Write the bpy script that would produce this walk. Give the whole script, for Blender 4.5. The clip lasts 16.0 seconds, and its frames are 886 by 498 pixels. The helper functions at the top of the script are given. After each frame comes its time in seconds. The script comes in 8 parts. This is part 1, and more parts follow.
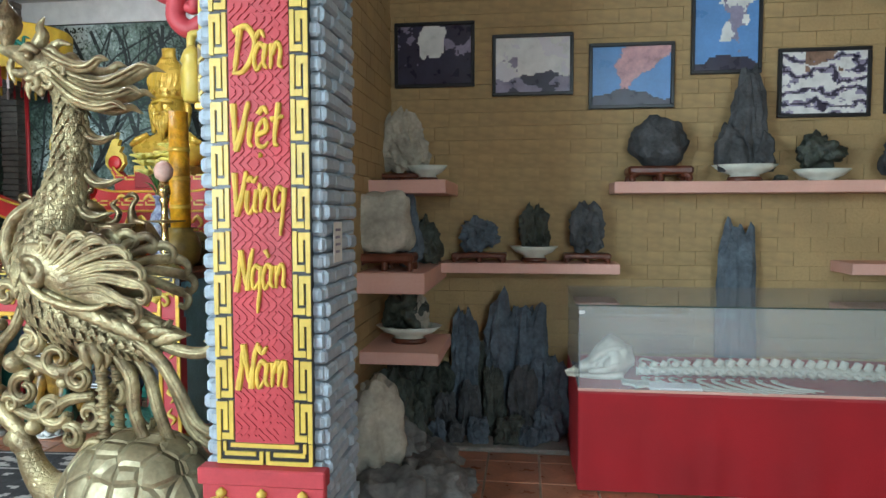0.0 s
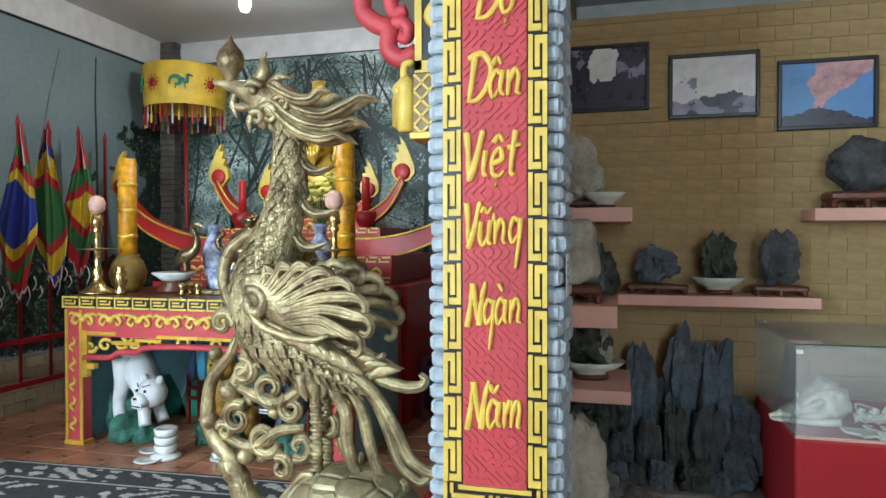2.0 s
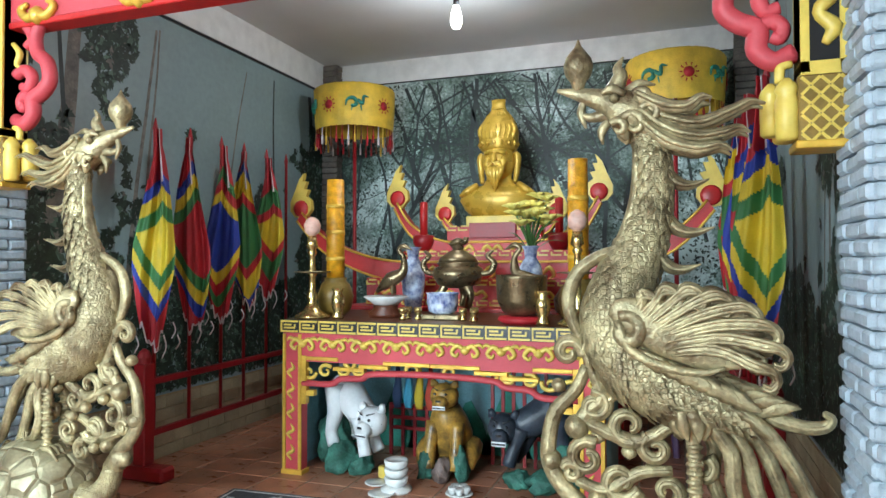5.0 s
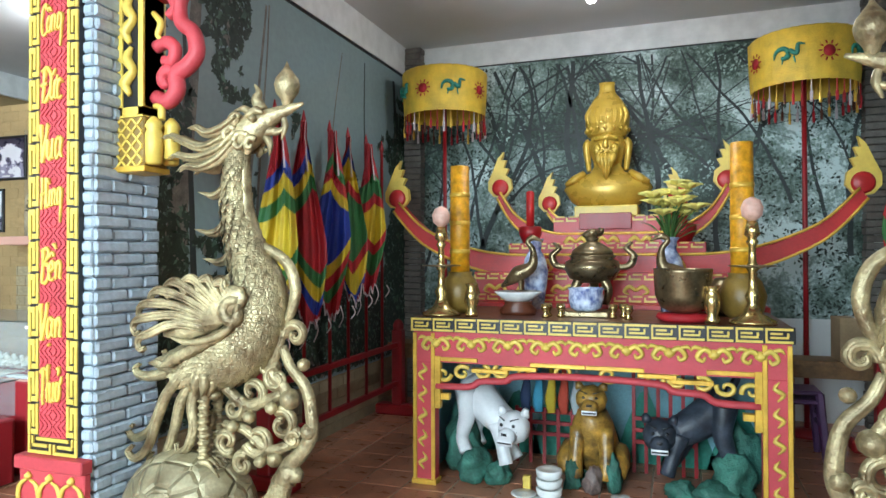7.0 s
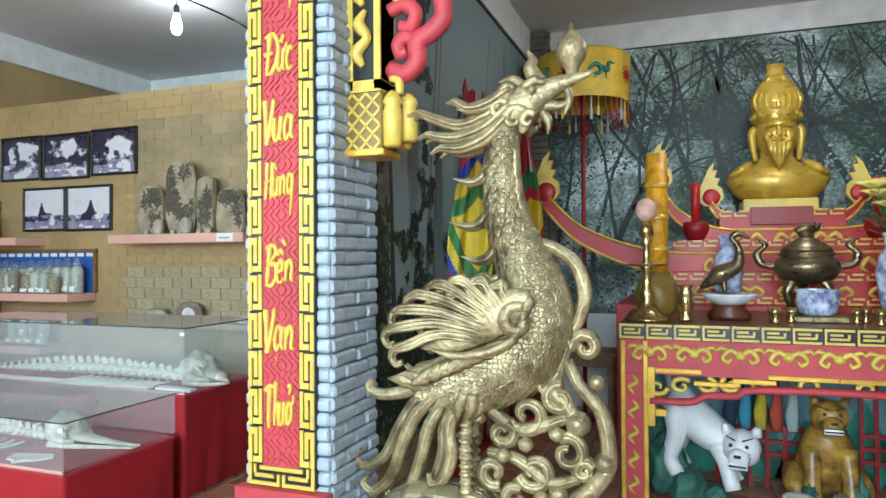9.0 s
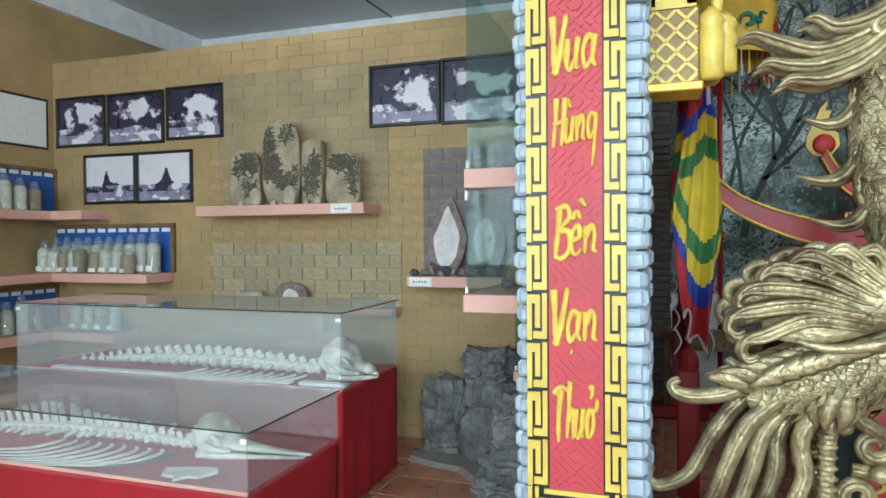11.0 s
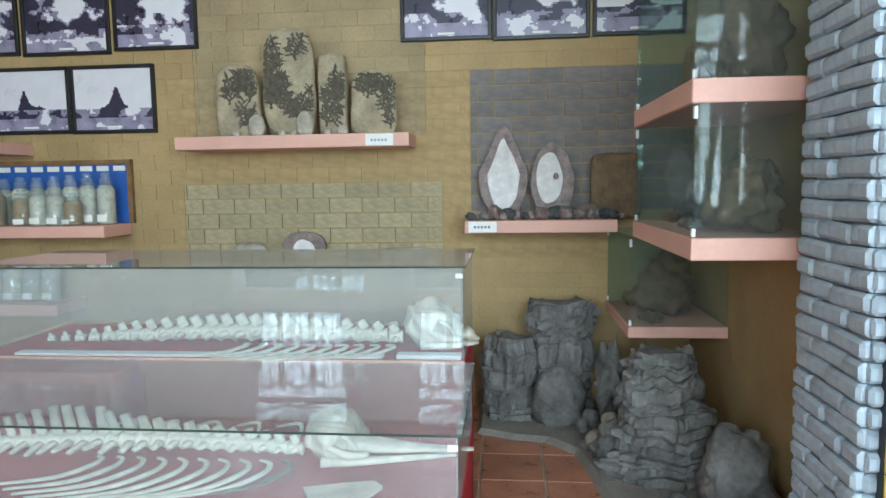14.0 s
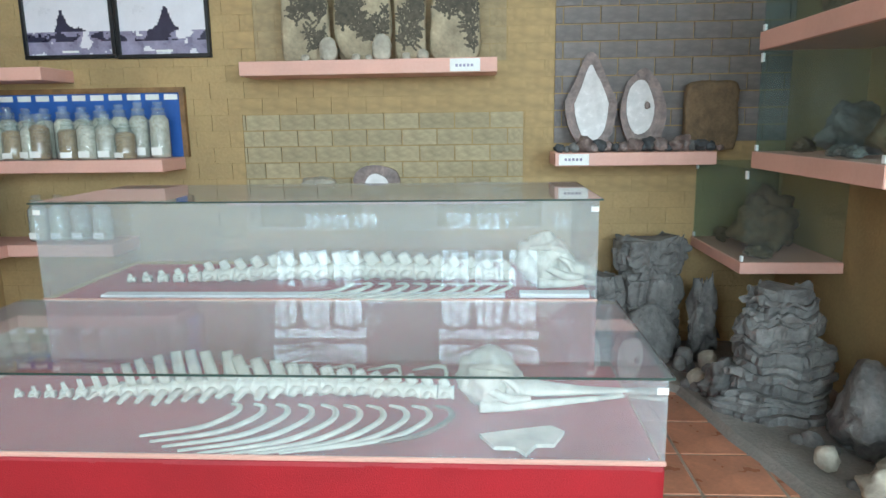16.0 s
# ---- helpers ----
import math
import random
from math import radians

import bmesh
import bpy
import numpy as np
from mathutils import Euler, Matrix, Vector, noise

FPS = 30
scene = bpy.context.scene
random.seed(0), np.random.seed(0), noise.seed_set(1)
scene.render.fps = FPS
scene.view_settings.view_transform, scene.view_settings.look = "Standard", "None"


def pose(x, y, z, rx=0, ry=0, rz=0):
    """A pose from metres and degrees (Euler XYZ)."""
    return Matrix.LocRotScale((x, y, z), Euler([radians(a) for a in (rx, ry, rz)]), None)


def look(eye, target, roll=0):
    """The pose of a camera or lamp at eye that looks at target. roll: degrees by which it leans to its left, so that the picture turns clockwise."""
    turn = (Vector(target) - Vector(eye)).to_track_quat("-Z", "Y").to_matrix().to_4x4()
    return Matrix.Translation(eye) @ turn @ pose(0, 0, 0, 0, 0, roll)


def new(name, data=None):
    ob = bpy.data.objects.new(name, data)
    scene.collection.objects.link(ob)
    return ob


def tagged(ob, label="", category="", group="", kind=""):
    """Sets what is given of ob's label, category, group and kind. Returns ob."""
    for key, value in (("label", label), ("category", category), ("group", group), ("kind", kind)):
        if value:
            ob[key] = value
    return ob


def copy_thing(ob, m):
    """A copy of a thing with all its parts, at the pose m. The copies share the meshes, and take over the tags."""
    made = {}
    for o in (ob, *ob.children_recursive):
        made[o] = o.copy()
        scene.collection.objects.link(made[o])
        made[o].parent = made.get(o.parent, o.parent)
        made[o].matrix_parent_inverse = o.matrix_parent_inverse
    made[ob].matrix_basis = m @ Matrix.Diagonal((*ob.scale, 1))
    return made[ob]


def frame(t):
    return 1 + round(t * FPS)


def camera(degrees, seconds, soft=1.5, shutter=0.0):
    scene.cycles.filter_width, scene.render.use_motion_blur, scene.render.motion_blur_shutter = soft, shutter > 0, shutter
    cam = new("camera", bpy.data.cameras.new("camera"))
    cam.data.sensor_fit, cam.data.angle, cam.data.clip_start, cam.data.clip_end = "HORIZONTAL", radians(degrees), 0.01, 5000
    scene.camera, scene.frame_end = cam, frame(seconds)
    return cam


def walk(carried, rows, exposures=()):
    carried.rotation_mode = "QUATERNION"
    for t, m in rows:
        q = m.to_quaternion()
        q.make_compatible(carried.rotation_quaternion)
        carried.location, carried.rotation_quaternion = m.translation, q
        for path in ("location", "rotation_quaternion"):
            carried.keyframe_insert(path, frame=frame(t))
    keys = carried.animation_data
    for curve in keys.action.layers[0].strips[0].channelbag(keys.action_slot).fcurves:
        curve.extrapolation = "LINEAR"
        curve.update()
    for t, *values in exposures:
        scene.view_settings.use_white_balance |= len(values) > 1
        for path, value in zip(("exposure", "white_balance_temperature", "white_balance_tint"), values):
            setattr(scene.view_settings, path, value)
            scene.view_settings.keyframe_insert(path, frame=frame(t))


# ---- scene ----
cam = camera(67.6, 16.0)
METRES, EYE, TILT, LEAN, TURN = 7.6, 1.48, 0.0, 0.0, 7.2
ROWS = [
    (0.0, 0.0, 0.0, 0.0, -0.01, -3.13, 0.11),
    (0.5, -0.0151, 0.0027, -0.0021, 0.53, -3.15, 0.31),
    (1.0, -0.034, 0.013, 0.0004, 2.61, -3.11, 0.2),
    (1.5, -0.0509, 0.0161, 0.0023, 5.54, -2.01, 0.24),
    (2.0, -0.0711, 0.0126, 0.0032, 7.61, -0.94, 0.11),
    (2.5, -0.0946, 0.009, 0.0022, 8.55, -0.87, 0.13),
    (3.0, -0.1201, 0.0121, 0.002, 10.42, -0.81, 0.0),
    (3.5, -0.1504, 0.0111, 0.0049, 11.77, 1.26, 0.06),
    (4.0, -0.1826, 0.0076, 0.0032, 12.07, 1.34, 0.1),
    (6.5, -0.331, 0.0336, 0.0014, 12.12, 0.71, 0.22),
    (7.0, -0.3702, 0.0374, 0.0014, 12.09, 0.63, 0.2),
    (7.5, -0.4085, 0.0404, 0.0014, 12.15, 0.7, 0.35),
    (8.0, -0.45, 0.0534, 0.002, 12.38, 0.59, 0.29),
    (8.5, -0.4945, 0.0574, 0.0015, 12.55, 0.59, 0.25),
    (9.0, -0.535, 0.0662, 0.0006, 12.95, 0.65, 0.34),
    (9.5, -0.5721, 0.08, 0.0022, 13.28, 0.46, 0.41),
    (10.0, -0.6179, 0.0891, -0.0006, 13.33, 0.29, 0.37),
    (12.5, -0.8057, 0.152, -0.0071, 3.33, -3.4, 0.6),
    (13.0, -0.8358, 0.16, -0.007, 0.39, -3.87, 0.69),
    (13.5, -0.8602, 0.1771, -0.0102, -1.27, -4.67, 0.7),
    (14.0, -0.88, 0.1877, -0.0115, -1.75, -5.63, 0.83),
    (14.5, -0.9056, 0.1938, -0.0121, -2.55, -7.42, 0.65),
    (15.0, -0.9264, 0.201, -0.0154, -2.94, -8.91, 0.72),
    (15.5, -0.946, 0.2109, -0.0172, -3.37, -9.72, 0.74),
    (16.0, -0.9602, 0.216, -0.0176, -3.96, -10.76, 0.79),
]
walk(cam, [(t, pose(0, 0, EYE, TILT, LEAN, TURN) @ pose(METRES * x, METRES * y, METRES * z, 90 + pitch, roll, yaw)) for t, x, y, z, yaw, pitch, roll in ROWS],
     [(0.0, 0.22), (4.0, 0.22), (8.0, 0.05), (10.0, -0.28), (12.5, -0.4), (13.5, -0.32), (15.0, -0.14), (16.0, -0.08)])

# world and daylight
world = bpy.data.worlds.new("sky")
scene.world = world
world.use_nodes = True
wn = world.node_tree
sky = wn.nodes.new("ShaderNodeTexSky")
sky.sky_type, sky.sun_disc = "NISHITA", False
sky.sun_elevation, sky.sun_rotation = radians(50), radians(150)
wn.links.new(sky.outputs[0], wn.nodes["Background"].inputs[0])
wn.nodes["Background"].inputs[1].default_value = 0.1
sun = new("sun", bpy.data.lights.new("sun", "SUN"))
sun.data.energy, sun.data.angle, sun.data.color = 2.0, radians(0.6), (1.0, 0.95, 0.88)
sun.matrix_world = look((0, 0, 8), (4, 7, 0))

FRONT = -2.5
# The last three are unseen openings, added to light the shrine and east room.
WINDOW_X = [-9.65, -7.35, -5.05, -3.6, 1.6]
for wx, power in zip(WINDOW_X, (225.0, 290.0, 360.0, 440.0, 185.0)):
    a = new("window_daylight", bpy.data.lights.new("window_daylight", "AREA"))
    a.data.shape, a.data.size, a.data.size_y = "RECTANGLE", 1.36, 2.3
    a.data.energy, a.data.color = power, (0.68, 0.89, 1.0)
    a.matrix_world = look((wx, FRONT - 0.62, 2.15), (wx, 5, -0.6))
for bx, by, bz, e in ((-3.37, 4.66, 3.36, 42.0), (-8.12, 4.45, 3.46, 14.0)):
    b = new("bulb_light", bpy.data.lights.new("bulb_light", "POINT"))
    b.data.energy, b.data.shadow_soft_size, b.data.color = e, 0.06, (0.86, 0.95, 1.0)
    b.location = (bx, by, bz - 0.02)

# ---- materials ----
def srgb(r, g, b):
    return tuple((c / 255 / 12.92 if c / 255 <= 0.04045 else ((c / 255 + 0.055) / 1.055) ** 2.4) for c in (r, g, b))


def mat(name, col, rough=0.6, metal=0.0, vary=0.18, scale=6.0, bump=0.15, grain=60.0, island=0.0, each=0.0, dark=None, spec=0.5):
    """A procedural surface: base colour with large stains, fine grain, relief, and a shade of its own for each piece."""
    m = bpy.data.materials.new(name)
    m.use_nodes = True
    t = m.node_tree
    p = t.nodes["Principled BSDF"]
    co = t.nodes.new("ShaderNodeTexCoord")
    n1, n2 = t.nodes.new("ShaderNodeTexNoise"), t.nodes.new("ShaderNodeTexNoise")
    for n, s, d in ((n1, scale, 5.0), (n2, grain, 3.0)):
        n.inputs["Scale"].default_value, n.inputs["Detail"].default_value = s, d
        t.links.new(co.outputs["Object"], n.inputs["Vector"])
    ramp = t.nodes.new("ShaderNodeValToRGB")
    lo = dark or tuple(c * (1 - 2.2 * vary) if vary < 0.4 else c * 0.15 for c in col)
    ramp.color_ramp.elements[0].color = (*lo, 1)
    ramp.color_ramp.elements[0].position = 0.3
    ramp.color_ramp.elements[1].color = (*[min(1, c * (1 + 0.6 * vary)) for c in col], 1)
    ramp.color_ramp.elements[1].position = 0.68
    t.links.new(n1.outputs["Fac"], ramp.inputs["Fac"])
    out = ramp.outputs["Color"]
    g = t.nodes.new("ShaderNodeMixRGB")
    g.blend_type, g.inputs["Fac"].default_value = "OVERLAY", min(1.0, vary * 1.6)
    t.links.new(out, g.inputs[1])
    t.links.new(n2.outputs["Fac"], g.inputs[2])
    out = g.outputs["Color"]
    for amount, node, sock in ((island, "ShaderNodeNewGeometry", "Random Per Island"), (each, "ShaderNodeObjectInfo", "Random")):
        if amount:
            src = t.nodes.new(node)
            mr = t.nodes.new("ShaderNodeMapRange")
            mr.inputs["To Min"].default_value, mr.inputs["To Max"].default_value = 1 - amount, 1 + amount
            t.links.new(src.outputs[sock], mr.inputs["Value"])
            h = t.nodes.new("ShaderNodeHueSaturation")
            t.links.new(mr.outputs[0], h.inputs["Value"])
            t.links.new(out, h.inputs["Color"])
            out = h.outputs["Color"]
    t.links.new(out, p.inputs["Base Color"])
    p.inputs["Metallic"].default_value = metal
    p.inputs["Specular IOR Level"].default_value = spec
    rr = t.nodes.new("ShaderNodeMapRange")
    rr.inputs["To Min"].default_value, rr.inputs["To Max"].default_value = max(0.02, rough - 0.12), min(1, rough + 0.12)
    t.links.new(n1.outputs["Fac"], rr.inputs["Value"])
    t.links.new(rr.outputs[0], p.inputs["Roughness"])
    if bump:
        ad = t.nodes.new("ShaderNodeMath")
        ad.operation = "ADD"
        t.links.new(n1.outputs["Fac"], ad.inputs[0])
        t.links.new(n2.outputs["Fac"], ad.inputs[1])
        b = t.nodes.new("ShaderNodeBump")
        b.inputs["Strength"].default_value, b.inputs["Distance"].default_value = bump, 0.01
        t.links.new(ad.outputs[0], b.inputs["Height"])
        t.links.new(b.outputs["Normal"], p.inputs["Normal"])
    return m


def glass_mat(name, tint=(0.95, 0.98, 0.99), haze=0.095, gloss=0.06):
    m = bpy.data.materials.new(name)
    m.use_nodes = True
    t = m.node_tree
    p = t.nodes["Principled BSDF"]
    t.nodes.remove(p)
    tr, gl, mx, lw, fr = (t.nodes.new(n) for n in ("ShaderNodeBsdfTransparent", "ShaderNodeBsdfGlossy", "ShaderNodeMixShader", "ShaderNodeLayerWeight", "ShaderNodeMapRange"))
    pw = t.nodes.new("ShaderNodeMath")
    pw.operation, pw.inputs[1].default_value = "POWER", 4.0
    t.links.new(lw.outputs["Facing"], pw.inputs[0])
    t.links.new(pw.outputs[0], fr.inputs["Value"])
    tr.inputs[0].default_value = (*tint, 1)
    gl.inputs["Roughness"].default_value = 0.0
    lw.inputs[0].default_value = 0.5
    fr.inputs["To Min"].default_value, fr.inputs["To Max"].default_value = gloss, 16 * gloss
    t.links.new(fr.outputs[0], mx.inputs[0])
    t.links.new(tr.outputs[0], mx.inputs[1])
    t.links.new(gl.outputs[0], mx.inputs[2])
    # Pale diffuse layer: dust, plus the sheen of bright surroundings put into the colour.
    df, dust_and_sheen = t.nodes.new("ShaderNodeBsdfDiffuse"), t.nodes.new("ShaderNodeMixShader")
    df.inputs[0].default_value, dust_and_sheen.inputs[0].default_value = (0.8, 0.85, 0.88, 1), haze
    t.links.new(mx.outputs[0], dust_and_sheen.inputs[1])
    t.links.new(df.outputs[0], dust_and_sheen.inputs[2])
    t.links.new(dust_and_sheen.outputs[0], t.nodes["Material Output"].inputs[0])
    return m


def glow(name, col, strength):
    m = bpy.data.materials.new(name)
    m.use_nodes = True
    p = m.node_tree.nodes["Principled BSDF"]
    p.inputs["Emission Color"].default_value, p.inputs["Emission Strength"].default_value = (*col, 1), strength
    return m


M = dict(
    plaster=mat("white_plaster", (0.78, 0.79, 0.78), 0.8, vary=0.05, scale=1.5, bump=0.08),
    ceiling=mat("grey_white_ceiling_paint", (0.66, 0.67, 0.68), 0.85, vary=0.06, scale=0.8, bump=0.05),
    tan=mat("ochre_painted_brick", (0.42, 0.285, 0.13), 0.7, vary=0.1, scale=2.5, bump=0.3, island=0.035, each=0.035),
    mortar_tan=mat("ochre_mortar", (0.4, 0.27, 0.12), 0.9, vary=0.12, scale=3, bump=0.3),
    greybrick=mat("grey_violet_brick", (0.20, 0.175, 0.165), 0.8, vary=0.12, scale=3, bump=0.3, island=0.08, each=0.08),
    dusty=mat("dusty_ochre_brick", (0.36, 0.27, 0.15), 0.8, vary=0.12, scale=3, bump=0.3, island=0.08, each=0.08),
    palebrick=mat("pale_ochre_brick", (0.38, 0.31, 0.19), 0.8, vary=0.12, scale=4, bump=0.3, island=0.1, each=0.1),
    white_brick=mat("white_painted_brick", (0.42, 0.5, 0.57), 0.6, vary=0.1, scale=9, bump=0.45, grain=40, island=0.06, each=0.06),
    white_mortar=mat("grey_mortar", (0.42, 0.46, 0.5), 0.9, vary=0.2, scale=8, bump=0.4),
    tile=mat("glazed_terracotta_tile", (0.47, 0.2, 0.115), 0.3, vary=0.16, scale=5, bump=0.08, island=0.16, each=0.16),
    grout=mat("grey_grout", (0.36, 0.29, 0.22), 0.9, vary=0.2),
    red=mat("red_lacquer_paint", (0.52, 0.018, 0.018), 0.4, vary=0.1, scale=4, bump=0.08),
    redpl=mat("rose_red_plaque_paint", (0.56, 0.06, 0.075), 0.55, vary=0.08, scale=5, bump=0.1),
    darkred=mat("dark_red_paint", (0.30, 0.008, 0.012), 0.4, vary=0.12, scale=5, bump=0.08),
    redcloth=mat("red_cloth", (0.39, 0.008, 0.015), 0.75, vary=0.1, scale=2, bump=0.3, grain=220),
    pinkcloth=mat("faded_red_velvet", (0.42, 0.045, 0.055), 0.85, vary=0.1, scale=3, bump=0.2, grain=150),
    gold=mat("gold_leaf_paint", (0.78, 0.47, 0.07), 0.35, metal=0.35, vary=0.12, scale=9, bump=0.2),
    yellow=mat("bright_yellow_paint", (0.74, 0.53, 0.1), 0.4, vary=0.08, scale=9, bump=0.1),
    bronze=mat("pale_gold_bronze_paint", (0.46, 0.385, 0.215), 0.42, metal=0.5, vary=0.3, scale=9, bump=0.6, grain=55, dark=(0.12, 0.08, 0.04)),
    pink=mat("salmon_pink_shelf_paint", (0.72, 0.40, 0.32), 0.6, vary=0.05, scale=3, bump=0.05),
    black=mat("black_lacquer", (0.012, 0.012, 0.014), 0.35, vary=0.1, bump=0.05),
    rockdark=mat("dark_slate_rock", (0.075, 0.078, 0.082), 0.75, vary=0.3, scale=9, bump=0.8, grain=45),
    rockgrey=mat("grey_layered_rock", (0.2, 0.195, 0.185), 0.9, vary=0.26, scale=7, bump=0.8, grain=40),
    rockpale=mat("pale_cream_rock", (0.46, 0.42, 0.34), 0.8, vary=0.2, scale=7, bump=0.6, grain=40),
    wood=mat("dark_red_brown_wood", (0.13, 0.035, 0.016), 0.35, vary=0.2, scale=12, bump=0.2),
    bone=mat("pale_bone", (0.72, 0.68, 0.57), 0.6, vary=0.16, scale=14, bump=0.3),
    glass=glass_mat("clear_glass"),
    glass_dull=glass_mat("smoky_green_glass", (0.8, 0.88, 0.86), 0.02, 0.008),
    white=mat("white_gloss_paint", (0.82, 0.83, 0.82), 0.4, vary=0.06, scale=8, bump=0.05),
)


def scaled_mat(name, col, dark, size, rough, metal, depth):
    """Painted relief of overlapping scales or shell plates."""
    m = mat(name, col, rough, metal, vary=0.2, scale=7, bump=0.0, dark=dark)
    t = m.node_tree
    p = t.nodes["Principled BSDF"]
    co, v, n = t.nodes.new("ShaderNodeTexCoord"), t.nodes.new("ShaderNodeTexVoronoi"), t.nodes.new("ShaderNodeTexNoise")
    v.feature = "DISTANCE_TO_EDGE"
    v.inputs["Randomness"].default_value = 0.55
    v.inputs["Scale"].default_value, n.inputs["Scale"].default_value = size, size * 2.5
    t.links.new(co.outputs["Object"], v.inputs["Vector"])
    t.links.new(co.outputs["Object"], n.inputs["Vector"])
    r = t.nodes.new("ShaderNodeMapRange")
    r.inputs["From Max"].default_value = 0.12
    t.links.new(v.outputs["Distance"], r.inputs["Value"])
    ad = t.nodes.new("ShaderNodeMath")
    ad.operation, ad.inputs[1].default_value = "MULTIPLY_ADD", 0.35
    t.links.new(n.outputs["Fac"], ad.inputs[0])
    t.links.new(r.outputs[0], ad.inputs[2])
    b = t.nodes.new("ShaderNodeBump")
    b.inputs["Strength"].default_value, b.inputs["Distance"].default_value = depth, 0.012
    t.links.new(ad.outputs[0], b.inputs["Height"])
    t.links.new(b.outputs["Normal"], p.inputs["Normal"])
    return m


M["scales"] = scaled_mat("bronze_scale_relief", (0.44, 0.365, 0.2), (0.12, 0.08, 0.04), 50, 0.42, 0.5, 0.4)
M["shell"] = scaled_mat("bronze_shell_plates", (0.42, 0.37, 0.23), (0.18, 0.14, 0.075), 9, 0.42, 0.45, 0.9)

# ---- building helpers ----
def link(name, bm, material, smooth=False):
    me = bpy.data.meshes.new(name)
    bm.to_mesh(me)
    bm.free()
    for m in (material if isinstance(material, (list, tuple)) else [material]):
        me.materials.append(m)
    if smooth:
        me.polygons.foreach_set("use_smooth", [True] * len(me.polygons))
    return new(name, me)


def part(name, bm, material, parent, label="", smooth=False, at=None):
    ob = link(name, bm, material, smooth)
    ob.parent = parent
    if at is not None:
        ob.matrix_basis = at
    return tagged(ob, label)


def thing(name, at, label, category, group="", kind=""):
    ob = new(name)
    ob.empty_display_size = 0.1
    ob.matrix_basis = at if isinstance(at, Matrix) else Matrix.Translation(at)
    return tagged(ob, label, category, group, kind)


def structure(name, bm, material, label, category="", smooth=False):
    return tagged(link(name, bm, material, smooth), label, category or name.split("_")[0], kind="structure")


def add_box(bm, x0, x1, y0, y1, z0, z1, bevel=0.0, mi=0, rot=None):
    r = bmesh.ops.create_cube(bm, size=1)
    vs = r["verts"]
    c = Vector(((x0 + x1) / 2, (y0 + y1) / 2, (z0 + z1) / 2))
    for v in vs:
        v.co = Vector((v.co.x * (x1 - x0), v.co.y * (y1 - y0), v.co.z * (z1 - z0)))
        if rot is not None:
            v.co = rot @ v.co
        v.co += c
    fs = list({f for v in vs for f in v.link_faces})
    for f in fs:
        f.material_index = mi
    if bevel:
        es = list({e for v in vs for e in v.link_edges})
        bmesh.ops.bevel(bm, geom=es, offset=bevel, segments=1, affect="EDGES", material=-1)
    return vs


def box(x0, x1, y0, y1, z0, z1, bevel=0.0):
    bm = bmesh.new()
    add_box(bm, x0, x1, y0, y1, z0, z1, bevel)
    return bm


def lathe(bm, profile, seg=24, at=(0, 0, 0), mi=0):
    """Turns a profile of (radius, z) about the z axis."""
    rings = []
    for r, z in profile:
        rings.append([bm.verts.new((at[0] + r * math.cos(2 * math.pi * i / seg), at[1] + r * math.sin(2 * math.pi * i / seg), at[2] + z)) for i in range(seg)])
    for a, b in zip(rings, rings[1:]):
        for i in range(seg):
            bm.faces.new((a[i], a[(i + 1) % seg], b[(i + 1) % seg], b[i])).material_index = mi
    bm.faces.new(list(reversed(rings[0]))).material_index = mi
    bm.faces.new(rings[-1]).material_index = mi
    return bm


def spline(pts, n):
    """Catmull-Rom through the points, n steps a span."""
    pts = [Vector(p) for p in pts]
    ext = [pts[0] * 2 - pts[1]] + pts + [pts[-1] * 2 - pts[-2]]
    out = []
    for i in range(1, len(ext) - 2):
        a, b, c, d = ext[i - 1:i + 3]
        for k in range(n):
            t = k / n
            out.append(0.5 * ((2 * b) + (c - a) * t + (2 * a - 5 * b + 4 * c - d) * t * t + (3 * b - a - 3 * c + d) * t ** 3))
    out.append(pts[-1].copy())
    return out


def tube(bm, pts, radii, seg=8, n=4, flat=1.0, up=(0, 1, 0), mi=0):
    """A tapered rod along a smooth curve; flat squeezes it along up."""
    path = spline(pts, n) if n > 1 else [Vector(p) for p in pts]
    count = len(path)
    rr = [float(np.interp(i / (count - 1), np.linspace(0, 1, len(radii)), radii)) for i in range(count)]
    up = Vector(up).normalized()
    rings = []
    for i, p in enumerate(path):
        d = (path[min(i + 1, count - 1)] - path[max(i - 1, 0)]).normalized()
        s = d.cross(up)
        if s.length < 1e-3:
            s = d.cross(Vector((1, 0.1, 0.2)))
        s.normalize()
        u = s.cross(d).normalized()
        rings.append([bm.verts.new(p + s * rr[i] * math.cos(2 * math.pi * k / seg) + u * rr[i] * flat * math.sin(2 * math.pi * k / seg)) for k in range(seg)])
    for a, b in zip(rings, rings[1:]):
        for k in range(seg):
            bm.faces.new((a[k], a[(k + 1) % seg], b[(k + 1) % seg], b[k])).material_index = mi
    bm.faces.new(list(reversed(rings[0]))).material_index = mi
    bm.faces.new(rings[-1]).material_index = mi
    return bm


def plate(bm, outline, thick, mi=0, to=None):
    """A flat plate: outline in (x, z), thickness along y, to: a function on points."""
    to = to or (lambda p: p)
    a = [bm.verts.new(to(Vector((x, 0, z)))) for x, z in outline]
    b = [bm.verts.new(to(Vector((x, thick, z)))) for x, z in outline]
    bm.faces.new(a).material_index = mi
    bm.faces.new(list(reversed(b))).material_index = mi
    for i in range(len(a)):
        j = (i + 1) % len(a)
        bm.faces.new((a[j], a[i], b[i], b[j])).material_index = mi
    return bm


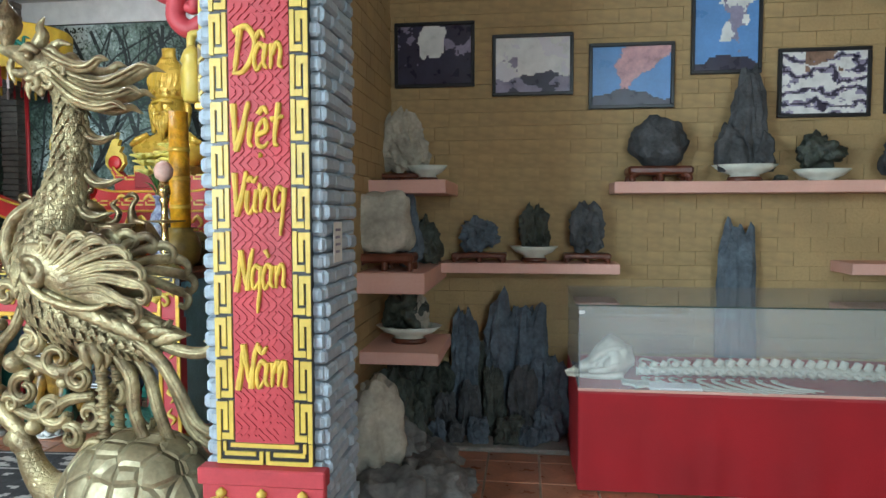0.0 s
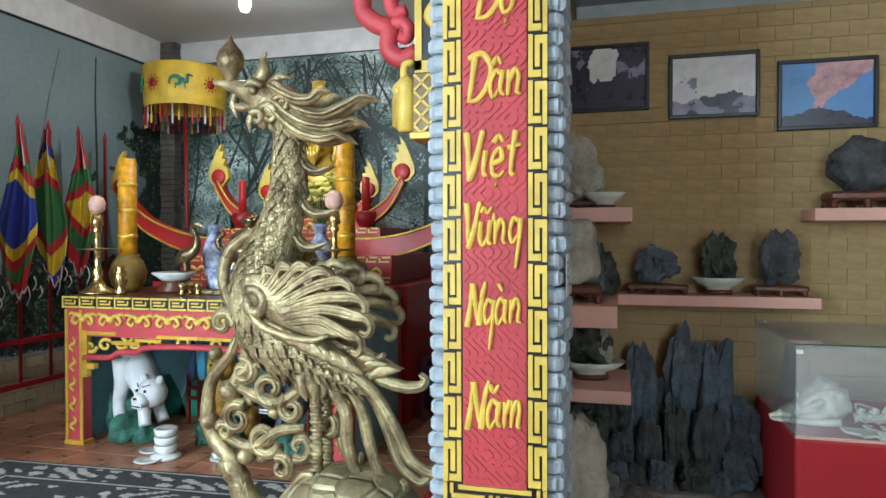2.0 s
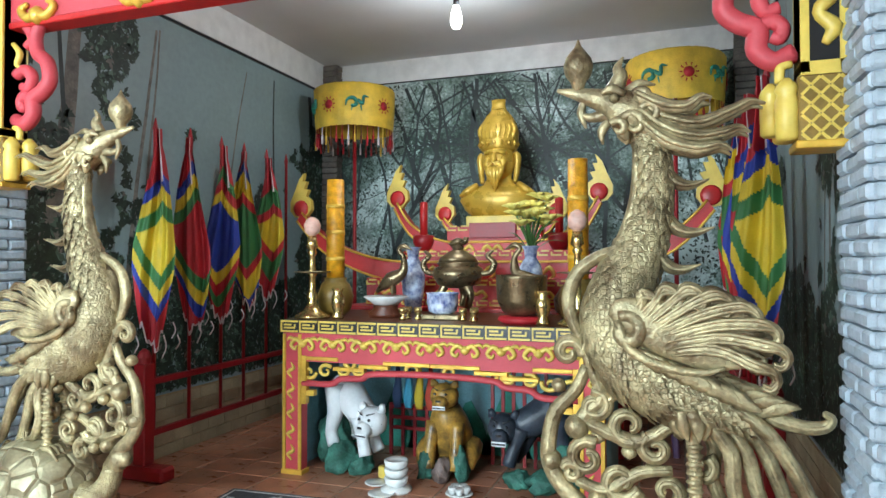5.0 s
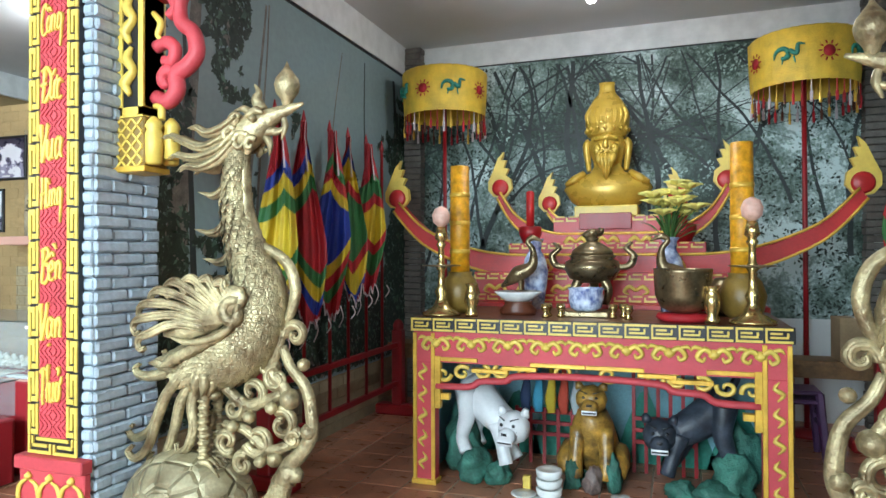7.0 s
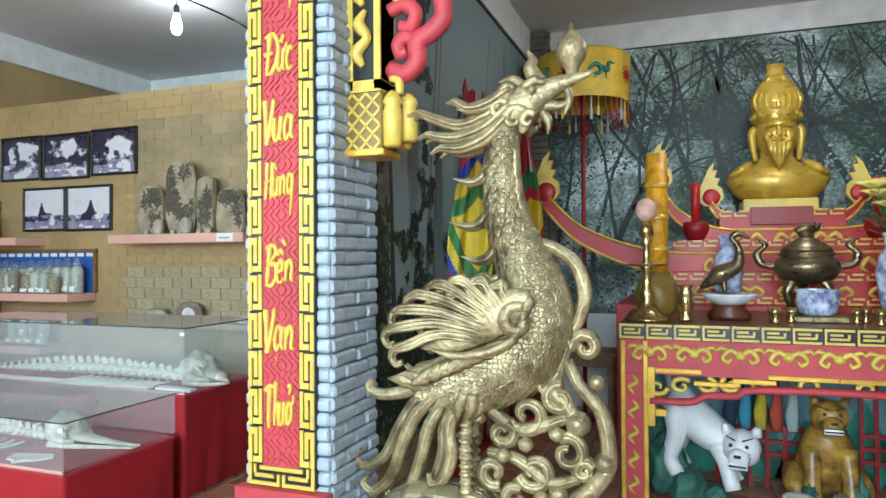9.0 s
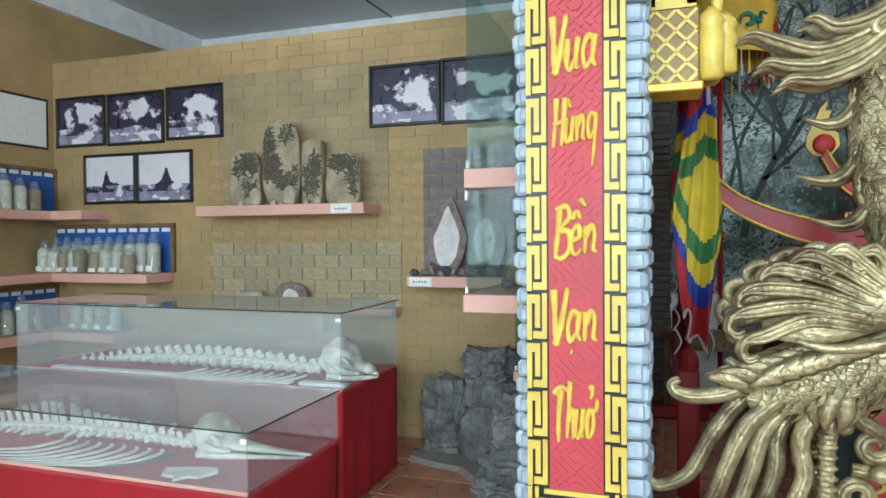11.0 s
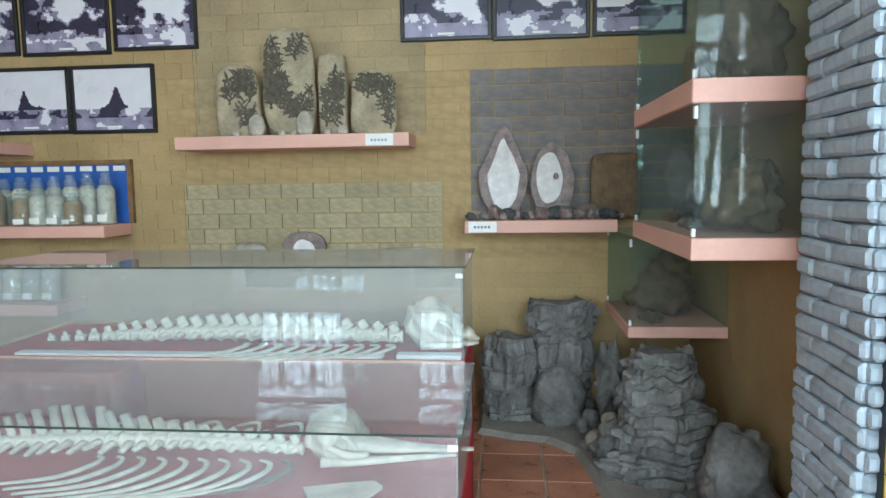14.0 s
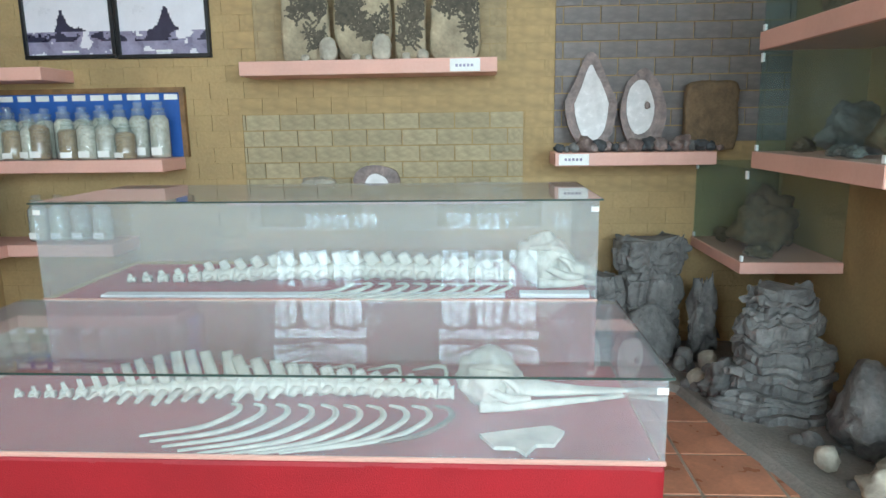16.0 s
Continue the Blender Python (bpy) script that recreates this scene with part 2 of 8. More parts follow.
def rock_bm(sx, sy, sz, seed, rough=0.25, layers=0.0, sub=4, taper=0.0, sharp=2.2, cleave=0.0):
    """A rock that stands on z = 0: a cube-like ball pushed about by noise; layers: horizontal strata."""
    bm = bmesh.new()
    bmesh.ops.create_icosphere(bm, subdivisions=sub, radius=1)
    off = Vector((seed * 7.13, seed * 3.7, seed * 1.9))
    for v in bm.verts:
        d = v.co.normalized()
        k = 1 / (abs(d.x) ** sharp + abs(d.y) ** sharp + abs(d.z) ** sharp) ** (1 / sharp)
        p = d * k
        n = noise.fractal(d * 1.6 + off, 1.0, 2.0, 5) * rough * 1.6 + abs(noise.noise(d * 6 + off)) * rough * 0.5 - noise.noise(d * 14 + off) * rough * 0.22
        p = p * (1 + n)
        if cleave:
            lean = Vector((d.x * 4.5 + 0.5 * d.z, d.y * 4.5, d.z * 0.9)) + off
            step = noise.noise(lean) * 3.0
            p.x *= 1 + cleave * (math.floor(step) / 3.0 + 0.25 * (step % 1))
            p.y *= 1 + cleave * (math.floor(step + 0.5) / 3.0)
            p.z *= 1 + cleave * 0.9 * (math.floor(noise.noise(Vector((d.x * 3, d.y * 3, 0.3)) + off) * 4) / 4)
        if layers:
            st = p.z * 4.5 + noise.noise(p * 2 + off) * 0.9 + 0.25 * noise.noise(p * 7 + off)
            w = 1 + layers * ((st - math.floor(st)) - 0.5) + layers * 0.8 * noise.noise(Vector((0, 0, math.floor(st) * 3.3)) + off)
            p.x *= w
            p.y *= w
        f = 1 - taper * (p.z * 0.5 + 0.5)
        v.co = Vector((p.x * sx / 2 * f, p.y * sy / 2 * f, (p.z + 1) / 2 * sz))
    for i, size in enumerate((sx, sy, sz)):
        lo, hi = min(v.co[i] for v in bm.verts), max(v.co[i] for v in bm.verts)
        for v in bm.verts:
            v.co[i] = ((v.co[i] - lo) / (hi - lo) - (0.5 if i < 2 else 0.04)) * size * (1 if i < 2 else 1.04)
    for v in bm.verts:
        v.co.z = max(0.0, v.co.z)
    return bm


def brick_piece(name, l, d, h, material, bev=0.006):
    me = bpy.data.meshes.new(name)
    bm = bmesh.new()
    add_box(bm, -l / 2, l / 2, -d / 2, d / 2, -h / 2, h / 2, bev)
    bm.to_mesh(me)
    bm.free()
    me.materials.append(material)
    return me


def piece(name, me, parent, m):
    ob = new(name, me)
    ob.parent = parent
    ob.matrix_basis = m
    return ob


def boxes_mesh(name, items, material, parent, label=""):
    """Many plain blocks in one mesh; items of (matrix, l, d, h)."""
    vs, fs = [], []
    for m, l, d, h in items:
        k = len(vs)
        for sx, sy, sz in ((-1, -1, -1), (1, -1, -1), (1, 1, -1), (-1, 1, -1), (-1, -1, 1), (1, -1, 1), (1, 1, 1), (-1, 1, 1)):
            vs.append(m @ Vector((sx * l / 2, sy * d / 2, sz * h / 2)))
        fs += [tuple(k + i for i in f) for f in ((0, 3, 2, 1), (4, 5, 6, 7), (0, 1, 5, 4), (1, 2, 6, 5), (2, 3, 7, 6), (3, 0, 4, 7))]
    me = bpy.data.meshes.new(name)
    me.from_pydata([tuple(v) for v in vs], [], fs)
    me.materials.append(material)
    ob = new(name, me)
    ob.parent = parent
    return tagged(ob, label, kind="stuff")

# ---- large structure ----
BACK, CEIL = 6.6, 3.72
W0, W1 = -10.47, 2.9
structure("floor", box(W0 - 0.2, W1 + 0.2, FRONT - 0.2, BACK + 0.2, -0.15, -0.004), M["grout"], "grey grout bed of the terracotta tiled floor")
structure("ceiling", box(W0 - 0.2, W1 + 0.2, FRONT - 0.2, BACK + 0.2, CEIL, CEIL + 0.15), M["ceiling"], "grey white painted ceiling slab")
structure("wall_west", box(W0 - 0.15, W0, FRONT - 0.2, BACK + 0.2, -0.004, CEIL), M["tan"], "ochre painted side wall")
structure("wall_east", box(W1, W1 + 0.15, FRONT - 0.2, BACK + 0.2, -0.004, CEIL), M["tan"], "ochre painted side wall")
structure("wall_north", box(W0, W1, BACK, BACK + 0.15, -0.004, CEIL), M["plaster"], "white plastered back wall")
# unseen front wall with tall openings for the windows, the last three added for light
bm = bmesh.new()
edges = [W0]
for wx in WINDOW_X:
    edges += [wx - 0.7, wx + 0.7]
edges.append(W1)
for a, b in zip(edges[::2], edges[1::2]):
    if b - a > 0.02:
        add_box(bm, a, b, FRONT - 0.15, FRONT, -0.004, CEIL)
for wx in WINDOW_X:
    add_box(bm, wx - 0.7, wx + 0.7, FRONT - 0.15, FRONT, 3.4, CEIL)
structure("wall_south", bm, M["plaster"], "unseen white plastered front wall with tall window openings, three added for light")
# partitions between the shrine and the two museum rooms
structure("wall_partition_west", box(-5.72, -5.56, 2.79, BACK, -0.004, CEIL), M["tan"], "ochre partition wall beside the shrine")
structure("wall_partition_east", box(-1.08, -0.94, 2.79, BACK, -0.004, CEIL), M["tan"], "ochre partition wall beside the shrine")
LW, RW = 4.62, 4.55
structure("wall_museum_west", box(W0, -5.72, LW + 0.004, LW + 0.12, -0.004, 2.98), M["mortar_tan"], "ochre painted brick display wall")
structure("wall_museum_east", box(-0.94, W1, RW + 0.012, RW + 0.12, -0.004, 2.96), M["mortar_tan"], "ochre painted brick display wall")
# white beams under the ceiling
bm = bmesh.new()
add_box(bm, -5.56, -1.08, BACK - 0.03, BACK, 3.48, CEIL)
add_box(bm, -5.56, -5.53, 2.79, BACK - 0.03, 3.42, CEIL)
add_box(bm, -1.11, -1.08, 2.79, BACK - 0.03, 3.42, CEIL)
structure("trim_shrine", bm, M["white"], "white painted beam above the murals", "beam")
bm = bmesh.new()
add_box(bm, W0, W0 + 0.06, 2.8, BACK, 3.45, CEIL)
add_box(bm, W0 + 0.06, -5.72, BACK - 0.06, BACK, 3.45, CEIL)
add_box(bm, -0.94, W1, BACK - 0.06, BACK, 3.45, CEIL)
structure("trim_museum", bm, M["white"], "white painted beam under the ceiling", "beam")

# ---- pillars with carved verse plaques ----
def key_border(bm, x0, w, z0, z1, y, period=0.15, inner=1):
    """Meander of raised bars up a strip; inner: +1 when the field lies to the right."""
    n = max(1, round((z1 - z0) / period))
    p = (z1 - z0) / n

    def bar(a, b, c, d):
        if inner < 0:
            a, b = 1 - b, 1 - a
        add_box(bm, x0 + a * w, x0 + b * w, y - 0.008, y, c, d)
    for i in range(n):
        z = z0 + i * p
        bar(0.0, 0.25, z + 0.02 * p, z + 0.95 * p)
        bar(0.25, 0.66, z + 0.77 * p, z + 0.95 * p)
        bar(0.4, 0.66, z + 0.27 * p, z + 0.77 * p)
        bar(0.76, 1.0, z + 0.05 * p, z + 0.98 * p)
        bar(0.32, 0.76, z + 0.05 * p, z + 0.2 * p)


# brush letters: strokes of (x, z), capitals 1 high, small letters half as high
STROKES = {
    "D": [[(0.12, 1.0), (0.08, 0.5), (0.03, 0.0)], [(-0.06, 0.9), (0.3, 1.0), (0.56, 0.72), (0.5, 0.35), (0.28, 0.06), (-0.02, 0.03)]],
    "V": [[(-0.02, 1.0), (0.05, 0.55), (0.13, 0.0)], [(0.13, 0.02), (0.26, 0.45), (0.36, 0.95), (0.42, 1.0)]],
    "N": [[(-0.02, 0.02), (0.04, 0.5), (0.06, 0.98)], [(0.06, 0.98), (0.22, 0.45), (0.38, 0.06)], [(0.38, 0.06), (0.4, 0.6), (0.5, 1.02)]],
    "H": [[(0.04, 1.0), (0.05, 0.5), (0.0, 0.0)], [(0.4, 1.0), (0.38, 0.5), (0.34, 0.02)], [(-0.04, 0.45), (0.2, 0.5), (0.46, 0.58)]],
    "B": [[(0.08, 1.0), (0.06, 0.5), (0.02, 0.0)], [(-0.03, 0.92), (0.26, 1.0), (0.38, 0.8), (0.1, 0.54)], [(0.1, 0.54), (0.4, 0.5), (0.44, 0.2), (0.24, 0.0), (-0.02, 0.03)]],
    "T": [[(-0.08, 0.86), (0.16, 0.98), (0.5, 0.93)], [(0.2, 0.96), (0.14, 0.4), (0.18, 0.0)]],
    "C": [[(0.46, 0.82), (0.3, 1.0), (0.08, 0.78), (0.02, 0.36), (0.2, 0.0), (0.46, 0.14)]],
    "a": [[(0.27, 0.44), (0.12, 0.5), (0.01, 0.25), (0.1, 0.0), (0.26, 0.2)], [(0.3, 0.5), (0.27, 0.15), (0.37, 0.02)]],
    "n": [[(0.02, 0.48), (0.03, 0.0)], [(0.04, 0.28), (0.16, 0.5), (0.26, 0.36), (0.25, 0.08), (0.35, 0.02)]],
    "m": [[(0.02, 0.48), (0.03, 0.0)], [(0.04, 0.28), (0.14, 0.5), (0.21, 0.36), (0.2, 0.02)], [(0.21, 0.28), (0.32, 0.5), (0.39, 0.34), (0.38, 0.06), (0.46, 0.02)]],
    "i": [[(0.05, 0.5), (0.03, 0.12), (0.12, 0.02)]],
    "e": [[(0.02, 0.22), (0.25, 0.32), (0.18, 0.52), (0.04, 0.36), (0.06, 0.06), (0.2, 0.0), (0.32, 0.1)]],
    "t": [[(0.12, 0.82), (0.08, 0.1), (0.18, 0.0)], [(-0.04, 0.5), (0.26, 0.56)]],
    "u": [[(0.02, 0.48), (0.02, 0.12), (0.13, 0.0), (0.26, 0.24)], [(0.29, 0.5), (0.26, 0.1), (0.36, 0.02)]],
    "g": [[(0.26, 0.44), (0.1, 0.5), (0.01, 0.26), (0.1, 0.02), (0.25, 0.2)], [(0.29, 0.5), (0.28, 0.0), (0.24, -0.5)]],
    "c": [[(0.26, 0.42), (0.12, 0.5), (0.01, 0.25), (0.1, 0.0), (0.28, 0.08)]],
    "o": [[(0.16, 0.5), (0.02, 0.3), (0.08, 0.02), (0.24, 0.1), (0.27, 0.36), (0.14, 0.5)]],
    "h": [[(0.06, 0.95), (0.02, 0.0)], [(0.04, 0.28), (0.16, 0.5), (0.25, 0.34), (0.25, 0.0)]],
}
MARKS = {"bar": [(-0.1, 0.5), (0.3, 0.56)], "roof": [(0.03, 0.62), (0.14, 0.76), (0.25, 0.63)], "acute": [(0.12, 0.64), (0.24, 0.82)], "grave": [(0.04, 0.82), (0.18, 0.66)], "high_grave": [(0.2, 0.98), (0.36, 0.84)],
         "tilde": [(0.02, 0.66), (0.1, 0.76), (0.18, 0.66), (0.3, 0.78)], "under": [(0.12, -0.16), (0.18, -0.17)], "bowl": [(0.02, 0.8), (0.13, 0.66), (0.26, 0.8)], "hook": [(0.08, 0.8), (0.18, 0.84), (0.19, 0.74), (0.12, 0.64)],
         "horn": [(0.27, 0.44), (0.37, 0.5), (0.38, 0.64)]}
GLYPH = {"\u0110": ("D", "bar"), "\u1ed9": ("o", "roof", "under"), "\u00e2": ("a", "roof"), "\u1ec7": ("e", "roof", "under"), "\u1eef": ("u", "horn", "tilde"), "\u00e0": ("a", "grave"), "\u0103": ("a", "bowl"),
         "\u00f4": ("o", "roof"), "\u1ee9": ("u", "horn", "acute"), "\u00f9": ("u", "grave"), "\u1ec1": ("e", "roof", "high_grave"), "\u1ea1": ("a", "under"), "\u1edf": ("o", "horn", "hook")}


def words_mesh(text, width, height, depth):
    """Brush lettering of raised strokes fitted to a width and a height, upright in x and z, its middle at the origin."""
    bm, x, low = bmesh.new(), 0.0, 0.0
    strokes = []
    for i, ch in enumerate(text):
        base, *marks = GLYPH.get(ch, (ch,))
        lines = STROKES[base] + [MARKS[m] for m in marks]
        k = 1.0 if i == 0 else 1.08
        lift = 0.0 if i == 0 else 0.06 + 0.02 * i
        for line in lines:
            strokes.append(([(x + (a + 0.1 * c) * k, c * k + lift) for a, c in line], 0.078 if i == 0 else 0.062))
        x += (max(a for line in STROKES[base] for a, c in line) + (0.02 if i == 0 else 0.07)) * k
    xs, zs = [p[0] for line, r in strokes for p in line], [p[1] for line, r in strokes for p in line]
    sx, sz = (width - 0.03) / (max(xs) - min(xs)), (height - 0.03) / (max(zs) - min(zs))
    cx, cz = (max(xs) + min(xs)) / 2, (max(zs) + min(zs)) / 2
    for n, (line, r) in enumerate(strokes):
        rr = r * (0.5 * sx + 0.5 * sz)
        tube(bm, [((a - cx) * sx, -0.0004 * n, (c - cz) * sz) for a, c in line], [rr * 1.15, rr * 1.1, rr * 0.8, rr * 0.95, rr * 0.55], 8, 5, depth / (2 * rr), (0, 1, 0))
    me = bpy.data.meshes.new("lettering")
    bm.to_mesh(me)
    bm.free()
    return me


def pillar(x0, x1, plaque_x0, plaque_x1, verse):
    y0, y1 = 2.38, 2.79
    cx = (x0 + x1) / 2
    col = tagged(new("pillar"), "square pillar of rough white painted bricks", "pillar", "brick pillars of the shrine")
    col.matrix_basis = Matrix.Translation((cx, (y0 + y1) / 2, 0))
    hw, hd = (x1 - x0) / 2, (y1 - y0) / 2
    part("core", box(-hw + 0.025, hw - 0.025, -hd + 0.025, hd - 0.025, 0.0, CEIL), M["white_mortar"], col, "grey mortar core")
    rnd = random.Random(int(abs(x0) * 100))
    full, near, far = brick_piece("brick", 0.2, 0.1, 0.054, M["white_brick"], 0.011), 0, []
    z, row = 0.03, 0
    while z < CEIL - 0.04:
        for side in range(4):
            ang = 90 * side
            half, reach = (hw, hd) if side % 2 == 0 else (hd, hw)
            n = 2
            l = 2 * half / n
            shift = (0.0 if row % 2 else 0.5)
            cuts = [-half] + [-half + (k + shift) * l for k in range(n + 1) if -half + 0.04 < -half + (k + shift) * l < half - 0.04] + [half]
            for a, b in zip(cuts, cuts[1:]):
                ll = b - a - 0.006
                if ll < 0.03:
                    continue
                out = rnd.uniform(-0.004, 0.011)
                m = pose(0, 0, 0, 0, 0, ang) @ pose((a + b) / 2 + rnd.uniform(-0.004, 0.004), -reach + 0.04 - out, z, rnd.uniform(-1.5, 1.5), rnd.uniform(-2.5, 2.5), rnd.uniform(-1.5, 1.5))
                m = m @ Matrix.Diagonal((ll / 0.2, 1, 1, 1))
                if side != 2 and 0.3 < z < 2.75 and near < 300:
                    piece("brick", full, col, m)
                    near += 1
                else:
                    far.append((m, 0.2, 0.1, 0.054))
        z += 0.0605
        row += 1
    boxes_mesh("upper_bricks", far, M["white_brick"], col, "white painted brick courses")
    # plinth
    ped = thing("pillar_plinth", (cx, (y0 + y1) / 2, 0), "red plinth with gold lotus scrolls under the brick pillar", "plinth", "pillar plinths")
    part("cap", box(-hw - 0.012, hw + 0.018, -hd - 0.085, -hd - 0.018, 0.465, 0.53, 0.006), M["redpl"], ped, "rose red cap slab")
    part("block", box(-hw - 0.004, hw + 0.008, -hd - 0.06, -hd - 0.018, 0.0, 0.465, 0.006), M["redpl"], ped)
    for sx in (-1, 0, 1):
        b = bmesh.new()
        c = sx * hw * 0.68
        for d in (-1, 1):
            pts = [(c + d * (0.012 + 0.055 * math.sin(k * 0.55)), -hd - 0.066, 0.41 - 0.03 * k + 0.02 * math.sin(k)) for k in range(7)]
            tube(b, pts, [0.007, 0.014, 0.011, 0.004], 6, 3, 0.8)
        lathe(b, [(0.004, -0.02), (0.02, -0.005), (0.02, 0.005), (0.004, 0.02)], 10, (c, -hd - 0.066, 0.43))
        part("scroll", b, M["yellow"], ped, "gold lotus scroll relief", True)
    part("fascia", box(-hw - 0.006, hw + 0.01, -hd - 0.066, -hd - 0.059, 0.03, 0.075, 0.002), M["yellow"], ped, "gold base band")
    # plaque
    pw = plaque_x1 - plaque_x0
    pc = (plaque_x0 + plaque_x1) / 2
    z0, z1 = 0.535, 3.35
    pl = thing("verse_plaque", (pc, 2.362, 0), "tall red plaque with gold brush lettering and yellow key border", "plaque", "verse plaques")
    part("board", box(-pw / 2, pw / 2, -0.02, 0.016, z0, z1, 0.003), M["black"], pl, "black backing board")
    w = 0.066
    for kx, inner in ((-pw / 2, 1), (pw / 2 - w, -1)):
        b = bmesh.new()
        key_border(b, kx, w, z0 + 0.085, z1 - 0.02, -0.02, 0.155, inner)
        part("key_border", b, M["yellow"], pl, "yellow raised key border")
    b = bmesh.new()
    for s in (-1, 1):
        for x0, x1, a, c in ((0.006, pw / 2, 0.0, 0.015), (0.006, 0.02, 0.015, 0.05), (0.035, pw / 2 - 0.03, 0.032, 0.048), (0.0, pw / 2 - w + 0.012, 0.064, 0.08)):
            add_box(b, min(s * x0, s * x1), max(s * x0, s * x1), -0.028, -0.02, z0 + a, z0 + c)
        add_box(b, s * (pw / 2 - 0.03) - 0.006, s * (pw / 2 - 0.03) + 0.006, -0.028, -0.02, z0 + 0.048, z0 + 0.084)
        add_box(b, s * (pw / 2 - 0.007) - 0.007, s * (pw / 2 - 0.007) + 0.007, -0.028, -0.02, z0 + 0.015, z0 + 0.084)
    part("lower_border", b, M["yellow"], pl)
    fw = pw / 2 - w - 0.006
    part("field", box(-fw, fw, -0.023, -0.019, z0 + 0.082, z1 - 0.02), M["redpl"], pl, "rose red field")
    items, step = [], 0.026
    for i in range(int((z1 - z0 - 0.15) / step)):
        for j in range(int(2 * fw / step)):
            x, z = -fw + (j + 0.5) * 2 * fw / int(2 * fw / step), z0 + 0.1 + i * step
            ang = 45 if (i // 2 + j // 3) % 2 else -45
            items.append((pose(x, -0.0245, z, 0, ang, 0), 0.031, 0.009, 0.009))
    boxes_mesh("fret_relief", items, M["redpl"], pl, "rose red diagonal fret relief")
    for text, z, hh in verse:
        me = words_mesh(text, 2 * fw * (0.97 if len(text) > 2 else 0.75), hh, 0.022)
        me.materials.append(M["goldtext"])
        ob = new("lettering", me)
        ob.parent = pl
        ob.location = (0.0, -0.03, z)
        tagged(ob, "gold brush lettering")
    return col


M["goldtext"] = mat("yellow_gold_letter_paint", (0.82, 0.56, 0.10), 0.45, vary=0.12, scale=14, bump=0.3)
pillar(-1.21, -0.745, -1.158, -0.785, [("\u0110\u1ed9", 2.35, 0.21), ("D\u00e2n", 2.07, 0.2), ("Vi\u1ec7t", 1.785, 0.22), ("V\u1eefng", 1.513, 0.26), ("Ng\u00e0n", 1.23, 0.27), ("N\u0103m", 0.91, 0.21)])
pillar(-5.87, -5.465, -5.835, -5.52, [("C\u00f4ng", 2.62, 0.24), ("\u0110\u1ee9c", 2.33, 0.2), ("Vua", 2.046, 0.218), ("H\u00f9ng", 1.77, 0.25), ("B\u1ec1n", 1.463, 0.22), ("V\u1ea1n", 1.167, 0.23), ("Thu\u1edf", 0.875, 0.23)])

# ---- phoenix statues ----
def curl(cx, cz, r0, r1, a0, turns, n=12):
    """Points of a flat spiral, angles in degrees, from radius r0 to r1."""
    return [(cx + (r0 + (r1 - r0) * k / n) * math.cos(radians(a0 + 360 * turns * k / n)), cz + (r0 + (r1 - r0) * k / n) * math.sin(radians(a0 + 360 * turns * k / n))) for k in range(n + 1)]


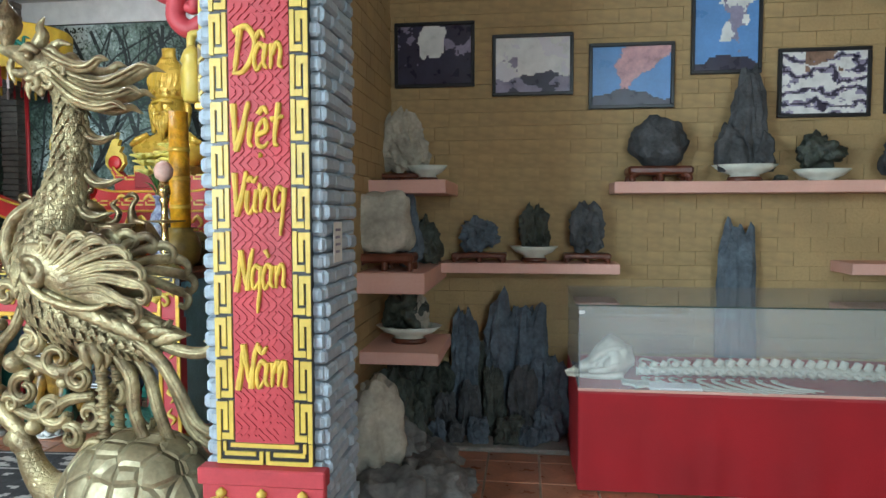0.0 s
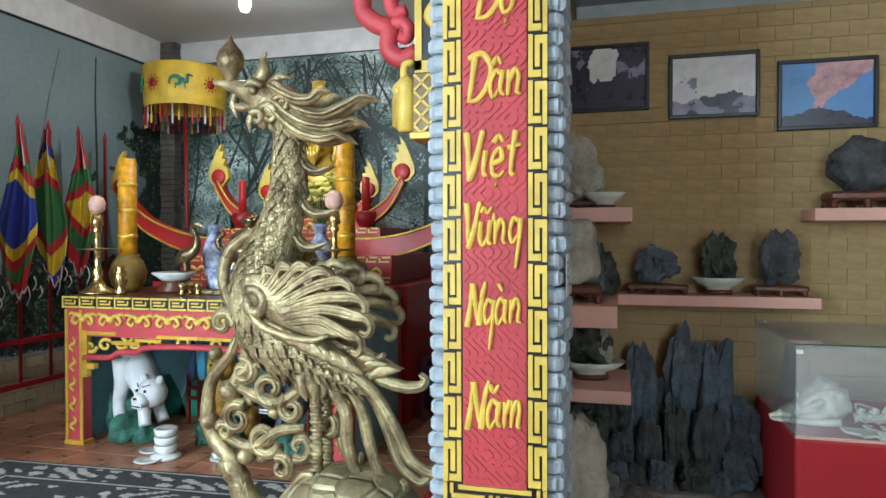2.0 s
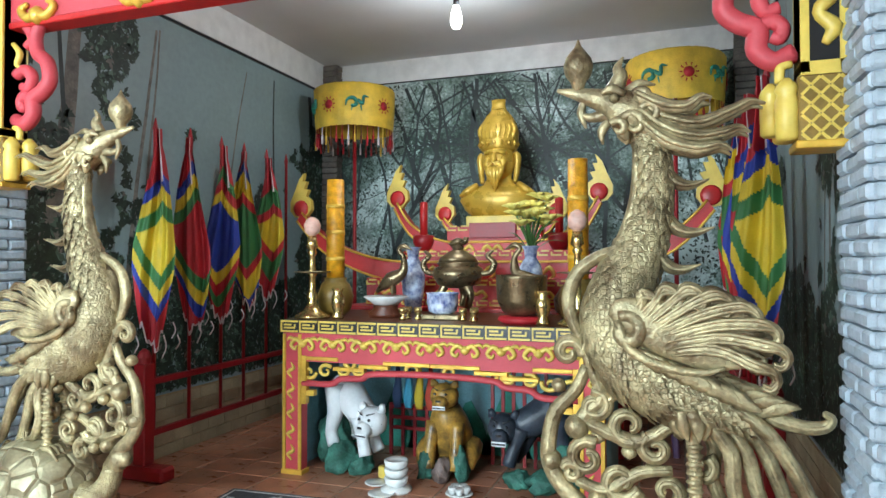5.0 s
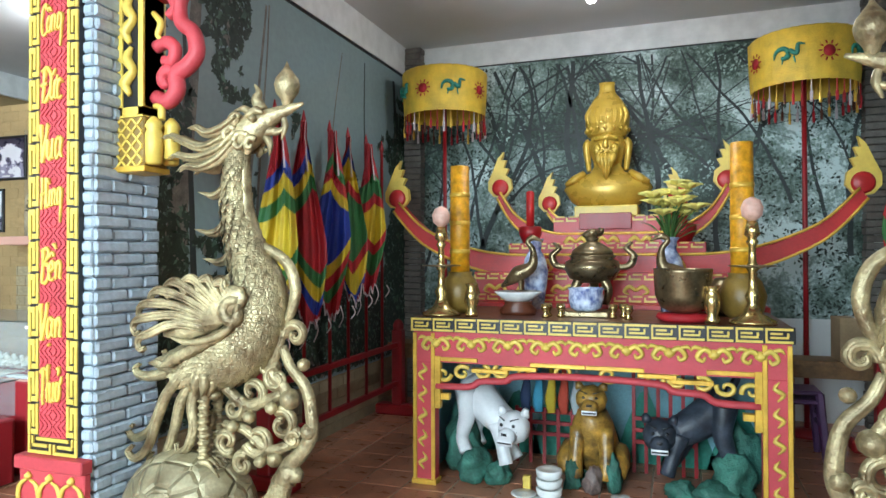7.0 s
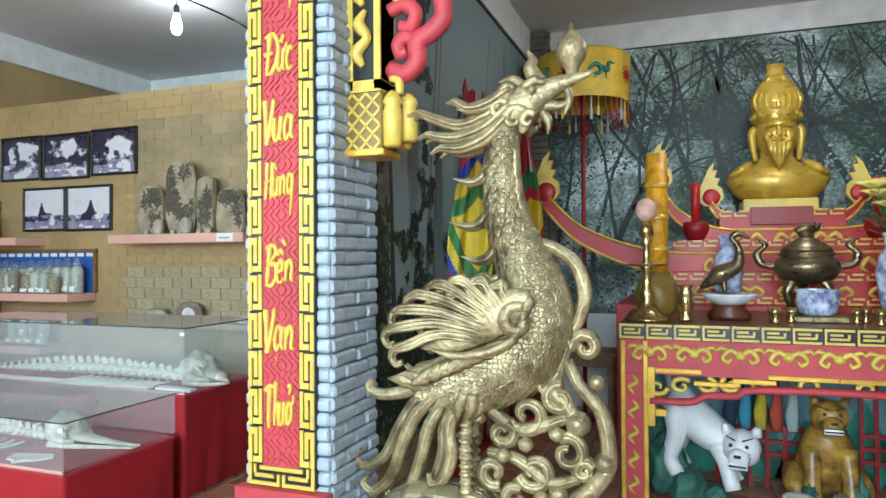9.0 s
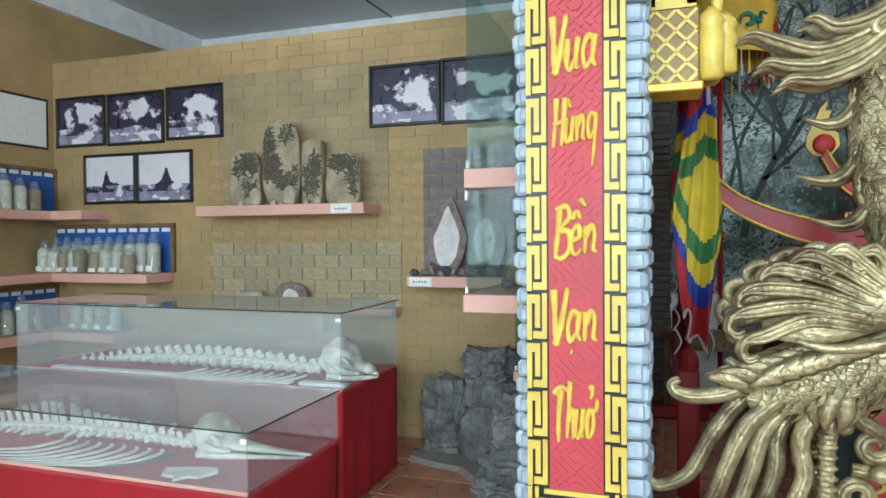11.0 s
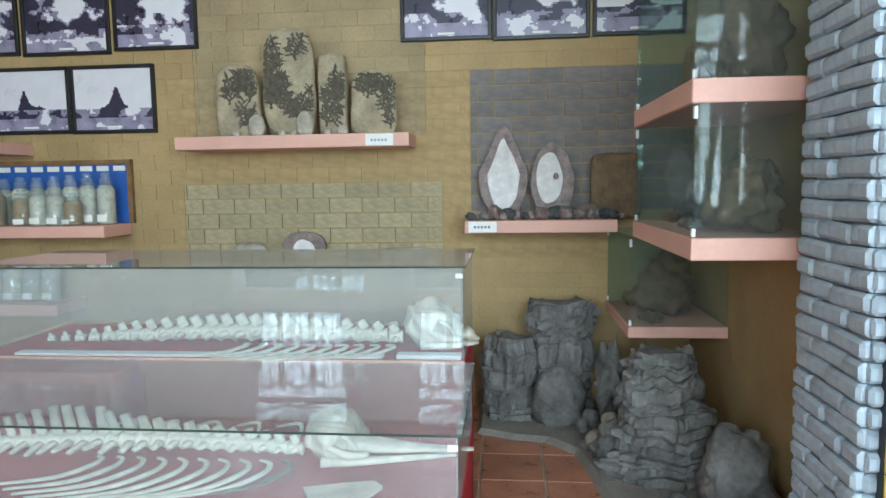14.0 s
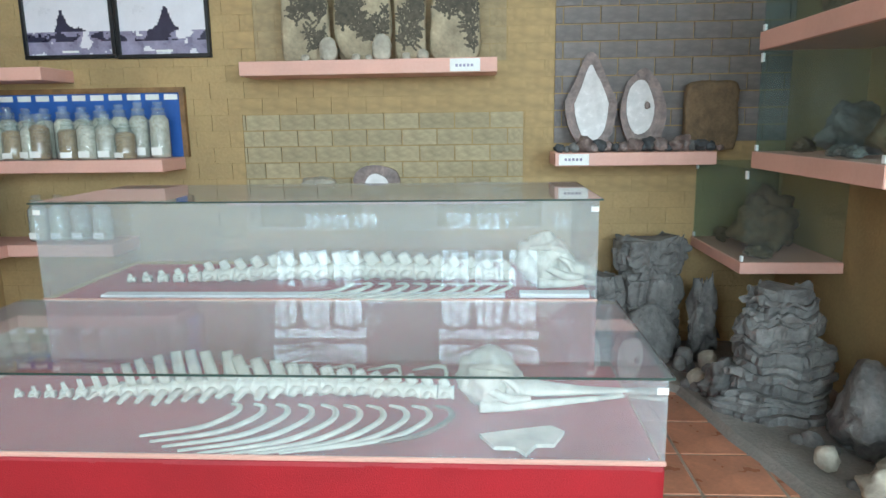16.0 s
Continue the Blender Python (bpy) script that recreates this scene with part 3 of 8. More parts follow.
def phoenix_bm():
    bm = bmesh.new()

    def rod(pts, radii, y=0.0, seg=8, n=4, flat=0.8, mi=0):
        tube(bm, [(p[0], (p[2] if len(p) > 2 else y), p[1]) for p in pts], radii, seg, n, flat, (0, 1, 0), mi)

    def groove(pts, radii, y=0.0, flat=0.8):
        rod(pts, radii, y, 8, 4, flat)
        rod(pts, [r * 0.45 for r in radii], y - radii[0] * 0.55, 6, 4, 1.0)
        rod(pts, [r * 0.45 for r in radii], y + radii[0] * 0.55, 6, 4, 1.0)

    def feathers(pts, radii, flat, size, rows, around, lift):
        """Pointed overlapping feather scales laid over a rod, from its first end to its last."""
        path = spline([(p[0], 0.0, p[1]) for p in pts], 12)
        rn = random.Random(17)
        for i in range(rows):
            f = (i + 0.5) / rows
            k = min(len(path) - 2, int(f * (len(path) - 1)))
            d = (path[k + 1] - path[k]).normalized()
            side = d.cross(Vector((0, 1, 0))).normalized()
            r = float(np.interp(f, np.linspace(0, 1, len(radii)), radii))
            sz = size * (0.55 + 0.45 * r / max(radii))
            n = max(8, int(around * r / max(radii)))
            for q in range(n):
                a = 2 * math.pi * (q + 0.5 * (i % 2)) / n + rn.uniform(-0.06, 0.06)
                out = (side * math.cos(a) + Vector((0, flat * math.sin(a), 0)))
                c, nrm = path[k] + out * r, Vector((out.x, out.y / max(0.3, flat * flat), out.z)).normalized()
                t = d - nrm * d.dot(nrm)
                t.normalize()
                w = nrm.cross(t)
                l = sz * rn.uniform(0.85, 1.25)
                up = lift * rn.uniform(0.7, 1.4)
                v = [bm.verts.new(c + t * l * b + w * l * e + nrm * h) for b, e, h in ((-0.5, -0.36, -0.004), (-0.5, 0.36, -0.004), (0.12, 0.46, up * 0.5), (0.8, 0.0, up), (0.12, -0.46, up * 0.5), (0.1, 0.0, up * 1.1))]
                for tri in ((0, 1, 5), (1, 2, 5), (2, 3, 5), (3, 4, 5), (4, 0, 5)):
                    bm.faces.new([v[z] for z in tri]).material_index = 1

    # neck, body and rump
    trunk = [(0.19, 2.08), (0.155, 1.98), (0.14, 1.87), (0.15, 1.71), (0.195, 1.54), (0.26, 1.385), (0.275, 1.24), (0.205, 1.11), (0.08, 1.02), (-0.07, 0.955), (-0.22, 0.89)]
    girth = [0.05, 0.054, 0.058, 0.068, 0.088, 0.112, 0.138, 0.152, 0.14, 0.1, 0.035]
    rod(trunk, girth, 0, 16, 5, 0.82, 1)
    feathers(trunk, girth, 0.82, 0.058, 42, 22, 0.015)
    # smooth belly ridge down the front of the neck
    rod([(0.21, 2.0), (0.2, 1.87), (0.215, 1.71), (0.275, 1.54), (0.36, 1.4), (0.4, 1.26), (0.35, 1.08)], [0.012, 0.02, 0.024, 0.028, 0.03, 0.028, 0.01], 0, 10, 5, 1.5)
    # head, bill, wattles and crest
    rod([(0.12, 2.0), (0.19, 2.06), (0.26, 2.1), (0.33, 2.135), (0.42, 2.165), (0.51, 2.19)], [0.05, 0.085, 0.078, 0.048, 0.027, 0.008], 0, 12, 4, 0.8)
    rod([(0.24, 2.05), (0.32, 2.075), (0.38, 2.07), (0.43, 2.095)], [0.034, 0.026, 0.018, 0.006], 0, 8)
    rod([(0.4, 2.15), (0.415, 2.09), (0.395, 2.03)], [0.014, 0.018, 0.005], 0, 6)
    rod([(0.3, 2.06), (0.335, 2.01), (0.33, 1.96)], [0.02, 0.018, 0.004], 0, 6)
    for s in (-1, 1):
        rod([(0.24, 2.14), (0.29, 2.165), (0.33, 2.15)], [0.014, 0.022, 0.006], s * 0.052, 6)
        lathe(bm, [(0.002, -0.02), (0.017, -0.01), (0.02, 0.0), (0.016, 0.012), (0.002, 0.02)], 8, (0.28, s * 0.06, 2.125))
        for cx, cz, r in ((0.21, 2.02, 0.05), (0.15, 2.06, 0.042), (0.265, 2.01, 0.034), (0.18, 2.12, 0.034)):
            rod(curl(cx, cz, r, r * 0.25, 30, 0.9, 8), [0.016, 0.019, 0.013, 0.006], s * 0.06, 6, 2)
        for cx, cz, r in ((0.215, 2.055, 0.042), (0.165, 2.01, 0.034), (0.245, 1.99, 0.026)):
            rod([(cx, cz + r), (cx, cz), (cx - 0.01, cz - r)], [r * 0.4, r, r * 0.35], s * 0.045, 10, 4, 0.6)
    rod([(0.29, 2.17), (0.262, 2.225), (0.272, 2.26), (0.25, 2.3)], [0.034, 0.03, 0.018, 0.004], 0, 8)
    rod([(0.24, 2.15), (0.19, 2.19), (0.13, 2.18)], [0.026, 0.018, 0.004], 0, 8)
    for k, pts in enumerate(([(0.2, 2.12), (0.1, 2.05), (-0.02, 2.015), (-0.13, 2.05), (-0.2, 2.08), (-0.25, 2.068)],
                             [(0.19, 2.08), (0.09, 2.0), (-0.02, 1.965), (-0.1, 1.97), (-0.16, 1.985), (-0.2, 1.965)],
                             [(0.18, 2.03), (0.09, 1.955), (0.0, 1.92), (-0.05, 1.92), (-0.1, 1.925), (-0.14, 1.9)],
                             [(0.2, 2.14), (0.1, 2.085), (0.02, 2.075), (-0.03, 2.105), (-0.07, 2.1)])):
        for s in (-1, 1):
            rod(pts, [0.024, 0.03, 0.026, 0.022, 0.016, 0.004], s * (0.035 + 0.008 * k), 8, 5, 0.6)
            rod(pts, [0.01, 0.012, 0.01, 0.008, 0.006, 0.002], s * (0.055 + 0.008 * k), 6, 5, 1.0)
    # pearl over the bill
    lathe(bm, [(0.01, -0.09), (0.022, -0.07), (0.03, -0.045), (0.052, -0.015), (0.06, 0.02), (0.052, 0.05), (0.03, 0.08), (0.014, 0.1), (0.002, 0.13)], 16, (0.425, 0, 2.26))
    # spines down the back of the neck
    for px, pz, r in ((0.1, 1.98, 0.8), (0.09, 1.82, 1.1), (0.085, 1.64, 1.2), (0.12, 1.5, 1.1)):
        for s in (-1, 0, 1):
            rod([(px + 0.02, pz + 0.05), (px - 0.03, pz - 0.02), (px - 0.075 * r, pz - 0.035), (px - 0.135 * r, pz - 0.015)], [0.02, 0.027, 0.019, 0.003] if s == 0 else [0.008, 0.011, 0.008, 0.002], s * 0.02, 8, 4, 0.7)
    rod([(0.11, 2.0), (0.085, 1.87), (0.085, 1.71), (0.11, 1.54), (0.15, 1.42)], [0.014, 0.018, 0.02, 0.02, 0.01], 0, 8)
    # wings: a leaf-shaped shoulder and long grooved quills with hooked tips, spread outwards
    for s in (-1, 1):
        y = s * 0.14
        rod(curl(0.235, 1.24, 0.06, 0.02, 60, 1.0, 10), [0.026, 0.032, 0.028, 0.02], y, 8, 2, 1.0)
        rod([(0.29, 1.33), (0.23, 1.3), (0.1, 1.22), (-0.04, 1.15), (-0.16, 1.13)], [0.03, 0.07, 0.072, 0.045, 0.012], y * 0.95, 12, 4, 0.36, 0)
        rod([(0.27, 1.28), (0.22, 1.17), (0.1, 1.115), (-0.02, 1.1), (-0.1, 1.12)], [0.014, 0.018, 0.017, 0.014, 0.006], y * 1.08, 8, 4, 0.9)
        tips = ((0.15, 1.37), (0.075, 1.385), (-0.005, 1.385), (-0.09, 1.37), (-0.17, 1.33), (-0.23, 1.27), (-0.255, 1.2), (-0.22, 1.13))
        for k, (tx, tz) in enumerate(tips):
            f = k / 7
            sx, sz = 0.21 - 0.13 * f, 1.3 - 0.13 * f
            mx, mz = (sx + tx) / 2, (sz + tz) / 2 + 0.015 + 0.02 * f
            hook = 0.028 + 0.008 * f
            end = [(tx - hook * 0.6, tz - hook * 0.2), (tx - hook * 1.05, tz - hook * 1.1), (tx - hook * 0.5, tz - hook * 1.9), (tx + hook * 0.25, tz - hook * 1.6)]
            fan = s * 0.05 * f
            line = [(sx, sz, y), (mx, mz, y + fan * 0.5), (tx + 0.03, tz + 0.008, y + fan)] + [(a, c, y + fan) for a, c in end]
            rod(line, [0.017, 0.021, 0.022, 0.021, 0.018, 0.015, 0.012], 0, 8, 4, 0.6)
            for e in (-0.014, 0.014):
                rod([(p[0], p[1] + e * (1 if m < 3 else 0.4), p[2] + s * 0.009) for m, p in enumerate(line)], [0.006, 0.009, 0.009, 0.008, 0.006], 0, 6, 4, 1.0)
        for k in range(7):
            rod([(0.2 - 0.045 * k, 1.16 - 0.016 * k), (0.12 - 0.045 * k, 1.12 - 0.02 * k), (0.05 - 0.045 * k, 1.085 - 0.02 * k)], [0.02, 0.034, 0.004], s * (0.135 - 0.006 * k), 6, 3, 0.4)
    # ragged back feathers over the rump
    for k in range(7):
        x, z = 0.02 - 0.05 * k, 1.09 - 0.022 * k
        for s in (-1, 1):
            rod([(x + 0.08, z - 0.02), (x, z + 0.01), (x - 0.075, z + 0.012)], [0.026, 0.032, 0.003], s * (0.07 - 0.008 * k), 6, 3, 0.5)
    # feather trousers above the legs
    for k in range(6):
        for y in (-0.07, 0.07):
            a = radians(60 * k)
            rod([(0.03 + 0.03 * math.cos(a), 0.95), (0.015 + 0.05 * math.cos(a), 0.89), (0.005 + 0.035 * math.cos(a), 0.84)], [0.03, 0.028, 0.004], y + 0.03 * math.sin(a), 6, 3)
    # tail plumes
    plumes = ([(-0.12, 1.02), (-0.25, 0.93), (-0.36, 0.9), (-0.43, 0.905), (-0.455, 0.935), (-0.43, 0.955)],
              [(-0.1, 0.98), (-0.24, 0.88), (-0.33, 0.75), (-0.4, 0.62), (-0.5, 0.57), (-0.545, 0.61), (-0.515, 0.635)],
              [(-0.1, 0.95), (-0.22, 0.83), (-0.28, 0.7), (-0.33, 0.57), (-0.41, 0.5), (-0.46, 0.53), (-0.43, 0.56)],
              [(-0.07, 0.93), (-0.17, 0.8), (-0.21, 0.66), (-0.26, 0.53), (-0.33, 0.46), (-0.37, 0.49), (-0.35, 0.52)],
              [(-0.03, 0.92), (-0.12, 0.8), (-0.13, 0.66), (-0.18, 0.53), (-0.24, 0.48), (-0.27, 0.51), (-0.25, 0.54)],
              [(0.0, 0.92), (-0.07, 0.8), (-0.06, 0.68), (-0.1, 0.58), (-0.15, 0.56), (-0.16, 0.6)],
              [(-0.1, 1.03), (-0.2, 1.02), (-0.24, 1.0), (-0.28, 1.03)])
    for k, pts in enumerate(plumes):
        groove(pts, [0.024, 0.03, 0.028, 0.026, 0.022, 0.016, 0.012], 0.05 * math.sin(k * 2.1))
    # legs
    for y in (-0.05, 0.05):
        rod([(0.03, 0.98), (0.01, 0.85), (0.0, 0.7), (0.0, 0.52)], [0.05, 0.026, 0.022, 0.024], y, 8)
        for k in range(9):
            lathe(bm, [(0.018, -0.012), (0.032, 0.0), (0.018, 0.012)], 10, (0.002, y, 0.55 + k * 0.033))
        for a in (-1, 0, 1):
            rod([(0.0, 0.53), (0.05, 0.53 + 0.0), (0.11, 0.47)], [0.016, 0.016, 0.006], y + a * 0.03, 6)
    # cloud scrolls in front of the breast
    groove([(0.27, 1.54), (0.34, 1.52), (0.43, 1.455), (0.468, 1.35), (0.45, 1.25), (0.405, 1.17)], [0.02, 0.024, 0.028, 0.03, 0.026, 0.02])
    groove([(0.405, 1.2), (0.41, 1.13)] + curl(0.47, 1.135, 0.055, 0.014, 180, -1.1, 10), [0.024, 0.026, 0.022, 0.016])
    groove([(0.41, 1.16), (0.375, 1.06), (0.34, 0.96), (0.4, 0.9), (0.43, 0.84)], [0.02, 0.024, 0.026, 0.03, 0.034])
    groove([(0.4, 1.08), (0.44, 0.99), (0.52, 0.9), (0.55, 0.79), (0.55, 0.69), (0.5, 0.6), (0.42, 0.52), (0.36, 0.38)], [0.022, 0.026, 0.03, 0.032, 0.034, 0.036, 0.04, 0.045])
    for cx, cz, r in ((0.44, 0.84, 0.05), (0.54, 0.7, 0.042), (0.36, 0.56, 0.04), (0.51, 1.0, 0.03)):
        for q in bmesh.ops.create_icosphere(bm, subdivisions=2, radius=r, matrix=Matrix.Translation((cx, 0, cz)))["verts"]:
            q.co.y *= 1.1
    groove([(0.3, 1.1), (0.28, 1.0), (0.33, 0.94)], [0.02, 0.022, 0.02])
    for cx, cz, r, a, tn in ((0.37, 0.93, 0.06, 80, 1.1), (0.4, 0.72, 0.07, 120, -1.1), (0.24, 0.86, 0.07, 250, 1.0), (0.14, 0.78, 0.055, 60, -1.1), (0.27, 0.64, 0.075, 200, 1.1), (0.1, 0.62, 0.06, 300, -1.0), (0.46, 0.66, 0.04, 20, 1.1), (-0.02, 0.72, 0.05, 120, 1.0), (0.19, 0.52, 0.05, 60, 1.0)):
        groove(curl(cx, cz, r, r * 0.28, a, tn, 10), [0.027, 0.026, 0.022, 0.017])
    groove([(0.4, 0.86), (0.3, 0.82), (0.2, 0.8), (0.1, 0.86), (0.04, 0.92)], [0.024, 0.03, 0.03, 0.028, 0.02])
    groove([(0.44, 0.63), (0.33, 0.6), (0.2, 0.68), (0.08, 0.7)], [0.024, 0.028, 0.026, 0.02])
    for cx, cz in ((0.36, 0.8), (0.15, 0.7), (0.3, 0.55), (0.05, 0.84), (0.24, 0.75)):
        lathe(bm, [(0.004, -0.03), (0.026, -0.016), (0.032, 0.0), (0.026, 0.016), (0.004, 0.03)], 10, (cx, -0.03, cz))
    # turtle: shell with rim, neck, head and feet
    rings = []
    for k in range(9):
        a = radians(90 * k / 8)
        rings.append((max(0.004, 0.36 * math.cos(a) ** 0.8 if k < 8 else 0.004), 0.2 + 0.36 * math.sin(a)))
    keep = len(bm.verts)
    lathe(bm, [(0.3, 0.16), (0.385, 0.17), (0.395, 0.2), (0.365, 0.215)] + rings, 28, (-0.12, 0, 0), 2)
    bm.verts.ensure_lookup_table()
    for v in bm.verts[keep:]:
        v.co.y *= 0.78
    rod([(0.15, 0.28), (0.28, 0.28), (0.36, 0.36), (0.4, 0.46)], [0.09, 0.08, 0.06, 0.05], 0, 12, 4, 0.9, 1)
    rod([(0.38, 0.44), (0.44, 0.5), (0.5, 0.49)], [0.05, 0.06, 0.025], 0, 10)
    for fx in (-0.36, 0.12):
        for s in (-1, 1):
            rod([(fx, 0.2), (fx + 0.03, 0.09), (fx + 0.1, 0.03)], [0.09, 0.075, 0.03], s * 0.2, 10, 4, 0.9, 1)
    rod([(-0.46, 0.2), (-0.56, 0.14), (-0.6, 0.17)], [0.05, 0.03, 0.008], 0, 8)
    # low plinth slab
    lathe(bm, [(0.5, 0.0), (0.5, 0.03), (0.46, 0.04)], 28, (-0.1, 0, 0), 1)
    bmesh.ops.recalc_face_normals(bm, faces=bm.faces)
    return bm


bird = link("phoenix_statue", phoenix_bm(), [M["bronze"], M["scales"], M["shell"]], True)
tagged(bird, "pale gold phoenix statue standing on a turtle, pearl over its bill", "statue", "pair of phoenix statues")
bird.matrix_basis = Matrix.Translation((-4.93, 2.56, 0))
twin = copy_thing(bird, pose(-1.75, 2.58, 0, 0, 0, 180))

from mathutils.bvhtree import BVHTree

# ---- museum rooms: materials of their own ----
M["photo_pale"] = mat("print_pale_sky", (0.72, 0.70, 0.74), 0.3, vary=0.05, scale=5, bump=0.0)
M["photo_mid"] = mat("print_grey_violet", (0.30, 0.27, 0.38), 0.3, vary=0.15, scale=9, bump=0.0)
M["photo_dark"] = mat("print_dark_violet", (0.035, 0.03, 0.06), 0.3, vary=0.15, scale=9, bump=0.0)
M["photo_blue"] = mat("print_blue_sky", (0.12, 0.30, 0.62), 0.3, vary=0.1, scale=4, bump=0.0)
M["photo_pink"] = mat("print_pink_smoke", (0.62, 0.34, 0.36), 0.3, vary=0.2, scale=14, bump=0.0)
M["photo_white"] = mat("print_white_cloud", (0.78, 0.78, 0.76), 0.3, vary=0.08, scale=12, bump=0.0)
M["photo_brown"] = mat("print_brown_earth", (0.28, 0.17, 0.12), 0.3, vary=0.2, scale=14, bump=0.0)
PHOTO = ["photo_pale", "photo_mid", "photo_dark", "photo_blue", "photo_pink", "photo_white", "photo_brown"]
M["fern_stone"] = mat("cream_fossil_stone", (0.4, 0.33, 0.22), 0.8, vary=0.2, scale=9, bump=0.3)
M["fern_dark"] = mat("dark_mineral_fronds", (0.1, 0.085, 0.06), 0.8, vary=0.2, scale=30, bump=0.1)
M["agate_rim"] = mat("brown_grey_agate_rim", (0.25, 0.18, 0.16), 0.5, vary=0.25, scale=16, bump=0.4)
M["agate_white"] = mat("milky_white_agate", (0.66, 0.62, 0.6), 0.25, vary=0.08, scale=18, bump=0.1)
M["tablet"] = mat("brown_sandstone_tablet", (0.17, 0.11, 0.06), 0.85, vary=0.2, scale=14, bump=0.5)
M["blue_board"] = mat("blue_display_board", (0.015, 0.10, 0.38), 0.6, vary=0.08, scale=5, bump=0.05)
M["frame_wood"] = mat("brown_wood_edge", (0.25, 0.13, 0.05), 0.5, vary=0.2, scale=12, bump=0.1)
M["sand_pale"] = mat("pale_sand", (0.62, 0.58, 0.48), 0.9, vary=0.15, scale=30, bump=0.3, each=0.25)
M["sand_brown"] = mat("brown_sand", (0.33, 0.22, 0.11), 0.9, vary=0.2, scale=30, bump=0.3, each=0.2)
M["jar_glass"] = glass_mat("jar_glass", (0.92, 0.96, 0.95))
M["paper"] = mat("white_label_paper", (0.80, 0.79, 0.75), 0.7, vary=0.04, scale=20, bump=0.0)
M["cement"] = mat("grey_cement_bed", (0.27, 0.25, 0.22), 0.95, vary=0.15, scale=4, bump=0.6)
M["dish"] = mat("pale_celadon_dish", (0.62, 0.64, 0.56), 0.3, vary=0.08, scale=12, bump=0.05)
M["rockgreen"] = mat("dark_green_black_rock", (0.055, 0.065, 0.05), 0.55, vary=0.35, scale=16, bump=0.9, grain=60)
M["rockblue"] = mat("blue_grey_columnar_rock", (0.10, 0.13, 0.16), 0.7, vary=0.25, scale=10, bump=0.6, grain=40)


# ---- framed photographs ----
def sea_picture(seed, arch):
    def f(u, v):
        n = noise.fractal(Vector((u * 3.2 + seed * 5, v * 3.2, seed)), 1.0, 2.0, 4)
        if v < 0.2:
            return 1 if n > -0.1 else 0
        if v < 0.34:
            return 2 if n > 0.05 else (1 if n > -0.25 else 0)
        if arch == "peak":
            h = 0.31 + (0.27 + 0.03 * (seed % 2)) * math.exp(-((u - 0.3 - 0.12 * (seed % 3)) / 0.06) ** 2) + 0.12 * math.exp(-((u - 0.55) / 0.22) ** 2) + 0.06 * n
            return 2 if v < h else 0
        edge = 0.42 + 0.75 * n - 0.95 * math.exp(-(((u - 0.62) / 0.4) ** 2 + ((v - 0.52 - 0.08 * (seed % 3)) / 0.3) ** 2))
        return 2 if edge > -0.06 else (1 if edge > -0.16 else 0)
    return f


def volcano_picture(kind):
    def f(u, v):
        n = noise.fractal(Vector((u * 4, v * 4, kind * 3.7)), 1.0, 2.0, 4)
        if kind == 1:
            return 5 if ((u - 0.47) / 0.22) ** 2 + ((v - 0.72) / 0.33) ** 2 + 0.8 * n < 0.75 else (2 if v < 0.28 + 0.2 * n else 1 if n > 0.25 else 2)
        if kind == 2:
            return (2 if n > 0.0 else 1) if v < 0.3 + 0.15 * n else (1 if u < 0.3 and v < 0.62 + 0.2 * n and n > -0.1 else 5 if n > -0.3 else 0)
        if kind == 3:
            return 2 if v < 0.1 + 0.18 * math.exp(-((u - 0.42) / 0.3) ** 2) + 0.05 * n else (4 if abs(u - 0.42 - 0.45 * (v - 0.3)) < 0.06 + 0.42 * max(0, v - 0.3) + 0.12 * n else 3)
        if kind == 4:
            return 2 if v < 0.2 + 0.05 * n - 0.2 * abs(u - 0.55) else ((5 if n > 0.0 else 1) if abs(u - 0.66) < 0.1 + 0.35 * max(0, v - 0.4) + 0.18 * n else 3)
        s = math.sin(v * 26 + 5 * n + 2 * u)
        return 6 if v > 0.68 and abs(u - 0.5) < 0.22 and n > -0.05 else (5 if s > -0.1 else 1 if s > -0.75 else 2)
    return f


def framed_photo(x0, x1, z0, z1, y, picture, label, group, facing=0, caption=True):
    w, h = x1 - x0, z1 - z0
    t = thing("framed_photo", pose((x0 + x1) / 2, y, (z0 + z1) / 2, 0, 0, facing), label, "picture", group)
    b, fw = bmesh.new(), 0.024
    for a in ((-w / 2, w / 2, h / 2 - fw, h / 2), (-w / 2, w / 2, -h / 2, -h / 2 + fw), (-w / 2, -w / 2 + fw, -h / 2 + fw, h / 2 - fw), (w / 2 - fw, w / 2, -h / 2 + fw, h / 2 - fw)):
        add_box(b, a[0], a[1], -0.026, 0.0, a[2], a[3], 0.004)
    part("frame", b, M["black"], t, "black wooden frame")
    b, nx, nz = bmesh.new(), 54, 40
    iw, ih = w - 2 * fw, h - 2 * fw
    vs = [[b.verts.new((-iw / 2 + iw * i / nx, -0.012, -ih / 2 + ih * k / nz)) for k in range(nz + 1)] for i in range(nx + 1)]
    for i in range(nx):
        for k in range(nz):
            b.faces.new((vs[i][k], vs[i + 1][k], vs[i + 1][k + 1], vs[i][k + 1])).material_index = picture((i + 0.5) / nx, (k + 0.5) / nz)
    part("photo", b, [M[k] for k in PHOTO], t, "printed colour landscape photograph")
    part("backing", box(-iw / 2, iw / 2, -0.009, -0.001, -ih / 2, ih / 2), M["paper"], t)
    if caption:
        part("caption", box(-0.05, 0.05, -0.0145, -0.0125, -ih / 2 + 0.012, -ih / 2 + 0.024), M["paper"], t, "small white caption strip")
    return t


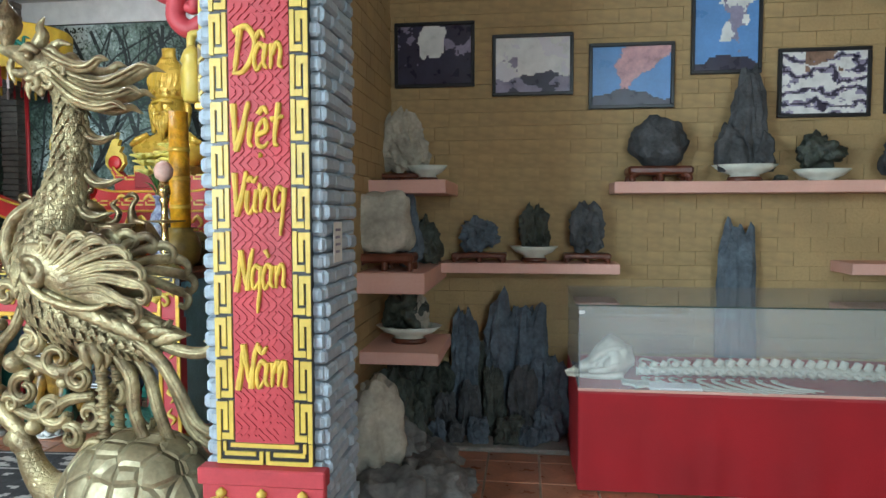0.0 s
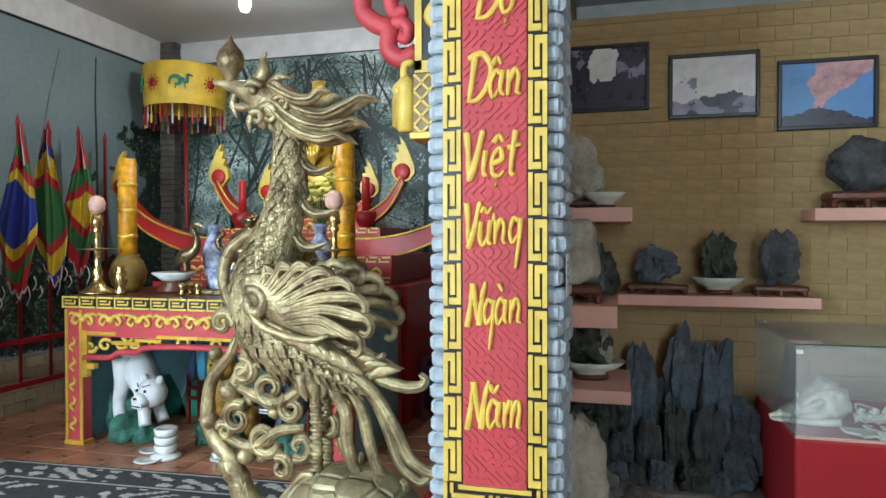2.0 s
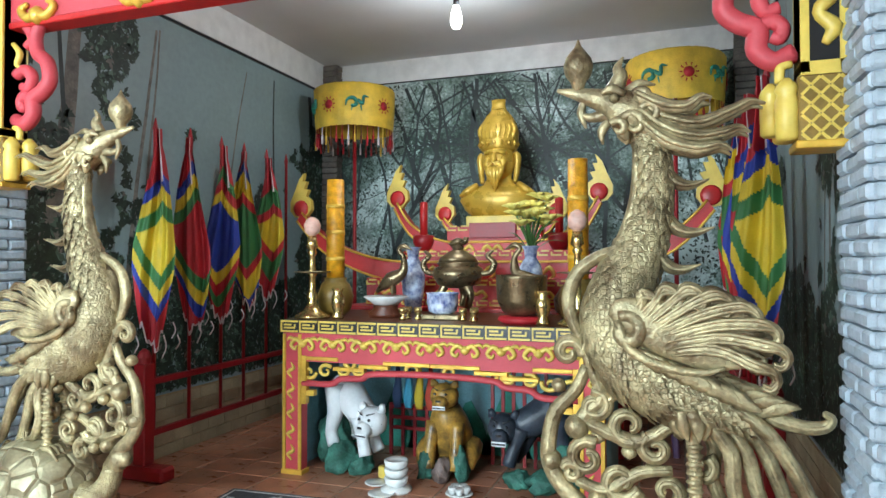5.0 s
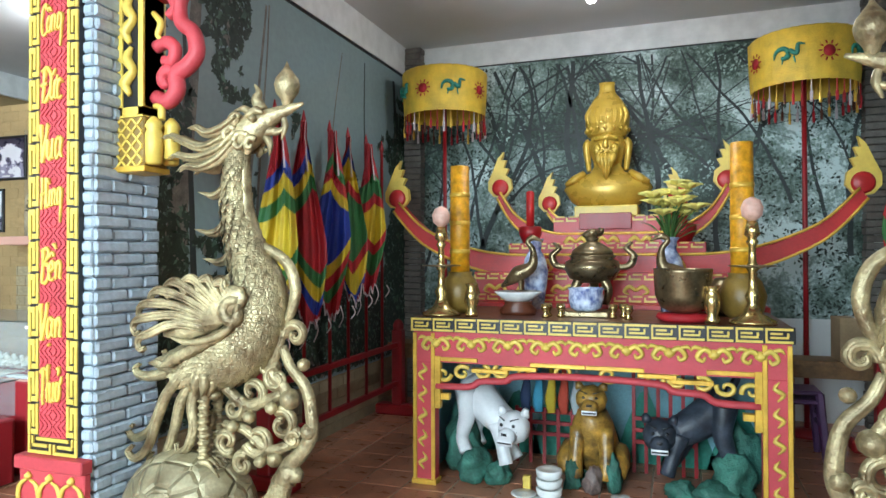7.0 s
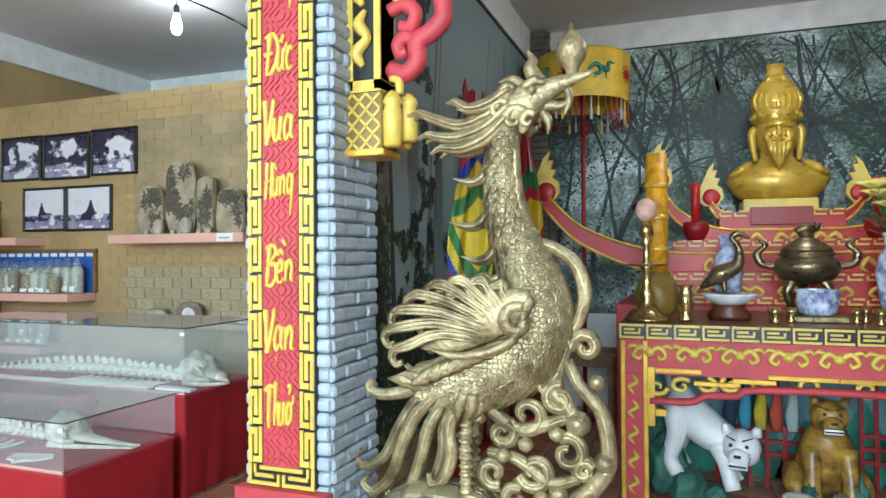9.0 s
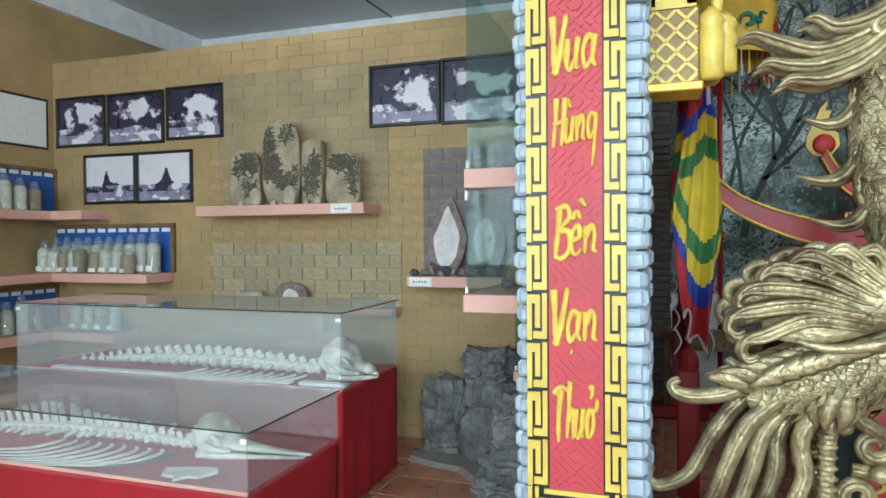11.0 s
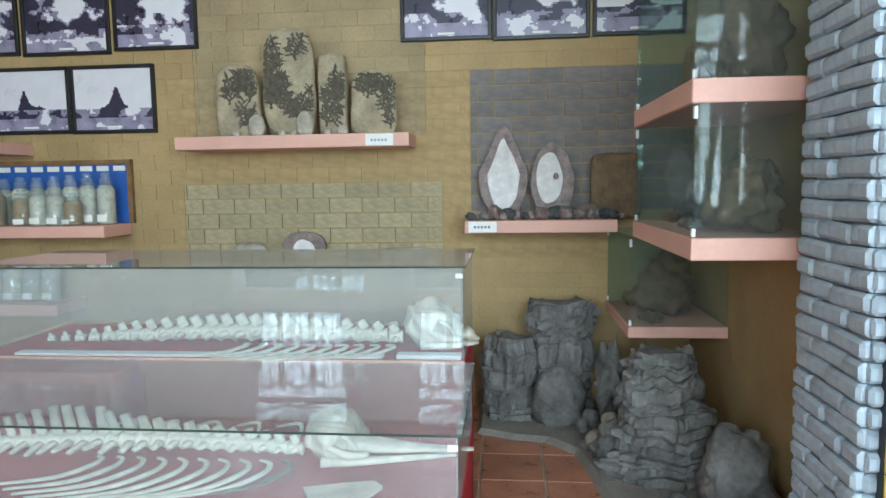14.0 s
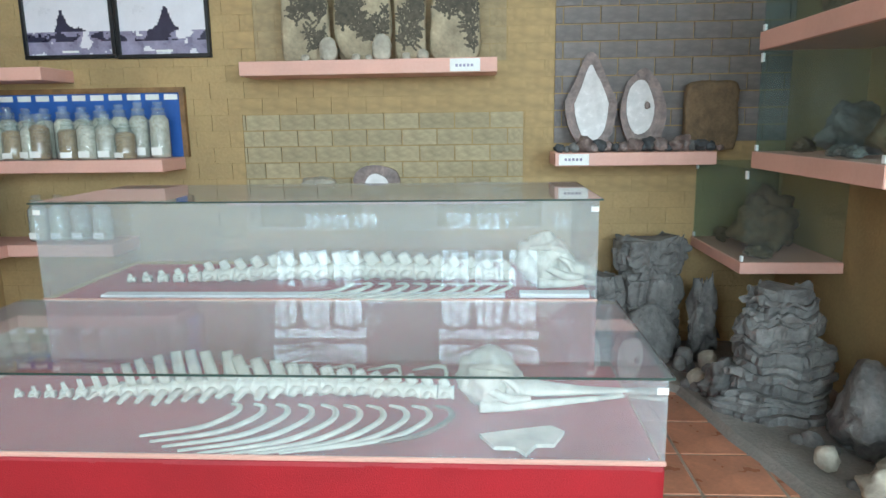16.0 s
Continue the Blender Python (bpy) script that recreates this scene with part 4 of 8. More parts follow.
for k, (a, b, z0, z1, kind) in enumerate(((-10.42, -9.885, 2.24, 2.67, "arch"), (-9.86, -9.275, 2.23, 2.665, "arch"), (-9.25, -8.705, 2.245, 2.675, "rock"), (-10.12, -9.565, 1.745, 2.165, "peak"), (-9.56, -9.0, 1.74, 2.165, "peak"), (-7.44, -6.895, 2.24, 2.685, "arch"), (-6.89, -6.325, 2.23, 2.69, "rock"), (-6.31, -5.78, 2.235, 2.685, "peak"))):
    framed_photo(a, b, z0, z1, LW, sea_picture(k + 1, kind), "black framed photo of sea rocks in violet light", "sea rock photos")
framed_photo(-0.27, 0.27, 2.22, 2.66, W0, sea_picture(20, "peak"), "black framed photo of sea rocks in violet light", "sea rock photos", -90).location = (W0 + 0.002, 4.3, 2.44)
VP = "volcano photos"
framed_photo(-0.905, -0.355, 2.335, 2.775, RW, volcano_picture(1), "black framed photo of a dark volcano with pale cloud", VP, 0, False)
framed_photo(-0.235, 0.305, 2.265, 2.675, RW, volcano_picture(2), "black framed photo of white steam over a crater", VP, 0, False)
framed_photo(0.405, 0.955, 2.165, 2.595, RW, volcano_picture(3), "black framed photo of a pink ash plume in blue sky", VP, 0, False)
framed_photo(1.055, 1.495, 2.375, 2.985, RW, volcano_picture(4), "black upright framed photo of an ash column over a mountain", VP, 0, False)
framed_photo(1.595, 2.155, 2.085, 2.525, RW, volcano_picture(5), "black framed photo of pale mud terraces", VP, 0, False)
framed_photo(2.235, 2.78, 2.1, 2.52, RW, volcano_picture(2), "black framed photo of white steam over a crater", VP, 0, False)


# ---- wall shelves ----
def shelf(x0, x1, y0, y1, z0, z1, label="salmon pink wall shelf", tag_at=None):
    t = thing("wall_shelf", ((x0 + x1) / 2, (y0 + y1) / 2, z0), label, "shelf", "salmon pink wall shelves")
    part("board", box(-(x1 - x0) / 2, (x1 - x0) / 2, -(y1 - y0) / 2, (y1 - y0) / 2, 0.0, z1 - z0, 0.003), M["pink"], t)
    if tag_at is not None:
        c = tag_at - (x0 + x1) / 2
        p = part("label_card", box(c - 0.08, c + 0.08, -(y1 - y0) / 2 - 0.003, -(y1 - y0) / 2 - 0.0005, 0.005, z1 - z0 - 0.005), M["paper"], t, "white label card")
        for k in range(5):
            part("writing", box(c - 0.05 + 0.02 * k, c - 0.037 + 0.02 * k, -(y1 - y0) / 2 - 0.0042, -(y1 - y0) / 2 - 0.0032, 0.028, 0.042), M["photo_mid"], p)
    return t


shelf(-8.745, -7.36, 4.32, LW, 1.61, 1.685, "salmon pink wall shelf holding four fossil slabs", -7.53)
shelf(-7.05, -6.2, 4.32, LW, 1.11, 1.18, "salmon pink wall shelf holding agate slices", -6.95)
shelf(-10.18, -9.215, 4.32, LW, 1.1, 1.17, "salmon pink wall shelf full of sand jars")
shelf(-10.47, -10.18, 3.1, LW, 1.1, 1.17, "salmon pink wall shelf full of sand jars")
shelf(-10.18, -9.85, 4.32, LW, 1.61, 1.68, "salmon pink corner wall shelf")
shelf(-10.47, -10.18, 3.1, LW, 1.61, 1.68, "salmon pink wall shelf with sand jars")
shelf(-10.18, -9.55, 4.32, LW, 0.62, 0.69, "salmon pink low wall shelf with sand jars")
shelf(-10.47, -10.18, 3.1, LW, 0.62, 0.69, "salmon pink low wall shelf with sand jars")
shelf(-6.205, -5.72, 2.835, 3.86, 1.125, 1.2, "salmon pink shelf under a glass case")
shelf(-6.205, -5.72, 2.86, 3.86, 1.645, 1.725, "salmon pink shelf on top of a glass case")
shelf(-6.22, -5.74, 3.865, LW, 0.62, 0.675, "salmon pink low shelf under a glass case")
shelf(-8.9, -7.2, 4.42, LW, 0.9, 0.945, "salmon pink narrow wall shelf behind the cases")
# east room
shelf(-0.55, 0.585, 4.25, RW, 1.09, 1.155, "salmon pink wall shelf with mounted stones")
shelf(-0.94, -0.55, 3.55, RW, 1.035, 1.15, "salmon pink corner wall shelf with mounted stones")
shelf(0.545, 2.85, 4.25, RW, 1.6, 1.672, "salmon pink wall shelf with mounted stones")
shelf(-0.94, -0.47, 3.85, RW, 1.595, 1.675, "salmon pink corner wall shelf with a cream stone")
shelf(-0.94, -0.48, 3.6, 4.2, 0.63, 0.7, "salmon pink low wall shelf with a stone in a dish")
shelf(1.95, 2.85, 4.25, RW, 1.1, 1.17, "salmon pink wall shelf")


# ---- stones ----
def stone(x, y, z, sx, sy, sz, seed, material, label, group, rough=0.25, layers=0.0, taper=0.0, rz=0.0, sub=4, sharp=2.6, name="stone", cleave=0.0):
    ob = link(name, rock_bm(sx, sy, sz, seed, rough, layers, sub, taper, sharp, cleave), M[material], not cleave)
    ob.matrix_basis = pose(x, y, z, 0, 0, rz)
    return tagged(ob, label, "rock", group)


def stand(x, y, z, w, d, h):
    """A carved wooden foot; gives its top."""
    t = thing("wooden_stand", (x, y, z), "dark red-brown carved wooden stand for a display stone", "stand", "wooden stone stands")
    b = bmesh.new()
    add_box(b, -w / 2, w / 2, -d / 2, d / 2, h * 0.45, h, h * 0.15)
    part("seat", b, M["wood"], t)
    for sx in (-1, 0, 1):
        for sy in (-1, 1):
            b = bmesh.new()
            tube(b, [(sx * w * 0.36, sy * d * 0.32, h * 0.6), (sx * w * 0.44, sy * d * 0.4, h * 0.3), (sx * w * 0.42, sy * d * 0.42, 0.0)], [w * 0.07, w * 0.05, w * 0.06], 8, 3)
            part("foot", b, M["wood"], t, "", True)
    return z + h


def dish(x, y, z, r, label="pale celadon oval stone dish"):
    t = thing("stone_dish", (x, y, z), label, "dish", "stone dishes")
    b = bmesh.new()
    lathe(b, [(r * 0.45, 0.0), (r * 0.42, 0.012), (r * 0.75, 0.035), (r, 0.075), (r * 0.96, 0.075), (r * 0.7, 0.045), (0.01, 0.03)], 24)
    for v in b.verts:
        v.co.y *= 0.7
    part("bowl", b, M["dish"], t, "", True)
    b = lathe(bmesh.new(), [(r * 0.5, -0.03), (r * 0.55, -0.02), (r * 0.5, 0.0)], 20)
    for v in b.verts:
        v.co.y *= 0.7
    part("foot", b, M["wood"], t, "dark wooden foot", True)
    return z + 0.03


MS = "mounted display stones"
SH, UP = 1.155, 1.672
for x, w, hh, seed, mt, kind in ((-0.31, 0.29, 0.25, 3, "rockblue", "stand"), (0.05, 0.22, 0.34, 5, "rockgreen", "dish"), (0.39, 0.24, 0.35, 7, "rockdark", "stand")):
    if kind == "stand":
        top = stand(x, 4.4, SH, w * 1.25, 0.16, 0.06)
    else:
        top = dish(x, 4.4, SH + 0.03, w * 0.72)
    stone(x, 4.4, top, w, 0.14, hh, seed, mt, "dark upright display stone mounted on the pink shelf", MS, 0.26, 0.0, 0.2, sharp=4, cleave=0.4)
top = stand(0.835, 4.4, UP, 0.4, 0.2, 0.1)
stone(0.835, 4.4, top, 0.38, 0.22, 0.33, 11, "rockdark", "rounded dark grey display stone on a wooden stand", MS, 0.14, 0, 0.1)
top = dish(1.36, 4.39, UP + 0.03, 0.2, "white oval stone dish")
stone(1.38, 4.4, top, 0.24, 0.17, 0.68, 12, "rockdark", "tall pointed grey display stone in a white dish", MS, 0.16, 0, 0.5, sharp=4, cleave=0.3)
stone(1.27, 4.38, top, 0.21, 0.16, 0.32, 13, "rockdark", "small grey display stone in a white dish", MS, 0.25, 0, 0.3)
stone(1.47, 4.38, top, 0.15, 0.13, 0.26, 14, "rockdark", "small grey display stone in a white dish", MS, 0.25, 0, 0.3)
dish(1.82, 4.4, UP + 0.0, 0.17, "flat cream stone slab dish")
stone(1.82, 4.4, UP + 0.03, 0.34, 0.2, 0.3, 15, "rockgreen", "green-black pitted display stone on the pink shelf", MS, 0.5, 0, 0.1)
stone(1.58, 4.4, UP, 0.09, 0.08, 0.045, 16, "rockgreen", "small dark pebble on the pink shelf", MS)
stone(2.3, 4.4, UP, 0.3, 0.18, 0.3, 19, "rockdark", "dark display stone on the pink shelf", MS)
top = stand(-0.8, 4.3, 1.675, 0.3, 0.18, 0.06)
stone(-0.8, 4.32, top, 0.36, 0.18, 0.45, 17, "rockpale", "cream ridged display stone on a wooden stand", MS, 0.15, 0, 0.35, sharp=4, cleave=0.4)
dish(-0.63, 4.2, 1.705, 0.13)
top = stand(-0.8, 3.75, 1.15, 0.34, 0.2, 0.1)
stone(-0.82, 3.75, top, 0.36, 0.2, 0.36, 21, "rockpale", "cream blocky display stone on a wooden stand", MS, 0.1, 0, 0.05, 0, 4, 6)
stone(-0.72, 4.0, 1.15, 0.2, 0.16, 0.52, 22, "rockblue", "dark leaning display stone on the pink shelf", MS, 0.2, 0, 0.6, sharp=4, cleave=0.35)
stone(-0.64, 4.25, 1.15, 0.22, 0.16, 0.33, 23, "rockgreen", "dark display stone on the pink shelf", MS, 0.3, 0, 0.3)
top = dish(-0.7, 3.9, 0.73, 0.2, "dark rimmed oval stone dish")
stone(-0.72, 3.9, top, 0.3, 0.2, 0.26, 24, "rockgreen", "dark display stone in an oval dish", MS, 0.4, 0, 0.3)
stone(-0.62, 3.88, top, 0.1, 0.1, 0.26, 25, "rockpale", "cream upright stone in an oval dish", MS, 0.3, 0, 0.3)
stone(1.35, 4.47, 0.0, 0.26, 0.1, 1.46, 26, "rockblue", "tall blue-grey columnar stone behind the glass case", MS, 0.08, 0, 0.06, sharp=6, cleave=0.2)
# stones on the floor of the east room
rnd = random.Random(8)
FS = "dark floor stones"
for x, y, w, hh in ((-0.12, 4.42, 0.3, 1.0), (0.03, 4.4, 0.24, 0.9), (0.14, 4.34, 0.3, 0.56), (-0.4, 4.42, 0.18, 0.86), (-0.26, 4.42, 0.16, 0.68), (-0.6, 4.42, 0.24, 0.5), (-0.82, 4.38, 0.25, 0.6), (-0.02, 4.27, 0.2, 0.5), (-0.2, 4.26, 0.15, 0.5), (-0.36, 4.24, 0.14, 0.4),
                    (-0.52, 4.22, 0.15, 0.32), (-0.7, 4.16, 0.2, 0.42), (0.13, 4.2, 0.2, 0.26), (-0.1, 4.14, 0.2, 0.2), (-0.3, 4.12, 0.13, 0.2), (-0.44, 4.12, 0.1, 0.16), (-0.82, 3.88, 0.3, 0.56), (-0.66, 3.86, 0.2, 0.38), (-0.55, 3.98, 0.12, 0.22), (0.02, 4.1, 0.12, 0.16)):
    stone(x, y, 0, w * 1.15, w * 0.75, hh, rnd.randint(30, 900), rnd.choice(["rockdark", "rockblue", "rockblue", "rockgreen"]), "dark upright slate stone standing on the floor", FS, 0.16, 0, 0.16, rnd.uniform(-25, 25), sharp=6, cleave=0.34)
for x, y, w, hh in ((-0.76, 3.2, 0.26, 0.55), (-0.52, 3.3, 0.3, 0.2), (-0.62, 3.45, 0.28, 0.24), (-0.42, 3.12, 0.3, 0.22), (-0.6, 2.98, 0.34, 0.24), (-0.36, 3.32, 0.2, 0.14), (-0.72, 3.55, 0.26, 0.3), (-0.5, 3.6, 0.24, 0.18)):
    stone(x, y, 0, w * 1.35, w * 1.2, hh * 1.25, rnd.randint(30, 900), "rockgrey" if hh != 0.55 else "rockpale", "rough grey boulder piled on the floor", "grey floor boulders", 0.3, 0, 0.2, rnd.uniform(0, 90))
bed = box(-0.94, 0.27, 4.02, RW, -0.004, 0.028, 0.01)
tagged(link("cement_bed", bed, M["cement"]), "low grey cement bed under the floor stones", "cement bed", kind="structure")

def strata_rock(x, y, r, h, seed, lean, label, rz=0.0, waist=0.0, n=32):
    """A rock of thin weathered beds: each bed a ragged slab with an overhanging lip."""
    b, seg, rings = bmesh.new(), 64, []
    rn = random.Random(seed)
    z = 0.0
    hs = [rn.choice((0.5, 0.8, 1.2, 2.2)) for _ in range(n)]
    tot = sum(hs)
    for i in range(n):
        dz = h * hs[i] / tot
        f = (i + 0.5) / n
        base = r * (1.0 - lean * f ** 1.4 + waist * math.cos(f * 5.0)) * (1 + rn.uniform(-0.06, 0.06))
        ox, oy = rn.uniform(-0.06, 0.06) * r, rn.uniform(-0.06, 0.06) * r
        for q, k in ((0.0, 0.95), (0.2, 1.0), (0.8, 0.99), (0.99, 0.955)):
            ring = []
            for s in range(seg):
                a = 2 * math.pi * s / seg
                d = Vector((math.cos(a), math.sin(a), 0))
                m = 1 + 0.28 * noise.noise(d * 1.3 + Vector((0, 0, seed + f * 1.6))) + 0.18 * noise.noise(d * 2.6 + Vector((0, 0, seed + i * 0.45))) + 0.13 * noise.noise(d * 5 + Vector((seed, 0, i * 0.3))) + 0.06 * noise.noise(d * 13 + Vector((0, 0, seed + i * 2.1 + q)))
                ring.append(b.verts.new((ox + d.x * base * k * m, oy + d.y * base * 0.8 * k * m, z + q * dz + 0.07 * h * noise.noise(d * 1.3 + Vector((0, seed, i * 0.12))) * min(1.0, 6 * f) * (i > 0 or q > 0))))
            rings.append(ring)
        z += dz
    for a, c in zip(rings, rings[1:]):
        for s in range(seg):
            b.faces.new((a[s], a[(s + 1) % seg], c[(s + 1) % seg], c[s]))
    b.faces.new(list(reversed(rings[0])))
    b.faces.new(rings[-1])
    for v in b.verts:
        if v.co.z > 0.02:
            p = v.co * 9 + Vector((seed, 0, 0))
            v.co += Vector((noise.noise(p), noise.noise(p + Vector((7, 0, 0))), 0.8 * noise.noise(p + Vector((0, 7, 0))))) * 0.02
            v.co *= 1 + 0.05 * noise.noise(p * 3)
    ob = link("layered_rock", b, M["rockgrey"])
    ob.matrix_basis = pose(x, y, 0, 0, 0, rz)
    return tagged(ob, label, "rock", "grey layered rocks")


# stones on the floor of the west room
GR = "grey layered rocks"
strata_rock(-6.1, 3.66, 0.24, 0.6, 41, 0.45, "large grey layered rock on the cement bed", 20, 0.0, 17)
strata_rock(-6.5, 4.42, 0.15, 0.7, 42, -0.25, "top-heavy grey layered rock by the wall", 0, 0.06, 15)
strata_rock(-6.8, 4.4, 0.16, 0.5, 43, 0.15, "grey split rock by the wall", 0, -0.06, 10)
stone(-6.52, 4.3, 0, 0.32, 0.26, 0.36, 48, "rockgrey", "smooth grey rock under the layered rock", GR, 0.15, 0.0, 0.25)
stone(-6.24, 4.25, 0, 0.2, 0.18, 0.56, 44, "rockgrey", "narrow spiky grey rock by the wall", GR, 0.5, 0.15, 0.5)
stone(-5.98, 4.05, 0, 0.22, 0.2, 0.34, 49, "rockgrey", "small rough grey rock by the wall", GR, 0.35, 0.1, 0.3)
stone(-6.3, 3.72, 0, 0.26, 0.24, 0.26, 50, "rockgrey", "low grey rock against the layered rock", GR, 0.3, 0.1, 0.2)
stone(-5.9, 3.22, 0, 0.3, 0.3, 0.42, 45, "rockgrey", "rounded grey rock beside the pillar", GR, 0.2, 0.1, 0.1)
stone(-6.0, 2.78, 0, 0.4, 0.3, 0.26, 46, "rockpale", "pale flat rock beside the pillar", GR, 0.25, 0.1, 0.1)
stone(-5.85, 3.4, 0, 0.2, 0.2, 0.3, 47, "rockgrey", "small grey rock beside the wall", GR, 0.3, 0.1, 0.2)
rnd = random.Random(5)
for k in range(26):
    x, y = (rnd.uniform(-6.42, -6.18), rnd.uniform(3.85, 4.15)) if k < 16 else (rnd.uniform(-6.2, -5.9), rnd.uniform(2.9, 3.35))
    s = rnd.uniform(0.05, 0.11)
    stone(x, y, 0.0 if k % 3 else 0.06, s, s, s * 1.1, k + 60, "rockgrey" if k % 7 else "rockpale", "small grey pebble on the cement bed", "grey pebbles", 0.12, 0, 0, rnd.uniform(0, 90), 2)
b = bmesh.new()
pts = [(-6.99, 4.16), (-6.8, 4.08), (-6.62, 4.05), (-6.48, 3.9), (-6.43, 3.65), (-6.4, 3.4), (-6.33, 3.15), (-6.28, 2.9), (-6.25, 2.7), (-5.88, 2.7), (-5.72, 2.8), (-5.72, LW), (-6.99, LW)]
lo, hi = [b.verts.new((x, y, -0.004)) for x, y in pts], [b.verts.new((x + 0.03 * (x < -5.8), y, 0.035)) for x, y in pts]
b.faces.new(hi)
for i in range(len(pts)):
    j = (i + 1) % len(pts)
    b.faces.new((lo[i], lo[j], hi[j], hi[i]))
tagged(link("cement_bed", b, M["cement"]), "low grey cement bed under the layered rocks", "cement bed", kind="structure")

# fossil slabs and agates
for x0, x1, hh, seed in ((-8.55, -8.27, 0.43, 71), (-8.25, -7.93, 0.64, 72), (-7.915, -7.745, 0.48, 73), (-7.725, -7.445, 0.38, 74)):
    w = x1 - x0
    t = thing("fossil_slab", ((x0 + x1) / 2, 4.47, 1.685), "cream fossil slab with dark fern patterns", "fossil", "fern fossil slabs")
    slab = rock_bm(w, 0.06, hh, seed, 0.05, 0, 4, 0.02 if seed == 73 else 0.14, 12 if seed == 73 else 4.5)
    tree = BVHTree.FromBMesh(slab)
    part("slab", slab, M["fern_stone"], t, "", True)
    rf = random.Random(seed)
    fern = bmesh.new()

    def frond(x, z, ang, l, depth):
        """One mineral frond, laid on the slab's face."""
        n = max(3, int(l / 0.012))
        for i in range(n):
            x, z = x + math.cos(ang) * 0.012, z + math.sin(ang) * 0.012
            ang += rf.uniform(-0.25, 0.25)
            hit = tree.ray_cast(Vector((x, -1, z)), Vector((0, 1, 0)))[0]
            if hit is None or abs(x) > w * 0.45 or not 0.02 < z < hh * 0.93:
                return
            s, a = rf.uniform(0.005, 0.009) * (1.3 - 0.6 * i / n), rf.uniform(0, 3)
            fern.faces.new([fern.verts.new((x + s * math.cos(a + q), hit.y - 0.0012 - 0.0003 * rf.random(), z + s * math.sin(a + q))) for q in (0, 1.2, 2.4, 3.6, 5.0)])
            if depth and i > 0:
                frond(x, z, ang + (0.8 if i % 2 else -0.8) + rf.uniform(-0.2, 0.2), l * 0.42 * (1.1 - i / n), depth - 1)

    for _ in range(7 if w > 0.2 else 4):
        side = rf.choice((-1, 1))
        frond(side * w * rf.uniform(0.1, 0.38), hh * rf.uniform(0.06, 0.7), 1.57 + side * rf.uniform(-0.2, 0.4), hh * rf.uniform(0.25, 0.4), 2)
    part("fern_pattern", fern, M["fern_dark"], t, "dark brown fern pattern")
for k, (x, s) in enumerate(((-8.27, 0.1), (-7.98, 0.11), (-7.76, 0.07), (-8.12, 0.05), (-8.05, 0.04), (-8.4, 0.05), (-7.85, 0.05))):
    stone(x, 4.4, 1.685, s, s * 0.7, s * (1.3 if s > 0.09 else 0.8), 80 + k, "rockpale", "small pale pebble beside the fossil slabs", "pebbles on the shelves", 0.1, 0, 0.2, 0, 3)


def agate(x, y, z, outline, core, label, tilt=-10, hollow=None):
    t = thing("agate_slice", pose(x, y, z, tilt), label, "agate", "agate slices")
    part("rim", plate(bmesh.new(), outline, 0.03), M["agate_rim"], t, "brown stone rim")
    part("core", plate(bmesh.new(), core, 0.012, 0, lambda p: p + Vector((0, -0.006, 0))), M["agate_white"], t, "milky white core")
    if hollow:
        part("hollow", rock_bm(0.03, 0.014, 0.042, 91, 0.1, 0, 2), M["agate_rim"], t, "small dark hollow", True, pose(*hollow))
    return t


def blob(w, h, n=26, seed=0, tip=0.0, cx=0.0, cz=None):
    cz = h / 2 if cz is None else cz
    out = []
    for k in range(n):
        a = 2 * math.pi * k / n
        r = 1 + 0.09 * noise.noise(Vector((math.cos(a) * 1.5, math.sin(a) * 1.5, seed)))
        s = math.sin(a)
        out.append((cx + math.cos(a) * w / 2 * r * (1 - tip * max(0, s) ** 0.8), cz + s * h / 2 * r))
    return out


agate(-6.83, 4.49, 1.18, blob(0.29, 0.56, seed=1, tip=0.6), blob(0.19, 0.42, seed=2, tip=0.6, cz=0.265), "tall pear-shaped white agate slice with brown rim")
agate(-6.545, 4.49, 1.18, blob(0.26, 0.46, seed=3, tip=0.2), blob(0.15, 0.31, seed=4, cx=-0.02, cz=0.24), "oval white agate slice with brown rim", hollow=(0.02, -0.009, 0.23))
stone(-6.18, 4.52, 1.18, 0.3, 0.07, 0.38, 92, "tablet", "brown square sandstone tablet on the shelf", "pebbles on the shelves", 0.06, 0, 0.0, 0, 4, 8)
rnd = random.Random(4)
for k in range(20):
    s = rnd.uniform(0.05, 0.11)
    stone(-7.02 + 0.045 * k, 4.42 + rnd.uniform(-0.03, 0.02), 1.18, s, s * 0.8, s * rnd.uniform(0.6, 1.0), 100 + k, rnd.choice(["rockgrey", "rockdark", "agate_rim", "rockgrey"]), "small rough stone on the pink shelf", "pebbles on the shelves", 0.2, 0, 0, rnd.uniform(0, 90), 3)
agate(-8.05, 4.5, 0.945, blob(0.28, 0.17, seed=8, cz=0.085), blob(0.13, 0.12, seed=9, cz=0.06), "small arched white agate slice with brown rim", -4)
stone(-8.38, 4.5, 0.945, 0.22, 0.1, 0.11, 121, "rockpale", "pale half-round stone on the narrow shelf", "pebbles on the shelves", 0.1)
stone(-7.72, 4.5, 0.945, 0.07, 0.06, 0.06, 122, "agate_rim", "small brown stone on the narrow shelf", "pebbles on the shelves", 0.1)
stone(-7.42, 4.5, 0.945, 0.28, 0.1, 0.07, 123, "agate_white", "flat white stone slab on the narrow shelf", "pebbles on the shelves", 0.08, 0, 0, 0, 3, 5)


